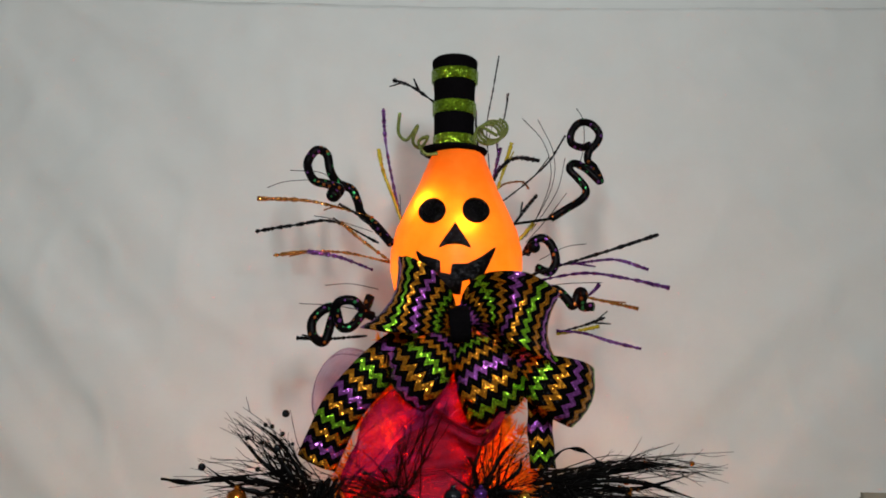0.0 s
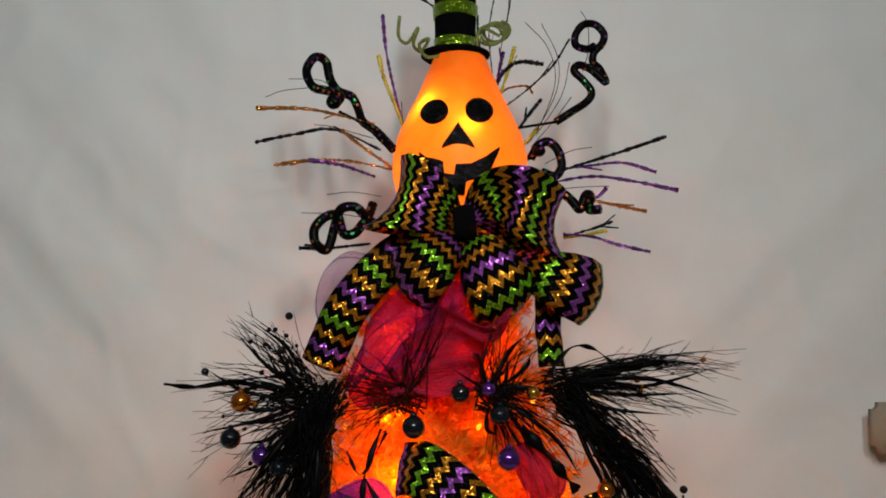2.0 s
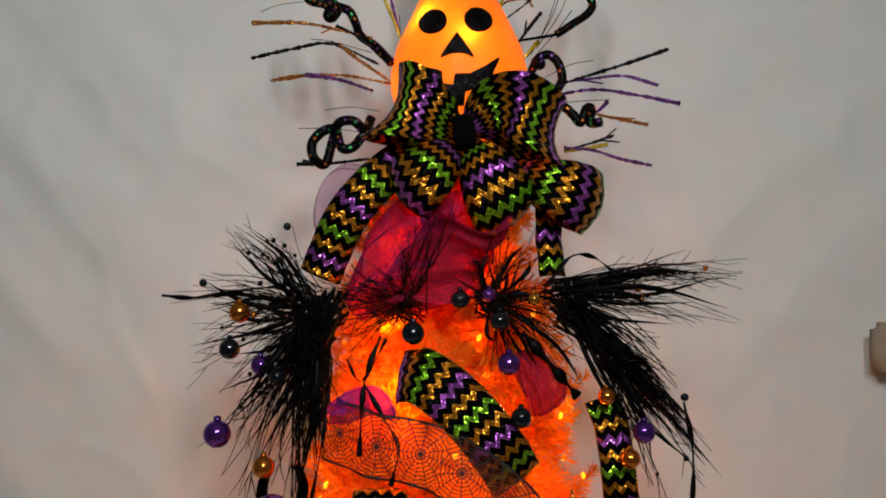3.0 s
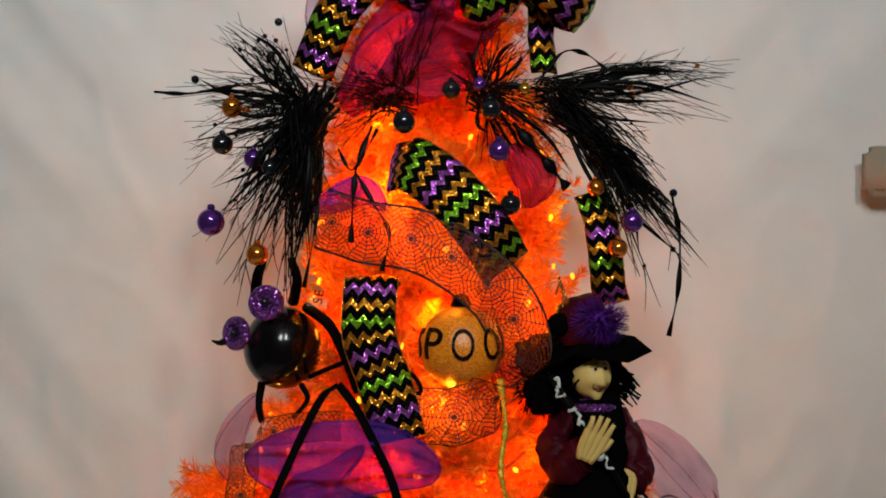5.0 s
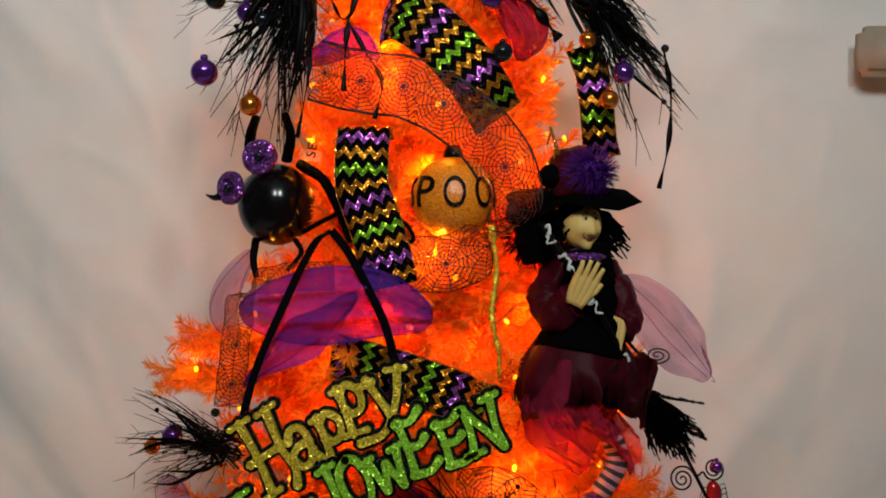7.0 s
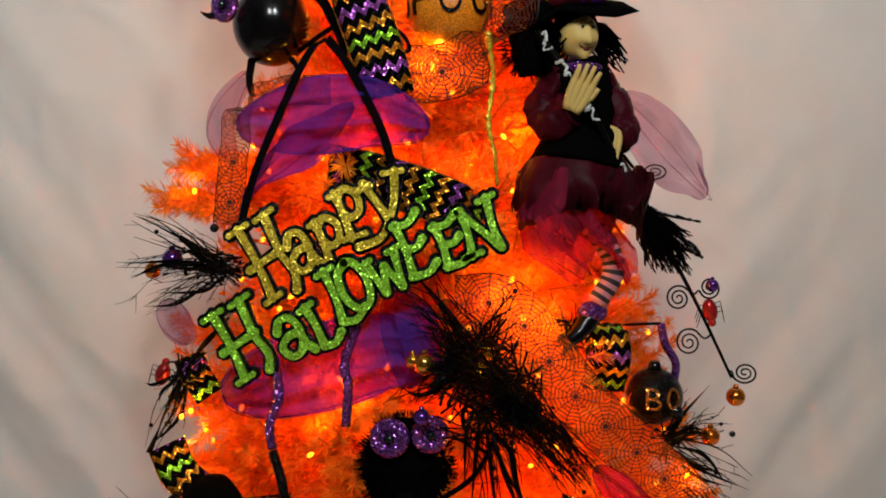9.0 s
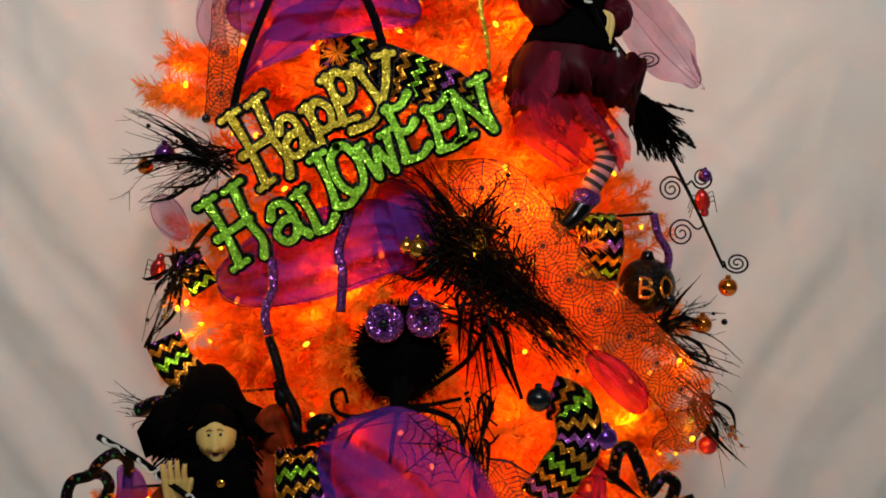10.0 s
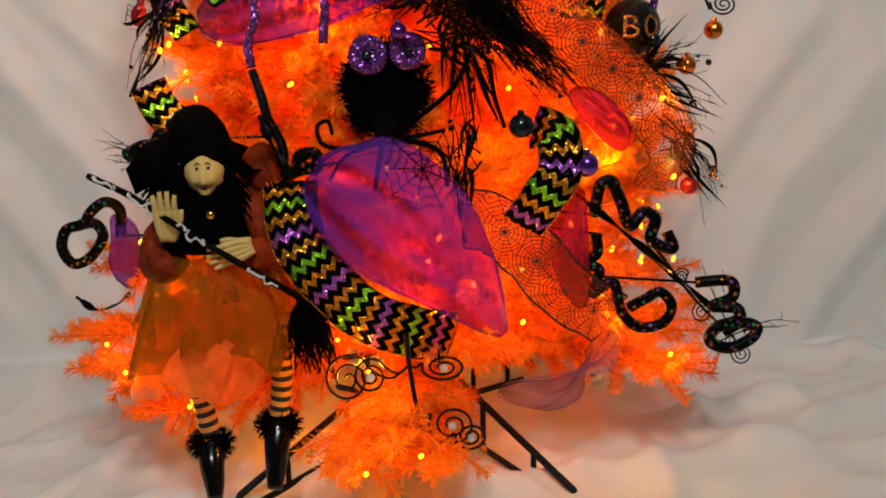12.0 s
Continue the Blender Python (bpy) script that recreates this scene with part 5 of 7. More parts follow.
# letter strokes in a unit square, u to the right and v up: (curved, points)
STROKES = {
    "H": ((0, ((-0.30, 0.46), (-0.26, 0.0), (-0.30, -0.46))), (0, ((0.30, 0.48), (0.26, 0.0), (0.34, -0.30), (0.22, -0.50))), (0, ((-0.46, -0.04), (0.30, 0.02))),
          (0, ((-0.52, 0.44), (-0.10, 0.47))), (0, ((-0.46, -0.48), (-0.12, -0.45))), (0, ((0.10, 0.46), (0.50, 0.50)))),
    "a": ((1, ((-0.40, 0.22), (-0.22, 0.46), (0.10, 0.46), (0.26, 0.20), (0.28, -0.20), (0.50, -0.48))), (1, ((0.26, 0.06), (-0.14, 0.04), (-0.42, -0.18), (-0.24, -0.44), (0.08, -0.40), (0.28, -0.16)))),
    "p": ((0, ((-0.26, 0.46), (-0.22, 0.0), (-0.24, -0.48))), (1, ((-0.26, 0.34), (0.06, 0.48), (0.38, 0.28), (0.30, -0.02), (-0.02, -0.10), (-0.22, 0.02))), (0, ((-0.46, 0.42), (-0.22, 0.46))), (0, ((-0.50, -0.46), (0.24, -0.48)))),
    "y": ((1, ((0.32, 0.48), (0.36, 0.16), (0.28, -0.14), (0.08, -0.36), (-0.40, -0.48))), (0, ((-0.40, 0.30), (0.26, -0.10))), (0, ((0.06, 0.44), (0.50, 0.49))), (0, ((-0.54, 0.20), (-0.26, 0.28)))),
    "L": ((0, ((-0.26, 0.46), (-0.20, 0.0), (-0.24, -0.42))), (1, ((-0.24, -0.42), (0.12, -0.46), (0.46, -0.30))), (0, ((-0.48, 0.42), (-0.02, 0.48)))),
    "O": ((1, ((0.0, 0.46), (-0.34, 0.26), (-0.38, -0.18), (-0.08, -0.46), (0.28, -0.34), (0.40, 0.06), (0.24, 0.38), (0.0, 0.46))),),
    "W": ((0, ((-0.48, 0.42), (-0.26, -0.46))), (0, ((-0.26, -0.46), (-0.02, 0.18))), (0, ((-0.02, 0.18), (0.24, -0.48))), (0, ((0.24, -0.48), (0.42, 0.46))), (0, ((-0.62, 0.38), (-0.32, 0.46))), (0, ((0.22, 0.46), (0.58, 0.50)))),
    "E": ((0, ((-0.28, 0.42), (-0.22, 0.0), (-0.26, -0.44))), (1, ((-0.34, 0.40), (0.06, 0.38), (0.40, 0.52))), (1, ((-0.22, 0.0), (0.10, -0.02), (0.32, 0.08))), (1, ((-0.30, -0.44), (0.16, -0.46), (0.48, -0.34)))),
    "N": ((0, ((-0.32, 0.44), (-0.28, 0.0), (-0.34, -0.44))), (0, ((-0.36, 0.44), (0.0, 0.02), (0.38, -0.44))), (0, ((0.36, 0.54), (0.32, 0.0), (0.38, -0.44))), (0, ((-0.54, -0.44), (-0.10, -0.42))), (0, ((0.14, 0.50), (0.54, 0.56)))),
}


def stroke_prism(bm, pts, half, y0, y1):
    """A flat bar with round ends along pts in the xz plane, between two depths; it swells a little at its ends."""
    n = len(pts)
    left, right, caps = [], [], []
    for i, p in enumerate(pts):
        t = (pts[min(i + 1, n - 1)] - pts[max(i - 1, 0)]).normalized()
        s = Vector((-t.z, 0, t.x))
        h = half * (0.92 + 0.28 * abs(2 * i / (n - 1) - 1) ** 2)
        left.append(p + s * h)
        right.append(p - s * h)
        if i in (0, n - 1):
            caps.append([p + (t * (1 if i else -1) * math.cos(a) + s * math.sin(a)) * h for a in (-0.9, 0.0, 0.9)])
    ring = left + caps[1][::-1] + right[::-1] + caps[0]
    front = [bm.verts.new((v.x, y0, v.z)) for v in ring]
    back = [bm.verts.new((v.x, y1, v.z)) for v in ring]
    m = len(ring)
    for k in range(m):
        bm.faces.new((front[k], front[(k + 1) % m], back[(k + 1) % m], back[k]))
    # crosswise quads on both faces, fans at the round ends
    for vs in (front, back):
        for i in range(n - 1):
            bm.faces.new((vs[i], vs[i + 1], vs[2 * n + 1 - i], vs[2 * n + 2 - i]))
        bm.faces.new((vs[n - 1], vs[n], vs[n + 1], vs[n + 2], vs[n + 3]))
        bm.faces.new((vs[2 * n + 2], vs[2 * n + 3], vs[2 * n + 4], vs[2 * n + 5], vs[0]))
    return bm


sign = thing("halloween_sign", (-0.093, 1.265, 0.894), "gold and lime glitter letter sign reading Happy Halloween", "sign")
for text, px, w, h, turn, material in (
        ("H", (-0.199, 1.268, 0.918), 0.066, 0.112, 26, GOLD_GLITTER), ("a", (-0.157, 1.265, 0.926), 0.040, 0.056, 22, GOLD_GLITTER), ("p", (-0.121, 1.263, 0.939), 0.042, 0.066, 20, GOLD_GLITTER),
        ("p", (-0.096, 1.262, 0.974), 0.042, 0.068, 20, GOLD_GLITTER), ("y", (-0.061, 1.260, 0.978), 0.056, 0.108, -4, GOLD_GLITTER),
        ("H", (-0.233, 1.262, 0.815), 0.068, 0.104, 26, LIME_GLITTER), ("a", (-0.169, 1.258, 0.820), 0.044, 0.056, 22, LIME_GLITTER), ("L", (-0.132, 1.256, 0.836), 0.042, 0.066, 26, LIME_GLITTER),
        ("L", (-0.106, 1.254, 0.873), 0.050, 0.082, 20, LIME_GLITTER), ("O", (-0.091, 1.252, 0.885), 0.046, 0.072, 24, LIME_GLITTER), ("W", (-0.050, 1.251, 0.901), 0.046, 0.052, 24, LIME_GLITTER),
        ("E", (-0.018, 1.250, 0.932), 0.048, 0.084, 20, LIME_GLITTER), ("E", (0.027, 1.250, 0.937), 0.046, 0.066, 19, LIME_GLITTER), ("N", (0.063, 1.250, 0.953), 0.056, 0.070, 17, LIME_GLITTER)):
    for grow, depth, mt, back, name in ((0.0, 0.006, material, 0.0, "letter"), (0.0042, 0.005, BLACK_GLITTER, 0.006, "letter_backing")):
        bm = bmesh.new()
        for k, (curved, pts) in enumerate(STROKES[text]):
            line = [Vector((u * w, 0, v * h)) * 0.93 for u, v in pts]
            line = spline(line, 8 * (len(pts) - 1)) if curved or len(pts) > 2 else [line[0].lerp(line[1], q / 6) for q in range(7)]
            serif = not curved and len(pts) == 2 and abs(pts[0][1] - pts[1][1]) < 0.12 and abs(pts[0][1]) > 0.3
            stroke_prism(bm, line, (0.0034 if serif else 0.0046) + grow, -depth / 2 - 0.0003 * k, depth / 2 + 0.0003 * k)
        bmesh.ops.recalc_face_normals(bm, faces=bm.faces)
        bmesh.ops.rotate(bm, verts=bm.verts, cent=(0, 0, 0), matrix=Matrix.Rotation(radians(-turn), 3, "Y"))
        bmesh.ops.translate(bm, verts=bm.verts, vec=Vector(px) + Vector((0, back, 0)))
        part(name, bm, mt, sign, "gold glitter" if mt is GOLD_GLITTER else "lime glitter" if mt is LIME_GLITTER else "black glitter backing", smooth=False)
for pts in ([(-0.237, 1.268, 0.942), (-0.219, 1.280, 1.015), (-0.191, 1.290, 1.085), (-0.150, 1.300, 1.171), (-0.127, 1.310, 1.192)], [(-0.043, 1.265, 1.030), (-0.057, 1.280, 1.075), (-0.079, 1.290, 1.120), (-0.104, 1.300, 1.164), (-0.127, 1.310, 1.192)]):
    part("hanger", strip(bmesh.new(), spline(pts, 24), [(0.9, -0.2, 0.3)], 0.0105, 3, 0.2), BLACK_FELT, sign, "black velvet ribbon hanger", solid=0.0012)
for pts in ([(-0.192, 1.270, 0.773), (-0.190, 1.265, 0.738), (-0.202, 1.265, 0.705), (-0.199, 1.265, 0.676)], [(-0.199, 1.265, 0.672), (-0.189, 1.255, 0.646), (-0.180, 1.250, 0.610), (-0.165, 1.250, 0.577), (-0.164, 1.250, 0.536)], [(-0.090, 1.270, 0.833), (-0.106, 1.265, 0.784), (-0.102, 1.265, 0.752), (-0.106, 1.265, 0.704)]):
    part("dangling_leg", tube(bmesh.new(), spline(pts, 20), 0.0062, 0.0062, 10), PURPLE_GLITTER if pts[0][2] > 0.70 else BLACK_GLITTER, sign, "wavy glitter leg")


# ---- word balls ----
def word_ball(place, r, material, letters, ink, label, size, up=0.0):
    ob = thing("word_ornament", place, label, "ornament")
    part("globe", ball(bmesh.new(), place, r, 32), material, ob)
    part("cap", lathe(bmesh.new(), Vector(place) + Vector((0, 0, r * 0.95)), ((r * 0.24, 0), (r * 0.26, r * 0.05), (r * 0.18, r * 0.28), (r * 0.10, r * 0.32)), 16), BLACK_GLOSS, ob, "black cap")
    for text, az in letters:
        bm = letter_mesh(text, size * 0.72, size, 0.0025, 0.0)
        bmesh.ops.subdivide_edges(bm, edges=[e for e in bm.edges if e.calc_length() > size * 0.25], cuts=2)
        c = Vector(place)
        for v in bm.verts:
            a = radians(az) + v.co.x / r
            e = (v.co.z + up) / r
            rr = r + 0.0012 - v.co.y * 0.8
            v.co = c + Vector((rr * math.sin(a) * math.cos(e), -rr * math.cos(a) * math.cos(e), rr * math.sin(e)))
        part("letter", bm, ink, ob, "raised glitter letter", smooth=False)
    return ob


word_ball((0.028, 1.360, 1.234), 0.0545, ORANGE_GLITTER, (("S", -84), ("P", -42), ("O", 2), ("O", 46), ("K", 88)), BLACK_GLITTER, "orange glitter ball ornament with black letters spelling spook", 0.040, 0.008)
word_ball((0.315, 1.425, 0.702), 0.040, BLACK_GLITTER, (("B", -12), ("O", 30)), COPPER_GLITTER, "black glitter ball ornament with orange letters", 0.030, 0.004)


VELVET = plain("black_velvet", (0.0018, 0.0014, 0.0016), 0.9, scale=120.0, bump=0.6, spec=0.015)


def fuzz(bm, centre, r, n, length, index, seed=1, squash=(1, 1, 1), width=0.0012):
    rng = random.Random(seed)
    for k in range(n):
        d = Vector((rng.gauss(0, 1), rng.gauss(0, 1), rng.gauss(0, 1))).normalized()
        p = Vector(centre) + Vector((d.x * squash[0], d.y * squash[1], d.z * squash[2])) * r
        e = p + (d + Vector((rng.uniform(-.5, .5), rng.uniform(-.5, .5), rng.uniform(-.5, .5)))).normalized() * length
        tube(bm, [p, p.lerp(e, 0.5), e], width, width * 0.3, 3, index)


# ---- black glitter spiders with button eyes ----
def spider(centre, r, squash, eyes, legs, label, beak=None, tail=None):
    ob = thing("spider_ornament", centre, label, "spider ornament", "spider ornaments")
    bm = bmesh.new()
    ball(bm, centre, r, 28, squash)
    if tail:
        fuzz(bm, centre, r * 0.98, 900, 0.012, 0, 6, squash)
    part("body", bm, VELVET if tail else BLACK_GLOSS, ob, "round black body")
    for place, er, facing in eyes:
        d = Vector(facing).normalized()
        eye = part("eye", lathe(bmesh.new(), place, ((er * 0.85, 0.0), (er, 0.003), (er, 0.008), (er * 0.9, 0.011), (er * 0.55, 0.012), (er * 0.45, 0.009), (er * 0.30, 0.008)), 24, d), PURPLE_GLITTER, ob, "purple glitter disc eye")
        bm = bmesh.new()
        ball(bm, Vector(place) + d * 0.011 - Vector(centre), er * 0.26, 10)
        part("pupil", bm, BLACK_BALL, eye, "small shiny bead pupil", origin=(0, 0, 0))
    for pts, lr in legs:
        part("leg", tube(bmesh.new(), spline(pts, 22), lr, lr * 0.7, 7), BLACK_FELT, ob, "bent black leg")
    if beak:
        part("beak", tube(bmesh.new(), spline(beak, 8), 0.007, 0.001, 8), BLACK_GLOSS, ob)
    if tail:
        part("tail", tube(bmesh.new(), spline(tail, 10), 0.024, 0.008, 12), BLACK_FELT, ob, "tapering black lower body")
    return ob


spider((-0.219, 1.440, 1.226), 0.054, (1, 0.95, 1.06), (((-0.234, 1.405, 1.289), 0.0245, (-0.1, -1, 0.15)), ((-0.273, 1.410, 1.248), 0.0235, (-0.55, -0.85, 0.05))),
       (([(-0.186, 1.440, 1.282), (-0.149, 1.400, 1.259), (-0.126, 1.370, 1.223), (-0.106, 1.350, 1.177)], 0.008), ([(-0.205, 1.440, 1.288), (-0.196, 1.420, 1.320), (-0.203, 1.410, 1.350)], 0.008), ([(-0.256, 1.440, 1.280), (-0.253, 1.430, 1.320), (-0.243, 1.420, 1.347)], 0.009),
        ([(-0.179, 1.420, 1.188), (-0.139, 1.380, 1.207), (-0.098, 1.350, 1.221), (-0.039, 1.335, 1.204), (-0.024, 1.335, 1.178), (-0.054, 1.340, 1.182)], 0.0035), ([(-0.190, 1.420, 1.177), (-0.179, 1.400, 1.160), (-0.197, 1.390, 1.136)], 0.004), ([(-0.248, 1.440, 1.178), (-0.250, 1.430, 1.148), (-0.244, 1.420, 1.126)], 0.006)),
       "glossy black spider ornament with purple glitter button eyes", [(-0.291, 1.420, 1.238), (-0.300, 1.410, 1.235), (-0.308, 1.400, 1.239)])
spider((-0.033, 1.320, 0.635), 0.060, (1.0, 0.80, 1.08), (((-0.050, 1.272, 0.687), 0.0255, (-0.1, -1, 0.1)), ((-0.001, 1.275, 0.691), 0.0245, (0.25, -1, 0.05))),
       (([(-0.042, 1.260, 0.578), (-0.084, 1.240, 0.573), (-0.112, 1.240, 0.580), (-0.117, 1.240, 0.602), (-0.103, 1.240, 0.609), (-0.098, 1.240, 0.591)], 0.0034), ([(-0.028, 1.260, 0.576), (0.009, 1.240, 0.579), (0.040, 1.230, 0.564), (0.047, 1.220, 0.524)], 0.0042),
        ([(-0.025, 1.270, 0.576), (0.009, 1.250, 0.585), (0.046, 1.250, 0.592)], 0.0034), ([(-0.042, 1.260, 0.575), (-0.084, 1.240, 0.562), (-0.105, 1.240, 0.532)], 0.003), ([(-0.036, 1.250, 0.572), (-0.040, 1.220, 0.554), (-0.044, 1.200, 0.526)], 0.0036),
        ([(-0.006, 1.280, 0.592), (0.045, 1.250, 0.634), (0.066, 1.250, 0.659), (0.081, 1.250, 0.695), (0.066, 1.250, 0.699), (0.061, 1.250, 0.681), (0.079, 1.250, 0.670)], 0.0036), ([(0.081, 1.250, 0.697), (0.101, 1.240, 0.676), (0.109, 1.235, 0.634), (0.121, 1.230, 0.596)], 0.0036)),
       "fuzzy black spider ornament with purple button eyes and long legs", None, [(-0.032, 1.300, 0.616), (-0.034, 1.280, 0.592), (-0.037, 1.265, 0.571)])

# ---- more black sprays ----
spray((-0.170, 1.360, 1.541), [((-0.197, 1.345, 1.290), 20, 0.014), ((-0.187, 1.350, 1.393), 18, 0.02), ((-0.168, 1.345, 1.356), 10, 0.02)], "black grass spray hanging down over the spider", 44, blade=0.0016, leaves=2)
spray((0.212, 1.375, 1.499), [((0.323, 1.385, 1.395), 24, 0.022), ((0.346, 1.380, 1.335), 20, 0.018), ((0.272, 1.375, 1.313), 10, 0.02), ((0.297, 1.390, 1.433), 26, 0.02)], FEATHER, 46, blade=0.0012, leaves=2)
spray((0.059, 1.260, 0.783), [((-0.023, 1.270, 0.886), 40, 0.03), ((0.004, 1.250, 0.761), 64, 0.035), ((0.130, 1.250, 0.716), 64, 0.03), ((0.183, 1.250, 0.647), 40, 0.025), ((-0.039, 1.260, 0.738), 20, 0.02), ((0.089, 1.260, 0.851), 26, 0.03)], "dense black feathery spray across the tree", 31, blade=0.0013, leaves=4, root=0.06)
spray((0.067, 1.245, 0.747), [((0.120, 1.220, 0.596), 14, 0.02), ((0.072, 1.220, 0.560), 10, 0.02), ((0.030, 1.230, 0.636), 8, 0.02), ((0.177, 1.230, 0.649), 30, 0.03)], "dense black feathery spray across the tree", 32, blade=0.0012, leaves=3, root=0.06)
spray((0.091, 1.245, 0.747), [((0.188, 1.235, 0.644), 44, 0.022), ((0.147, 1.240, 0.704), 36, 0.025), ((0.102, 1.250, 0.774), 26, 0.025), ((0.229, 1.250, 0.628), 16, 0.02)], "dense black feathery spray across the tree", 47, blade=0.0012, leaves=2, root=0.06)
spray((-0.283, 1.400, 0.889), [((-0.452, 1.450, 0.879), 22, 0.02), ((-0.409, 1.440, 0.951), 22, 0.022), ((-0.428, 1.440, 0.819), 14, 0.018), ((-0.361, 1.420, 0.924), 30, 0.025), ((-0.334, 1.400, 0.862), 30, 0.03)], FEATHER, 34)
spray((0.317, 1.380, 0.645), [((0.458, 1.410, 0.578), 9, 0.012), ((0.428, 1.400, 0.561), 7, 0.012), ((0.406, 1.410, 0.665), 12, 0.02), ((0.376, 1.420, 0.716), 12, 0.02), ((0.425, 1.420, 0.674), 8, 0.02)], FEATHER, 35, blade=0.0011)
spray((0.370, 1.370, 0.559), [((0.457, 1.390, 0.441), 9, 0.012), ((0.423, 1.380, 0.419), 9, 0.014), ((0.454, 1.400, 0.472), 7, 0.014), ((0.413, 1.390, 0.501), 10, 0.02)], FEATHER, 36, blade=0.0010)
spray((-0.339, 1.400, 0.751), [((-0.402, 1.420, 0.629), 14, 0.012), ((-0.368, 1.410, 0.685), 12, 0.02), ((-0.394, 1.420, 0.715), 6, 0.015)], FEATHER, 37, blade=0.0012)
spray((-0.352, 1.360, 0.528), [((-0.470, 1.400, 0.584), 4, 0.01), ((-0.478, 1.400, 0.554), 3, 0.01), ((-0.435, 1.380, 0.558), 4, 0.02)], "a few fine black grass stems", 38, beads=0, leaves=0)
spray((0.467, 1.360, 0.262), [((0.586, 1.400, 0.262), 2, 0.006), ((0.425, 1.380, 0.384), 4, 0.02), ((0.441, 1.360, 0.200), 2, 0.01)], "a few fine black grass stems", 40, beads=0, leaves=0)
spray((0.068, 1.220, 0.553), [((0.055, 1.230, 0.624), 5, 0.012), ((0.079, 1.210, 0.482), 8, 0.012), ((0.090, 1.230, 0.616), 4, 0.015), ((0.051, 1.210, 0.475), 6, 0.012)], FEATHER, 41, blade=0.0013, leaves=2)
spray((0.193, 1.360, 0.799), [((0.171, 1.370, 0.852), 10, 0.02), ((0.217, 1.370, 0.821), 14, 0.02), ((0.184, 1.350, 0.770), 10, 0.02)], FEATHER, 43, blade=0.0011)


def spiral_points(centre, r, turns, start=0.0, tilt=0.0, n=44, squash=1.0):
    c = Vector(centre)
    out = []
    for i in range(n + 1):
        f = i / n
        a = start + 2 * math.pi * turns * f
        rr = r * (1 - 0.88 * f)
        out.append(c + Vector((rr * math.cos(a), rr * math.sin(a) * tilt, rr * math.sin(a) * squash)))
    return out


CRYSTAL = plain("crystal", (0.75, 0.78, 0.85), 0.05, metal=0.6, scale=40.0, bump=0.02)


def spiral_pick(stem, spirals, label, rod=0.0016):
    ob = thing("spiral_pick", stem[0], label, "tree pick", "spiral picks")
    part("stem", tube(bmesh.new(), spline(stem, 22), rod * 2.1, rod * 1.3, 8), BLACK_GLITTER, ob)
    for centre, r, start, gem, squash in spirals:
        pts = spiral_points(centre, r, 2.4, start, 0.25, squash=squash)
        near = min(spline(stem, 22), key=lambda v: (v - pts[0]).length)
        lead = [near, near.lerp(pts[0], 0.5) + Vector((0, 0, -0.3 * (near - pts[0]).length))]
        part("spiral", tube(bmesh.new(), spline(lead + pts[::2], 90), rod, rod * 0.8, 5), BLACK_GLITTER, ob, "black glitter wire spiral")
        if gem:
            part("gem", ball(bmesh.new(), Vector(centre) + Vector((0, -0.004, 0)), 0.0062, 8), CRYSTAL, ob, "clear cut gem")
    return ob


SPIRAL = "black glitter wire pick with spiral curls"
spiral_pick([(0.311, 1.430, 0.948), (0.354, 1.440, 0.875), (0.394, 1.450, 0.800), (0.431, 1.450, 0.722)], (((0.353, 1.450, 0.838), 0.0185, 0.5, False, 1), ((0.369, 1.450, 0.774), 0.0200, 0.4, False, 1), ((0.397, 1.450, 0.853), 0.0160, 3.4, False, 1), ((0.450, 1.450, 0.729), 0.0190, 3.0, False, 0.8)), SPIRAL)
spiral_pick([(-0.012, 1.190, 0.338), (-0.009, 1.175, 0.304), (-0.002, 1.165, 0.253), (0.006, 1.160, 0.211)], (((-0.088, 1.165, 0.286), 0.0330, 0.3, False, 1), ((-0.058, 1.160, 0.291), 0.0235, 0.4, True, 1), ((0.036, 1.180, 0.293), 0.0300, 2.8, True, 0.55), ((-0.017, 1.155, 0.225), 0.0240, 0.2, True, 0.7), ((0.045, 1.150, 0.225), 0.0320, 2.6, True, 0.85), ((0.069, 1.150, 0.208), 0.0220, 2.9, True, 0.8)), "black glitter wire pick with spiral curls and gems", 0.0019)
spiral_pick([(0.339, 1.330, 0.402), (0.404, 1.350, 0.316), (0.468, 1.360, 0.249)], (((0.480, 1.360, 0.225), 0.0165, 2.0, False, 1), ((0.415, 1.350, 0.296), 0.0165, 0.5, False, 1), ((0.382, 1.350, 0.352), 0.012, 0.5, False, 1)), SPIRAL, 0.0013)
spiral_pick([(0.260, 1.410, 1.049), (0.279, 1.410, 1.026), (0.295, 1.410, 1.014)], (((0.308, 1.410, 1.020), 0.020, 2.8, False, 0.6),), "purple wire pick with a spiral curl", 0.0013)
for pts in ([(0.293, 1.400, 0.974), (0.324, 1.420, 0.960), (0.380, 1.440, 0.948)], [(0.325, 1.420, 0.924), (0.355, 1.430, 0.912), (0.384, 1.440, 0.897)], [(0.348, 1.420, 0.927), (0.370, 1.430, 0.913), (0.382, 1.440, 0.898)]):
    twig(pts, BK, "rough black glitter twig beside the doll's broom", 0.0026, 3)
curly([(-0.441, 1.410, 0.418), (-0.438, 1.410, 0.458), (-0.455, 1.400, 0.473), (-0.478, 1.400, 0.458), (-0.490, 1.400, 0.441), (-0.517, 1.400, 0.432), (-0.527, 1.400, 0.404), (-0.513, 1.400, 0.380), (-0.491, 1.410, 0.386), (-0.468, 1.410, 0.417), (-0.477, 1.410, 0.438), (-0.501, 1.410, 0.437)], 0.0082, SEQUIN)
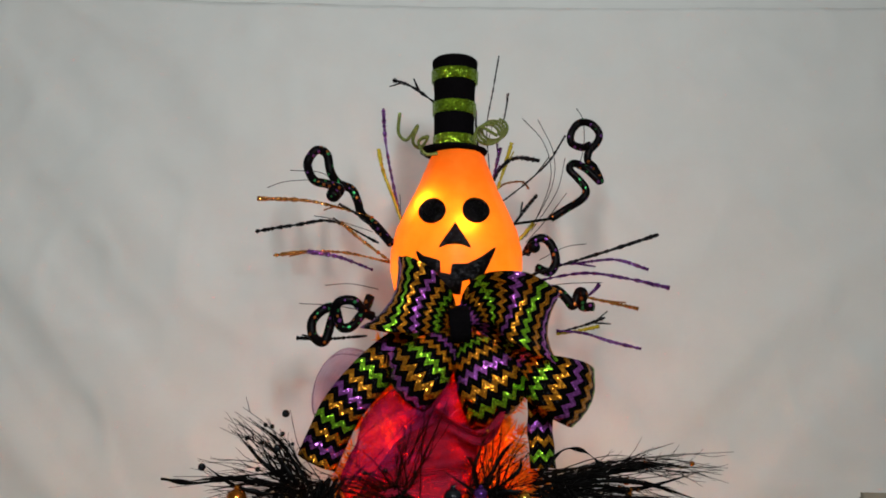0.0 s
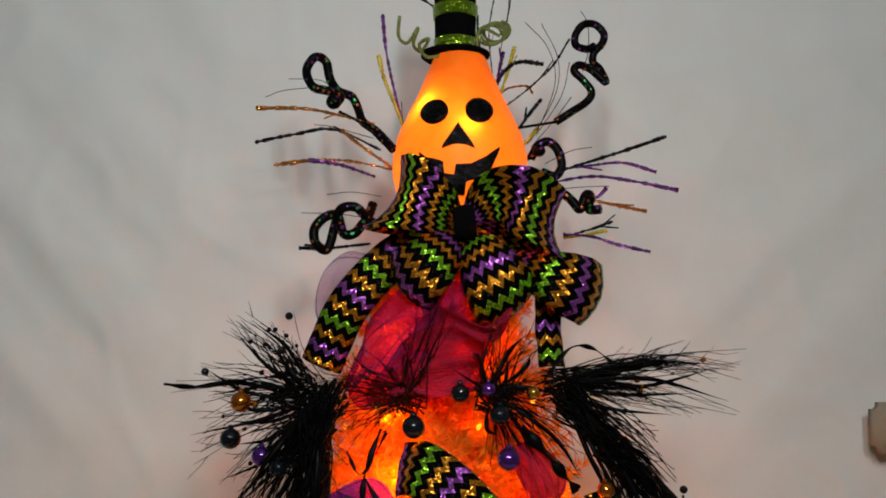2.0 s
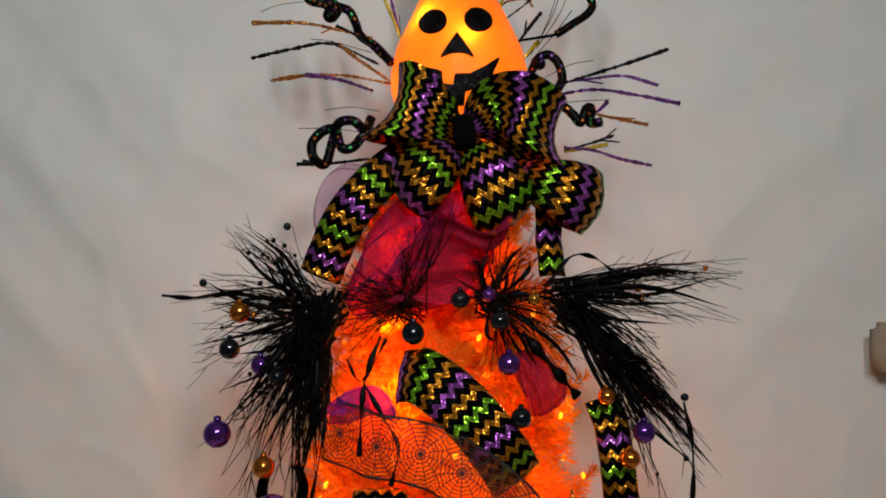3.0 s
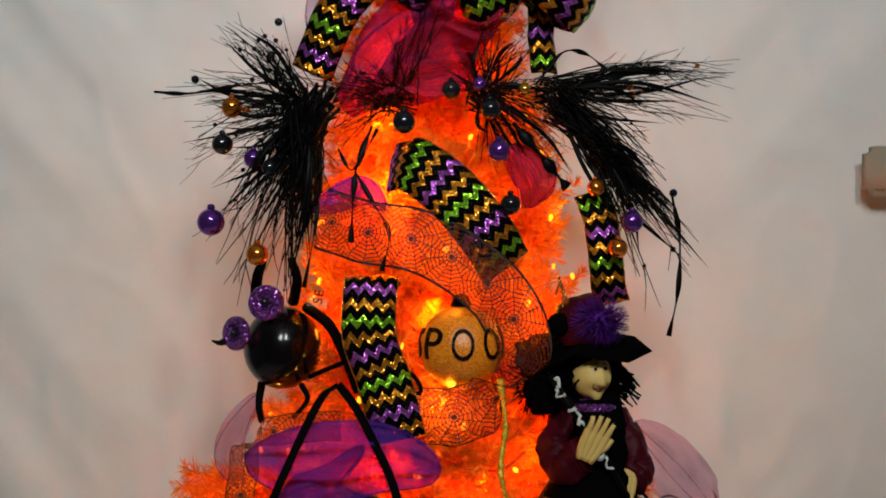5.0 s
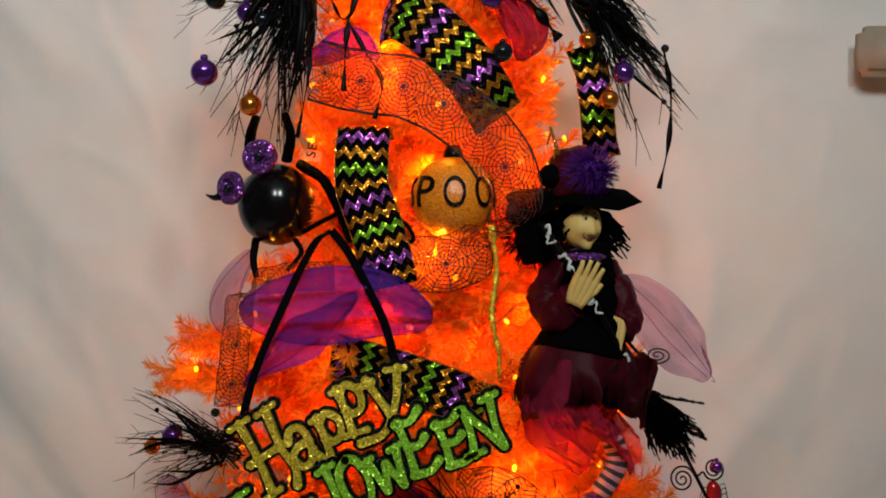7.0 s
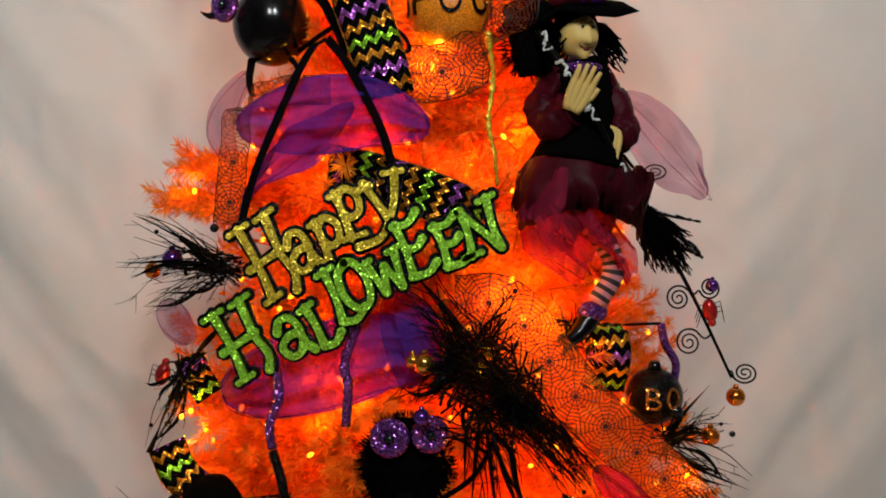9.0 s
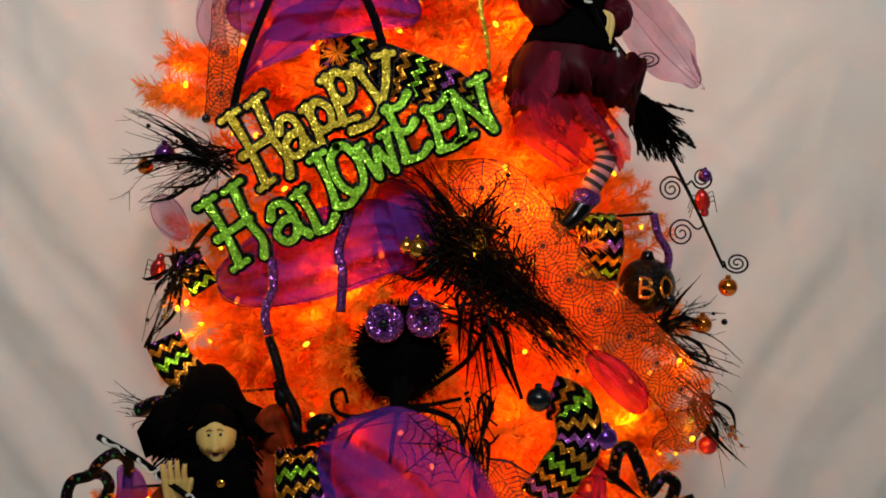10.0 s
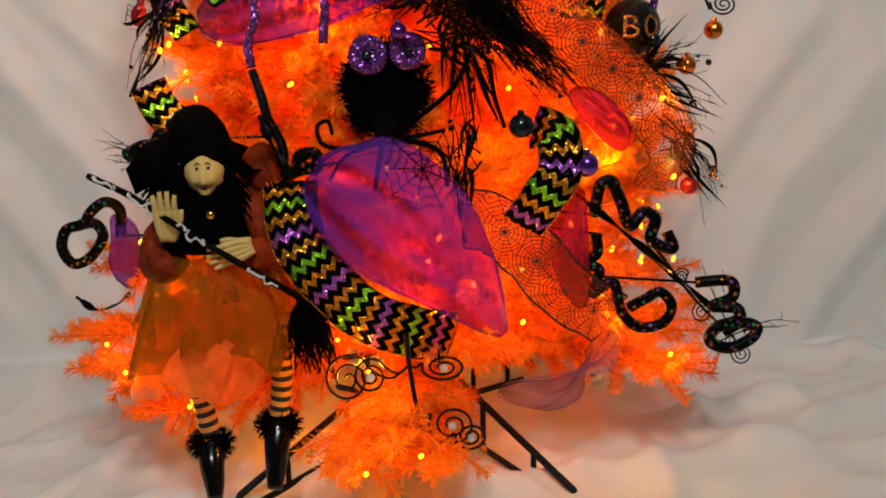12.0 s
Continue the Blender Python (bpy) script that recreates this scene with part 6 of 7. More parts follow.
curly([(0.247, 1.300, 0.461), (0.252, 1.290, 0.503), (0.268, 1.290, 0.509), (0.282, 1.290, 0.479), (0.296, 1.300, 0.444), (0.316, 1.310, 0.461), (0.333, 1.310, 0.450), (0.328, 1.310, 0.420), (0.361, 1.320, 0.404), (0.354, 1.330, 0.426)], 0.0085, SEQUIN)
curly([(0.244, 1.260, 0.445), (0.245, 1.260, 0.417), (0.224, 1.260, 0.405), (0.248, 1.255, 0.396), (0.239, 1.255, 0.363), (0.266, 1.250, 0.380), (0.278, 1.250, 0.339), (0.301, 1.250, 0.315), (0.334, 1.250, 0.319), (0.346, 1.250, 0.344), (0.330, 1.250, 0.364), (0.309, 1.250, 0.354), (0.289, 1.255, 0.341)], 0.0075, SEQUIN)
curly([(0.400, 1.340, 0.346), (0.447, 1.330, 0.350), (0.449, 1.320, 0.329), (0.419, 1.310, 0.320), (0.449, 1.300, 0.320), (0.450, 1.290, 0.306), (0.417, 1.280, 0.299), (0.409, 1.280, 0.279), (0.436, 1.280, 0.268), (0.466, 1.280, 0.281), (0.476, 1.290, 0.295), (0.455, 1.300, 0.297), (0.433, 1.300, 0.282)], 0.0085, SEQUIN)
curly([(-0.401, 1.360, 0.549), (-0.377, 1.350, 0.561), (-0.357, 1.350, 0.564), (-0.348, 1.350, 0.578), (-0.332, 1.360, 0.569)], 0.0105, SEQUIN)
curly([(-0.165, 1.260, 0.536), (-0.145, 1.255, 0.544), (-0.122, 1.250, 0.549), (-0.124, 1.250, 0.566), (-0.144, 1.250, 0.562), (-0.141, 1.250, 0.545)], 0.0085, SEQUIN)
for pts in ([(0.324, 1.430, 0.805), (0.331, 1.430, 0.775), (0.346, 1.430, 0.747), (0.342, 1.430, 0.712)],):
    curly(pts, 0.006, "wavy purple glitter pick hanging beside the tree", "wavy picks", PURPLE_GLITTER)
leafy_stem([(0.213, 1.260, 0.503), (0.272, 1.270, 0.453), (0.331, 1.290, 0.401), (0.424, 1.330, 0.310)], 0.010, "thick black stem of the curly picks")
leafy_stem([(0.279, 1.270, 0.445), (0.349, 1.300, 0.377), (0.415, 1.330, 0.315)], 0.006, "thick black stem of the curly picks")
leafy_stem([(-0.276, 1.380, 0.825), (-0.330, 1.400, 0.767), (-0.371, 1.420, 0.699), (-0.408, 1.430, 0.621)], 0.009, "dark twisted leaf stem at the tree's side")
leafy_stem([(-0.191, 1.250, 0.617), (-0.178, 1.240, 0.585), (-0.160, 1.230, 0.550), (-0.165, 1.230, 0.528)], 0.014, "dark twisted leaf stem hanging from the sign")
leafy_stem([(-0.524, 1.420, 0.321), (-0.493, 1.410, 0.303), (-0.458, 1.400, 0.313), (-0.435, 1.400, 0.331)], 0.012, "dark twisted leaf stem at the tree's side")
leafy_stem([(0.057, 1.210, 0.549), (0.060, 1.205, 0.506), (0.067, 1.200, 0.455)], 0.008, "dark twisted leaf stem hanging from the black spray")


def beetle(place, facing, label):
    ob = thing("beetle_ornament", place, label, "ornament", "beetle ornaments")
    d = Vector(facing).normalized()
    turn = Vector((0, 0, 1)).rotation_difference(d).to_matrix()
    part("body", ball(bmesh.new(), place, 0.0135, 16, (0.8, 0.7, 1.25), turn=turn), RED_BALL, ob)
    part("head", ball(bmesh.new(), Vector(place) + d * 0.018, 0.006, 12), RED_BALL, ob)
    for k in range(6):
        sd = 1 if k % 2 else -1
        s = d.cross(Vector((0, 1, 0))).normalized() * sd
        b = Vector(place) + d * (k // 2 - 1) * 0.007
        part("leg", tube(bmesh.new(), [b, b + s * 0.015 + Vector((0, -0.003, 0.004)), b + s * 0.020 + Vector((0, 0, -0.014))], 0.0008, 0.0006, 4), BLACK_MATT, ob, "thin black leg")


beetle((0.397, 1.445, 0.821), (0.2, 0, -1), "red shiny beetle ornament on a black pick")
beetle((-0.383, 1.425, 0.737), (0.3, 0, 1), "red shiny beetle ornament on a black pick")

# gold glitter twig and a black web on the wide ribbon
twig([(0.076, 1.310, 1.199), (0.083, 1.310, 1.142), (0.077, 1.310, 1.086), (0.085, 1.310, 1.042), (0.088, 1.320, 1.004)], GOLD_GLITTER, "long gold glitter twig hanging down the tree", 0.0036, 0)
twig([(0.166, 1.360, 1.291), (0.158, 1.350, 1.313), (0.154, 1.350, 1.327)], COPPER_GLITTER, "short copper glitter twig", 0.0026, 2)
web_art = thing("wire_web", (0.014, 1.185, 0.551), "black wire spider web laid over the purple ribbon", "tree pick")
bm = bmesh.new()
hub = Vector((0.017, 1.180, 0.556))
rays = [2 * math.pi * k / 9 + 0.3 for k in range(9)]
for a in rays:
    tube(bm, [hub, hub + 0.058 * Vector((math.cos(a) * 0.9, 0.012, math.sin(a)))], 0.0009, 0.0008, 4)
for q in range(1, 5):
    ring = [hub + 0.0135 * q * Vector((math.cos(a) * 0.9, 0.012, math.sin(a))) for a in rays]
    for p, n in zip(ring, ring[1:] + ring[:1]):
        tube(bm, [p, p.lerp(n, 0.5).lerp(hub, 0.10), n], 0.0007, 0.0007, 4)
tagged(part("threads", bm, BLACK_MATT, web_art), kind="stuff")

# paper tags on the tree
PAPER = see_through("clear_tag", (0.7, 0.66, 0.6), 0.85, (0.97, 0.96, 0.94))


def tag(place, w, h, lines, turn):
    ob = thing("paper_tag", place, "small clear tag with black print tied to a branch", "tag", "paper tags")
    m = Matrix.Translation(place) @ Matrix.Rotation(radians(-turn), 4, "Y")
    bm = box(bmesh.new(), -w / 2, w / 2, -0.0004, 0.0004, -h / 2, h / 2)
    bm.transform(m)
    part("card", bm, PAPER, ob, smooth=False)
    for k, text in enumerate(lines):
        for i, c in enumerate(text):
            lh = h / len(lines) * 0.45
            bm = letter_mesh(c, lh * (0.2 if c == "I" else 0.6), lh, 0.0004)
            bm.transform(m @ Matrix.Translation((-w / 2 + (i + 0.8) * lh * 0.85, -0.0008, h * (0.5 - (k + 0.5) / len(lines)))))
            part("letter", bm, BLACK_MATT, ob, smooth=False)


tag((0.255, 1.270, 0.233), 0.029, 0.029, ("BOTT", "SECTI"), 18)
tag((-0.164, 1.390, 1.291), 0.013, 0.028, ("SE",), 80)


# ---- dolls: one plain mesh each ----
SKIN = plain("doll_face", (0.62, 0.42, 0.13), 0.5, vary=0.10, scale=40.0, spec=0.25)
EYE_WHITE = plain("doll_eye", (0.62, 0.56, 0.42), 0.3, vary=0.05)
LIP = plain("doll_lip", (0.10, 0.012, 0.010), 0.5, vary=0.2)
MAROON = plain("maroon_satin", (0.040, 0.0022, 0.006), 0.45, vary=0.75, scale=26.0, bump=0.8, spec=0.06)
PUFF = plain("purple_plush", (0.07, 0.012, 0.17), 0.95, vary=0.6, scale=160.0, bump=1.0, spec=0.03)
RUST = plain("rust_lace", (0.20, 0.022, 0.004), 0.6, vary=0.8, scale=60.0, bump=0.8, spec=0.08)
PINK_STRIPE = stripes("pink_stripes", (0.55, 0.18, 0.20), (0.02, 0.01, 0.012), 0.0125)
ORANGE_STRIPE = stripes("orange_stripes", (0.70, 0.26, 0.04), (0.010, 0.008, 0.008), 0.0150)
DRESS = see_through("sheer_gold_skirt", (0.30, 0.135, 0.006), 0.44, (0.95, 0.72, 0.28))


def doll_head(bm, centre, r, turn, nod):
    """A carved head facing -y, then turned: long nose, round cheeks, pointed chin, small dark eyes and a thin smile."""
    m = Matrix.Translation(centre) @ Matrix.Rotation(radians(turn), 4, "Z") @ Matrix.Rotation(radians(nod), 4, "X")
    swell = (((0, -1, -0.20), 0.36, 0.15), ((0.0, -1, 0.06), 0.20, 0.15), ((0.0, -0.95, 0.30), 0.08, 0.13), ((0, -0.72, -0.86), 0.28, 0.26), ((0.44, -0.85, -0.14), 0.13, 0.24), ((-0.44, -0.85, -0.14), 0.13, 0.24),
             ((0, -0.80, 0.70), 0.08, 0.28), ((0.30, -0.90, 0.40), -0.10, 0.15), ((-0.30, -0.90, 0.40), -0.10, 0.15), ((0, -0.88, -0.46), -0.09, 0.18), ((0, -0.84, -0.64), 0.06, 0.10))
    swell = [(Vector(d).normalized(), h, wd) for d, h, wd in swell]

    def skin(d):
        d = Vector(d).normalized()
        rr = 1.0 + sum(h * math.exp(-((d - c).length / wd) ** 2) for c, h, wd in swell)
        return Vector((d.x * 0.94, d.y * 0.90, d.z * 1.10)) * rr * r

    g = bmesh.ops.create_uvsphere(bm, u_segments=44, v_segments=36, radius=1.0)
    for v in g["verts"]:
        v.co = m @ skin(v.co)
        for f in v.link_faces:
            f.material_index = 0
    for sx in (-1, 1):
        eye = skin((sx * 0.30, -0.90, 0.38))
        ball(bm, m @ (eye * 0.99), r * 0.11, 12, (1.2, 0.8, 0.8), 13)
        ball(bm, m @ (eye * 1.05 + Vector((0, -0.04 * r, 0))), r * 0.075, 10, index=9)
        tube(bm, [m @ (skin((sx * u, -0.90, v)) * 1.02) for u, v in ((0.14, 0.56), (0.30, 0.64), (0.48, 0.56))], r * 0.034, r * 0.022, 5, 14)
        tube(bm, [m @ (skin((sx * u, -0.90, v)) * 1.01) for u, v in ((0.34, -0.20), (0.40, -0.36), (0.36, -0.50))], r * 0.018, r * 0.012, 5, 14)
    tube(bm, [m @ (skin((u, -0.88, -0.52 + 0.9 * u * u)) * 1.02) for u in (-0.34, -0.20, -0.07, 0.07, 0.20, 0.34)], r * 0.040, r * 0.040, 6, 14)
    tube(bm, [m @ (skin((u, -0.88, -0.58 + 0.5 * u * u)) * 1.01) for u in (-0.15, 0.0, 0.15)], r * 0.050, r * 0.050, 6, 14)
    # dark cap of hair that leaves the face free
    ball(bm, m @ Vector((0, r * 0.30, r * 0.42)), r, 22, (1.02, 1.0, 1.0), 1)


def hand(bm, wrist, tip, wide, index):
    """A flat palm with four close fingers, dark nails and a thumb."""
    w, t = Vector(wrist), Vector(tip)
    d = t - w
    s = d.cross(Vector((0, 1, 0))).normalized()
    for k in range(4):
        o = s * wide * (k - 1.5)
        tube(bm, spline([w + o * 0.12, w + d * 0.24 + o * 0.22, w + d * 0.54 + o * 0.25, w + d * 0.60 + o * 0.25], 8), wide * 0.20, wide * 0.155, 8, index)
        e = w + d * (1.0 - 0.07 * abs(k - 1.4)) + o * 0.30
        tube(bm, spline([w + d * 0.52 + o * 0.25, w + d * 0.76 + o * 0.27 + Vector((0, -0.0015, 0)), e], 6), wide * 0.140, wide * 0.085, 7, index)
        ball(bm, e + Vector((0, -0.0008, 0)), wide * 0.07, 6, (1, 0.6, 1.3), 9)
    b = w + d * 0.22 - s * wide * 0.25
    tube(bm, spline([b, b + d * 0.16 - s * wide * 0.28, b + d * 0.38 - s * wide * 0.40], 6), wide * 0.17, wide * 0.09, 7, index)


def skirt(bm, rings, index, folds=9, deep=0.12, seg=48, phase=0.0):
    """A gathered skirt: rings of (centre, half width, half depth)."""
    uv = bm.loops.layers.uv.verify()
    rows = []
    for q, (c, rx_, ry_) in enumerate(rings):
        f = q / (len(rings) - 1)
        rows.append([bm.verts.new(Vector(c) + Vector((rx_ * math.cos(a), ry_ * math.sin(a), 0)) * (1 + deep * f * math.sin(folds * a + phase + f)) + Vector((0, 0, 0.026 * f * math.sin(3 * a + phase) + 0.006 * f * math.sin(17 * a)))) for a in (2 * math.pi * k / seg for k in range(seg))])
    for q, (a, b) in enumerate(zip(rows, rows[1:])):
        for k in range(seg):
            fc = bm.faces.new((a[k], b[k], b[(k + 1) % seg], a[(k + 1) % seg]))
            fc.material_index = index
            for lp, (u, v) in zip(fc.loops, ((q, k), (q + 1, k), (q + 1, k + 1), (q, k + 1))):
                lp[uv].uv = (u * 0.12, v / seg)


def hair(bm, centre, r, aims, index, n=26, seed=3):
    rng = random.Random(seed)
    for aim in aims:
        for k in range(n):
            b = Vector(centre) + Vector((rng.uniform(-r, r) * 0.7, rng.uniform(-0.2, 0.8) * r, rng.uniform(0.0, r)))
            e = Vector(aim) + Vector((rng.uniform(-r, r) * 0.6, rng.uniform(-r, r) * 0.5, rng.uniform(-r, r) * 0.5))
            tube(bm, spline([b, b.lerp(e, 0.5) + Vector((rng.uniform(-.012, .012), rng.uniform(-.01, .01), 0.006)), e], 7), 0.003, 0.0012, 4, index)


MATS = [SKIN, VELVET, MAROON, PUFF, RUST, PINK_STRIPE, ORANGE_STRIPE, DRESS, SHEER_ORANGE, BLACK_GLOSS, PURPLE_GLITTER, SHEER_RED, GOLD_BALL, EYE_WHITE, LIP]


def crumple(bm, indices, amount=0.006, scale=38.0):
    """Presses creases into the cloth of a doll."""
    for v in bm.verts:
        if v.link_faces and v.link_faces[0].material_index in indices:
            n = noise.noise_vector(v.co * scale) + 0.5 * noise.noise_vector(v.co * scale * 2.3)
            v.co += n * amount


def hat_brim(bm, outline, centre, lift, index):
    """A soft floppy brim: a thick sheet between the outline and the crown."""
    c = Vector(centre)
    pts = [Vector(p) for p in outline]
    top = [bm.verts.new(p) for p in pts]
    mid = [bm.verts.new(p.lerp(c, 0.5) + Vector((0, 0, lift))) for p in pts]
    low = [bm.verts.new(p.lerp(c, 0.5) + Vector((0, 0.004, lift - 0.012))) for p in pts]
    ct, cl = bm.verts.new(c + Vector((0, 0, lift * 1.4))), bm.verts.new(c + Vector((0, 0, lift * 1.4 - 0.014)))
    n = len(pts)
    for k in range(n):
        j = (k + 1) % n
        for f in ((top[k], top[j], mid[j], mid[k]), (top[j], top[k], low[k], low[j]), (mid[k], mid[j], ct), (low[j], low[k], cl)):
            bm.faces.new(f).material_index = index


# the doll in maroon
bm = bmesh.new()
head = Vector((0.200, 1.365, 1.196))
doll_head(bm, (0.197, 1.365, 1.199), 0.0285, 24, 6)
crown = Vector((0.190, 1.380, 1.250))
tube(bm, spline([crown + Vector((0.004, 0, -0.012)), crown + Vector((0, 0, 0.015)), crown + Vector((-0.008, 0.01, 0.04))], 8), 0.040, 0.028, 16, 2, 0.05)
ball(bm, (0.206, 1.352, 1.268), 0.016, 14, (1.3, 0.8, 1.0), 3)
fuzz(bm, (0.206, 1.352, 1.268), 0.016, 520, 0.020, 3, 4, (1.3, 0.8, 1.0), 0.0007)
ball(bm, (0.156, 1.365, 1.263), 0.016, 12, (1, 0.8, 1), 1)
hat_brim(bm, ((0.102, 1.360, 1.231), (0.111, 1.350, 1.198), (0.140, 1.330, 1.210), (0.168, 1.320, 1.227), (0.207, 1.320, 1.221), (0.241, 1.330, 1.217), (0.277, 1.360, 1.229), (0.259, 1.390, 1.246), (0.226, 1.420, 1.250), (0.174, 1.440, 1.250), (0.124, 1.410, 1.246)), crown + Vector((0, 0.0, -0.016)), 0.010, 1)
hair(bm, head, 0.028, ((0.158, 1.365, 1.172), (0.144, 1.370, 1.175), (0.247, 1.385, 1.186), (0.250, 1.390, 1.166), (0.133, 1.370, 1.190)), 1)
tube(bm, spline([(0.133, 1.380, 1.234), (0.132, 1.370, 1.197), (0.140, 1.370, 1.149)], 10), 0.036, 0.020, 16, 1, 0.12)
fuzz(bm, (0.135, 1.370, 1.197), 0.034, 260, 0.014, 1, 14, (1, 0.7, 1.4))
tube(bm, spline([(0.197, 1.380, 1.171), (0.202, 1.385, 1.129), (0.205, 1.380, 1.069), (0.197, 1.370, 1.025)], 30), 0.036, 0.062, 36, 1, 0.03)
ball(bm, (0.199, 1.362, 1.157), 0.026, 14, (1.2, 0.8, 0.45), 10)
tube(bm, spline([(0.175, 1.380, 1.144), (0.149, 1.360, 1.108), (0.160, 1.340, 1.085), (0.183, 1.325, 1.101)], 30), 0.021, 0.023, 24, 2, 0.08)
tube(bm, spline([(0.229, 1.390, 1.140), (0.250, 1.375, 1.107), (0.256, 1.360, 1.075), (0.245, 1.345, 1.066)], 30), 0.020, 0.021, 24, 2, 0.08)
hand(bm, (0.181, 1.306, 1.099), (0.206, 1.292, 1.156), 0.031, 0)
hand(bm, (0.243, 1.345, 1.078), (0.231, 1.335, 1.031), 0.026, 0)
skirt(bm, (((0.197, 1.375, 1.054), 0.055, 0.05), ((0.194, 1.360, 1.012), 0.078, 0.055), ((0.194, 1.345, 0.963), 0.082, 0.055), ((0.222, 1.360, 1.007), 0.070, 0.045), ((0.239, 1.370, 0.958), 0.045, 0.035)), 2, 7, 0.14)
skirt(bm, (((0.182, 1.340, 1.026), 0.030, 0.03), ((0.170, 1.330, 0.975), 0.052, 0.04), ((0.190, 1.340, 0.930), 0.060, 0.04), ((0.230, 1.360, 0.898), 0.044, 0.03)), 11, 6, 0.16)
tube(bm, spline([(0.213, 1.350, 0.951), (0.237, 1.345, 0.918), (0.241, 1.340, 0.885), (0.219, 1.335, 0.848)], 18), 0.0155, 0.0135, 14, 5)
tube(bm, spline([(0.173, 1.325, 0.996), (0.201, 1.315, 0.960), (0.225, 1.320, 0.930)], 10), 0.005, 0.005, 8, 11)
ball(bm, (0.214, 1.335, 0.837), 0.017, 12, (1.2, 1, 0.9), 10)
tube(bm, spline([(0.212, 1.335, 0.831), (0.196, 1.325, 0.812), (0.180, 1.315, 0.802), (0.168, 1.310, 0.807)], 10), 0.015, 0.006, 10, 9)
crumple(bm, (2, 4, 7, 8, 11))
tagged(part("doll", bm, MATS, None, origin=tuple(head)), "seated doll in a maroon dress and black hat on the tree", "doll", "dolls")

# the doll in black and gold
bm = bmesh.new()
head = Vector((-0.273, 1.265, 0.542))
doll_head(bm, (-0.271, 1.262, 0.543), 0.0275, 8, 4)
crown = Vector((-0.292, 1.325, 0.568))
tube(bm, spline([crown + Vector((0, 0, -0.01)), crown + Vector((0, 0, 0.012)), crown + Vector((-0.01, 0.02, 0.030))], 8), 0.052, 0.030, 16, 1)
hat_brim(bm, ((-0.380, 1.280, 0.545), (-0.364, 1.260, 0.515), (-0.322, 1.250, 0.537), (-0.299, 1.268, 0.570), (-0.270, 1.272, 0.582), (-0.239, 1.270, 0.572), (-0.221, 1.265, 0.531), (-0.198, 1.280, 0.540), (-0.216, 1.310, 0.564), (-0.272, 1.340, 0.576), (-0.341, 1.340, 0.579), (-0.365, 1.310, 0.568)), crown, 0.012, 1)
hair(bm, head, 0.030, ((-0.320, 1.260, 0.510), (-0.312, 1.260, 0.479), (-0.230, 1.270, 0.490), (-0.238, 1.260, 0.469), (-0.344, 1.270, 0.516)), 1, 34, 5)
ball(bm, (-0.198, 1.300, 0.536), 0.030, 14, (1, 0.8, 1.2), 4)
tube(bm, spline([(-0.274, 1.275, 0.517), (-0.276, 1.275, 0.478), (-0.277, 1.270, 0.436)], 10), 0.048, 0.056, 18, 1, 0.05)
ball(bm, (-0.259, 1.222, 0.494), 0.0058, 10, (1, 0.5, 1), 12)
tube(bm, spline([(-0.237, 1.290, 0.501), (-0.200, 1.280, 0.463), (-0.192, 1.265, 0.435), (-0.218, 1.240, 0.437)], 14), 0.024, 0.021, 12, 4, 0.10)
tube(bm, spline([(-0.317, 1.280, 0.474), (-0.348, 1.265, 0.439), (-0.337, 1.245, 0.418), (-0.321, 1.235, 0.434)], 14), 0.020, 0.026, 12, 4, 0.10)
hand(bm, (-0.318, 1.232, 0.460), (-0.315, 1.215, 0.531), 0.032, 0)
hand(bm, (-0.209, 1.225, 0.452), (-0.266, 1.205, 0.438), 0.030, 0)
tube(bm, spline([(-0.193, 1.320, 0.540), (-0.200, 1.320, 0.468), (-0.188, 1.320, 0.394)], 10), 0.030, 0.040, 14, 4, 0.12)
skirt(bm, (((-0.275, 1.270, 0.436), 0.060, 0.045), ((-0.272, 1.260, 0.399), 0.088, 0.058), ((-0.270, 1.255, 0.352), 0.102, 0.062), ((-0.271, 1.255, 0.322), 0.106, 0.062), ((-0.274, 1.255, 0.298), 0.104, 0.062)), 7, 7, 0.30)
skirt(bm, (((-0.279, 1.270, 0.371), 0.060, 0.045), ((-0.274, 1.265, 0.324), 0.085, 0.055), ((-0.292, 1.265, 0.284), 0.084, 0.055), ((-0.304, 1.265, 0.244), 0.080, 0.055)), 8, 4, 0.28, phase=1.2)
tube(bm, spline([(-0.310, 1.265, 0.316), (-0.309, 1.260, 0.251), (-0.303, 1.258, 0.209), (-0.294, 1.255, 0.162)], 18), 0.0155, 0.0140, 14, 6)
tube(bm, spline([(-0.184, 1.265, 0.338), (-0.189, 1.260, 0.273), (-0.192, 1.258, 0.231), (-0.198, 1.255, 0.188)], 18), 0.0155, 0.0140, 14, 6)
for ankle, toe in (((-0.295, 1.250, 0.155), (-0.284, 1.200, 0.096)), ((-0.198, 1.250, 0.182), (-0.201, 1.200, 0.109))):
    a, b = Vector(ankle), Vector(toe)
    ball(bm, a, 0.022, 14, (1.25, 1.0, 0.8), 1)
    fuzz(bm, a, 0.022, 300, 0.010, 1, 9, (1.25, 1.0, 0.8))
    tube(bm, spline([a, a.lerp(b, 0.35) + Vector((0, -0.006, 0)), a.lerp(b, 0.75), b], 12), 0.021, 0.010, 14, 9)
crumple(bm, (2, 4, 7, 8, 11))
tagged(part("doll", bm, MATS, None, origin=tuple(head)), "seated doll in black with a gold sheer skirt and striped stockings", "doll", "dolls")

# their brooms
STICK = plain("white_lace", (0.55, 0.57, 0.54), 0.8, vary=0.35, scale=160.0, bump=0.6, spec=0.1)


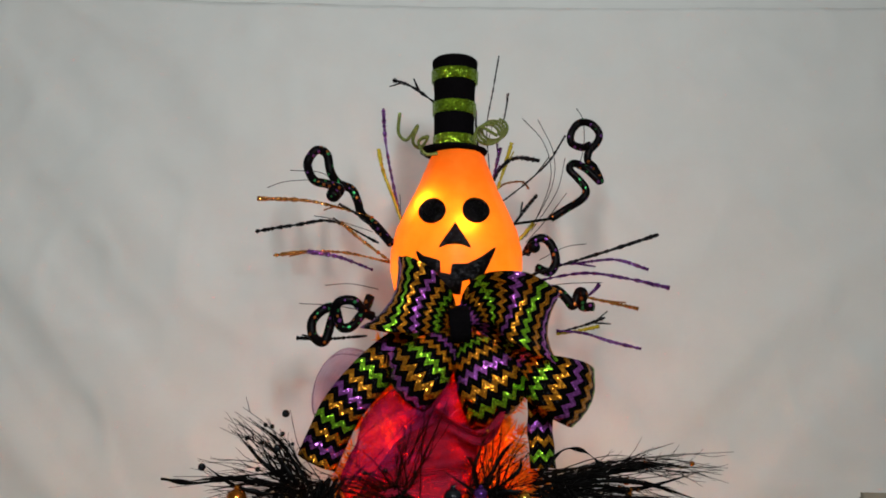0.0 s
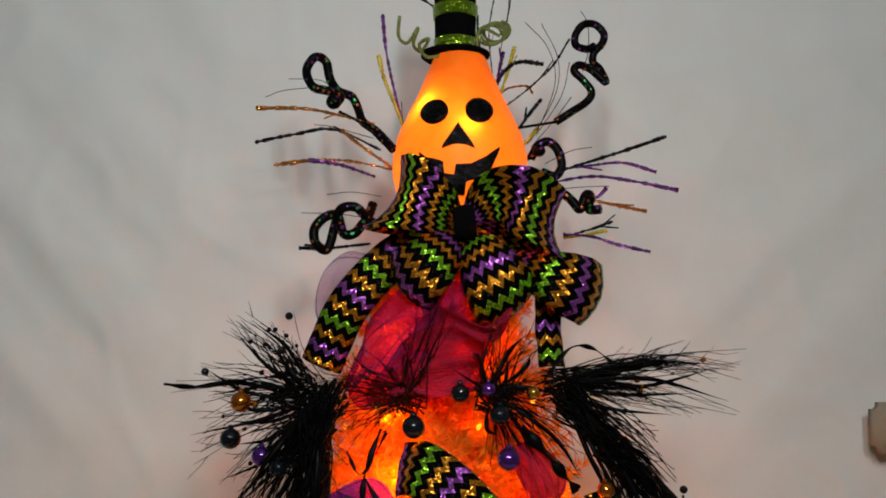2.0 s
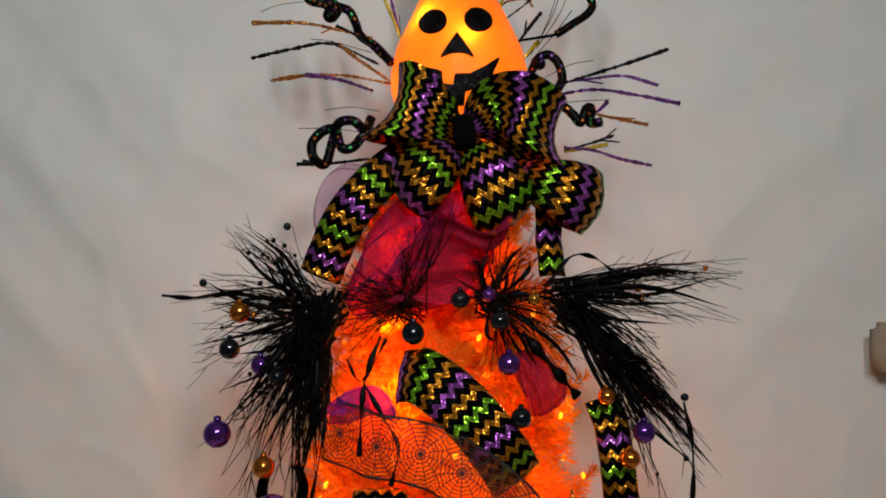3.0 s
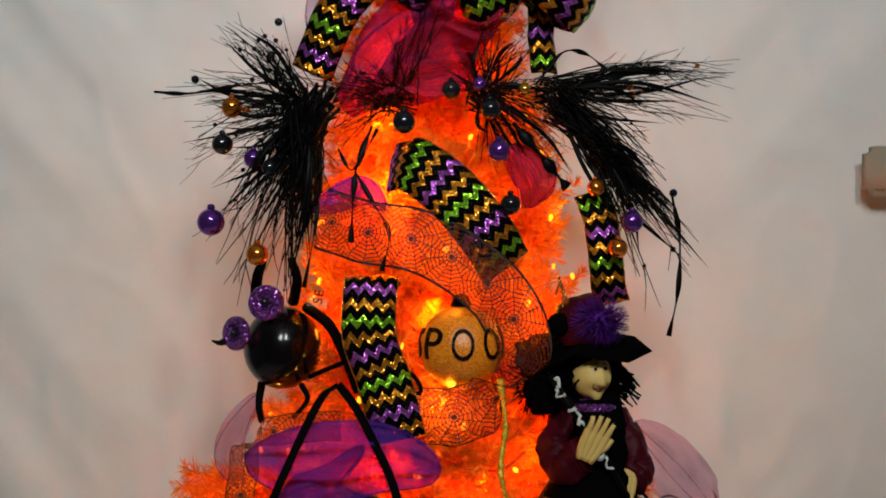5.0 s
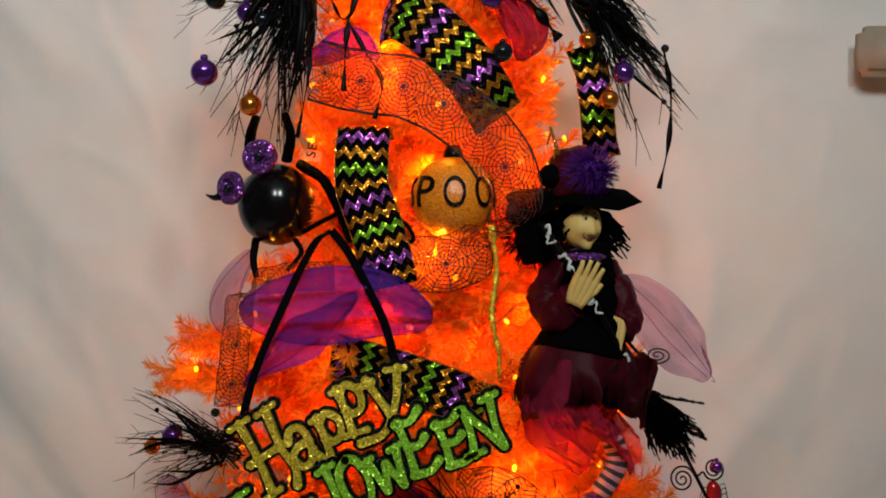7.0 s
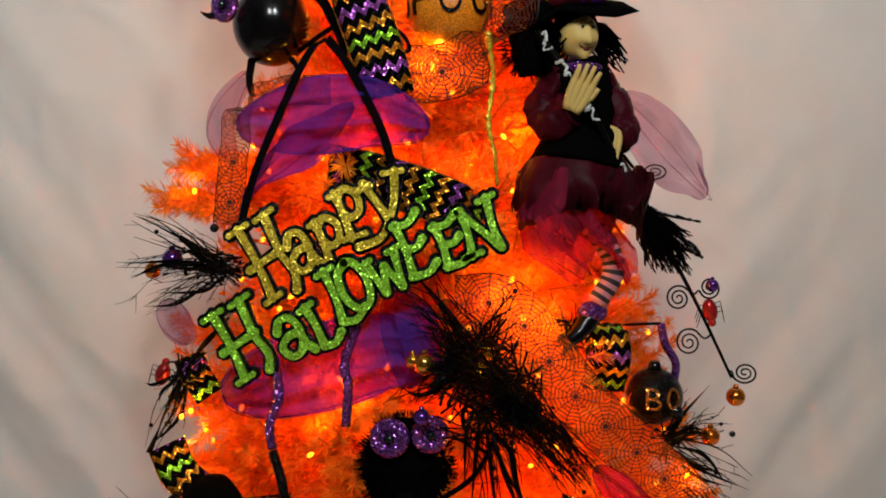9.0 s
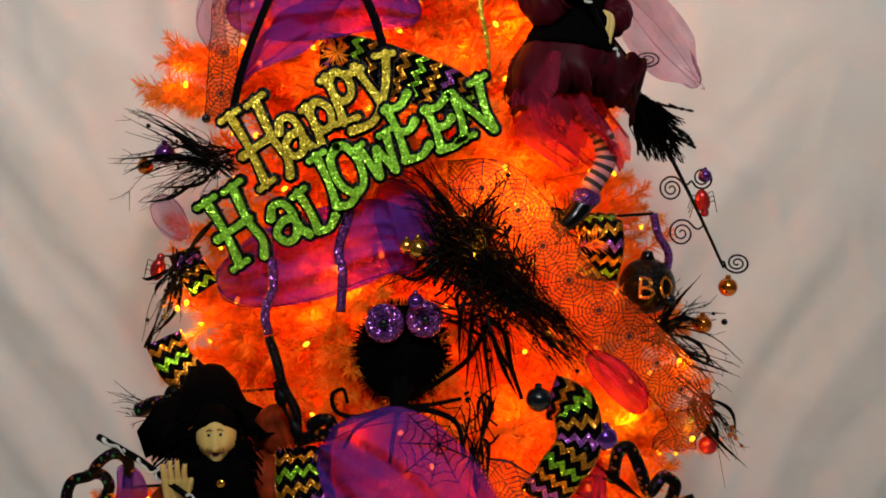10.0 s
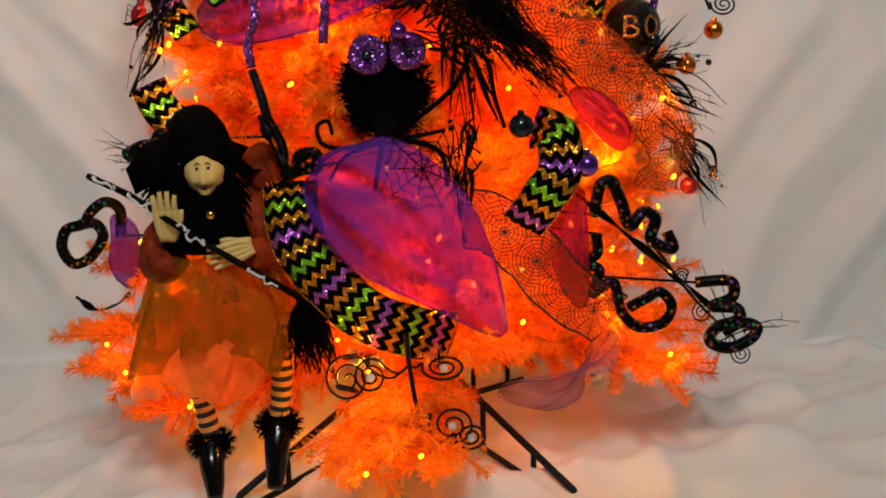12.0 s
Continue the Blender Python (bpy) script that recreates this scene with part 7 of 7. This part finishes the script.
def broom(stick, end, label, seed):
    ob = thing("broom", stick[0], label, "broom", "brooms")
    part("stick", tube(bmesh.new(), spline(stick, 26), 0.0046, 0.0046, 8, wob=0.12), BLACK_MATT, ob, "black stick")
    line = spline(stick, 26)
    wr = random.Random(seed + 20)
    for c in (1, 6, 12, 20):
        bm = bmesh.new()
        p = line[c]
        way = [p]
        for k in range(9):
            p = line[c].lerp(line[c + 3], k / 8) + Vector((wr.uniform(-1, 1), 0, wr.uniform(-1, 1))) * 0.0060 + Vector((0, -0.0055, 0))
            way.append(p)
        tube(bm, spline(way, 44), 0.0019, 0.0015, 5, wob=0.45)
        part("lace_wrap", bm, STICK, ob, "frayed white lace wrapping")
    rng = random.Random(seed)
    bm = bmesh.new()
    b, e = line[-1], Vector(end)
    for k in range(260):
        q = e + Vector((rng.uniform(-1, 1), rng.uniform(-1, 1), rng.uniform(-1, 1))) * 0.030
        tube(bm, spline([b + Vector((rng.uniform(-.007, .007), rng.uniform(-.007, .007), 0)), b.lerp(q, 0.5) + Vector((rng.uniform(-.012, .012), rng.uniform(-.01, .01), 0)), q], 5), 0.0013, 0.0009, 3)
    tagged(part("bristles", bm, VELVET, ob, "black fringe bristles"), kind="stuff")


broom([(0.141, 1.330, 1.200), (0.167, 1.315, 1.160), (0.203, 1.310, 1.107), (0.244, 1.340, 1.037), (0.291, 1.390, 0.972)], (0.328, 1.400, 0.908), "small black broom with a frayed white wrap, held by a doll", 3)
broom([(-0.434, 1.290, 0.535), (-0.365, 1.250, 0.514), (-0.287, 1.205, 0.477), (-0.217, 1.195, 0.434), (-0.147, 1.210, 0.382)], (-0.134, 1.200, 0.317), "small black broom with a frayed white wrap, held by a doll", 4)


# ---- at the sheet's edge ----
BEIGE = plain("beige_card", (0.34, 0.30, 0.235), 0.85, vary=0.18, scale=25.0, spec=0.1)
bm = box(bmesh.new(), 0.742, 0.89, 1.80, 1.845, 1.458, 1.545)
bmesh.ops.bevel(bm, geom=list(bm.edges), offset=0.012, segments=3, affect="EDGES")
tagged(part("beige_box", bm, BEIGE, None, origin=(0.79, 1.815, 1.50)), "plain beige box fixed at the edge of the sheet", "box")
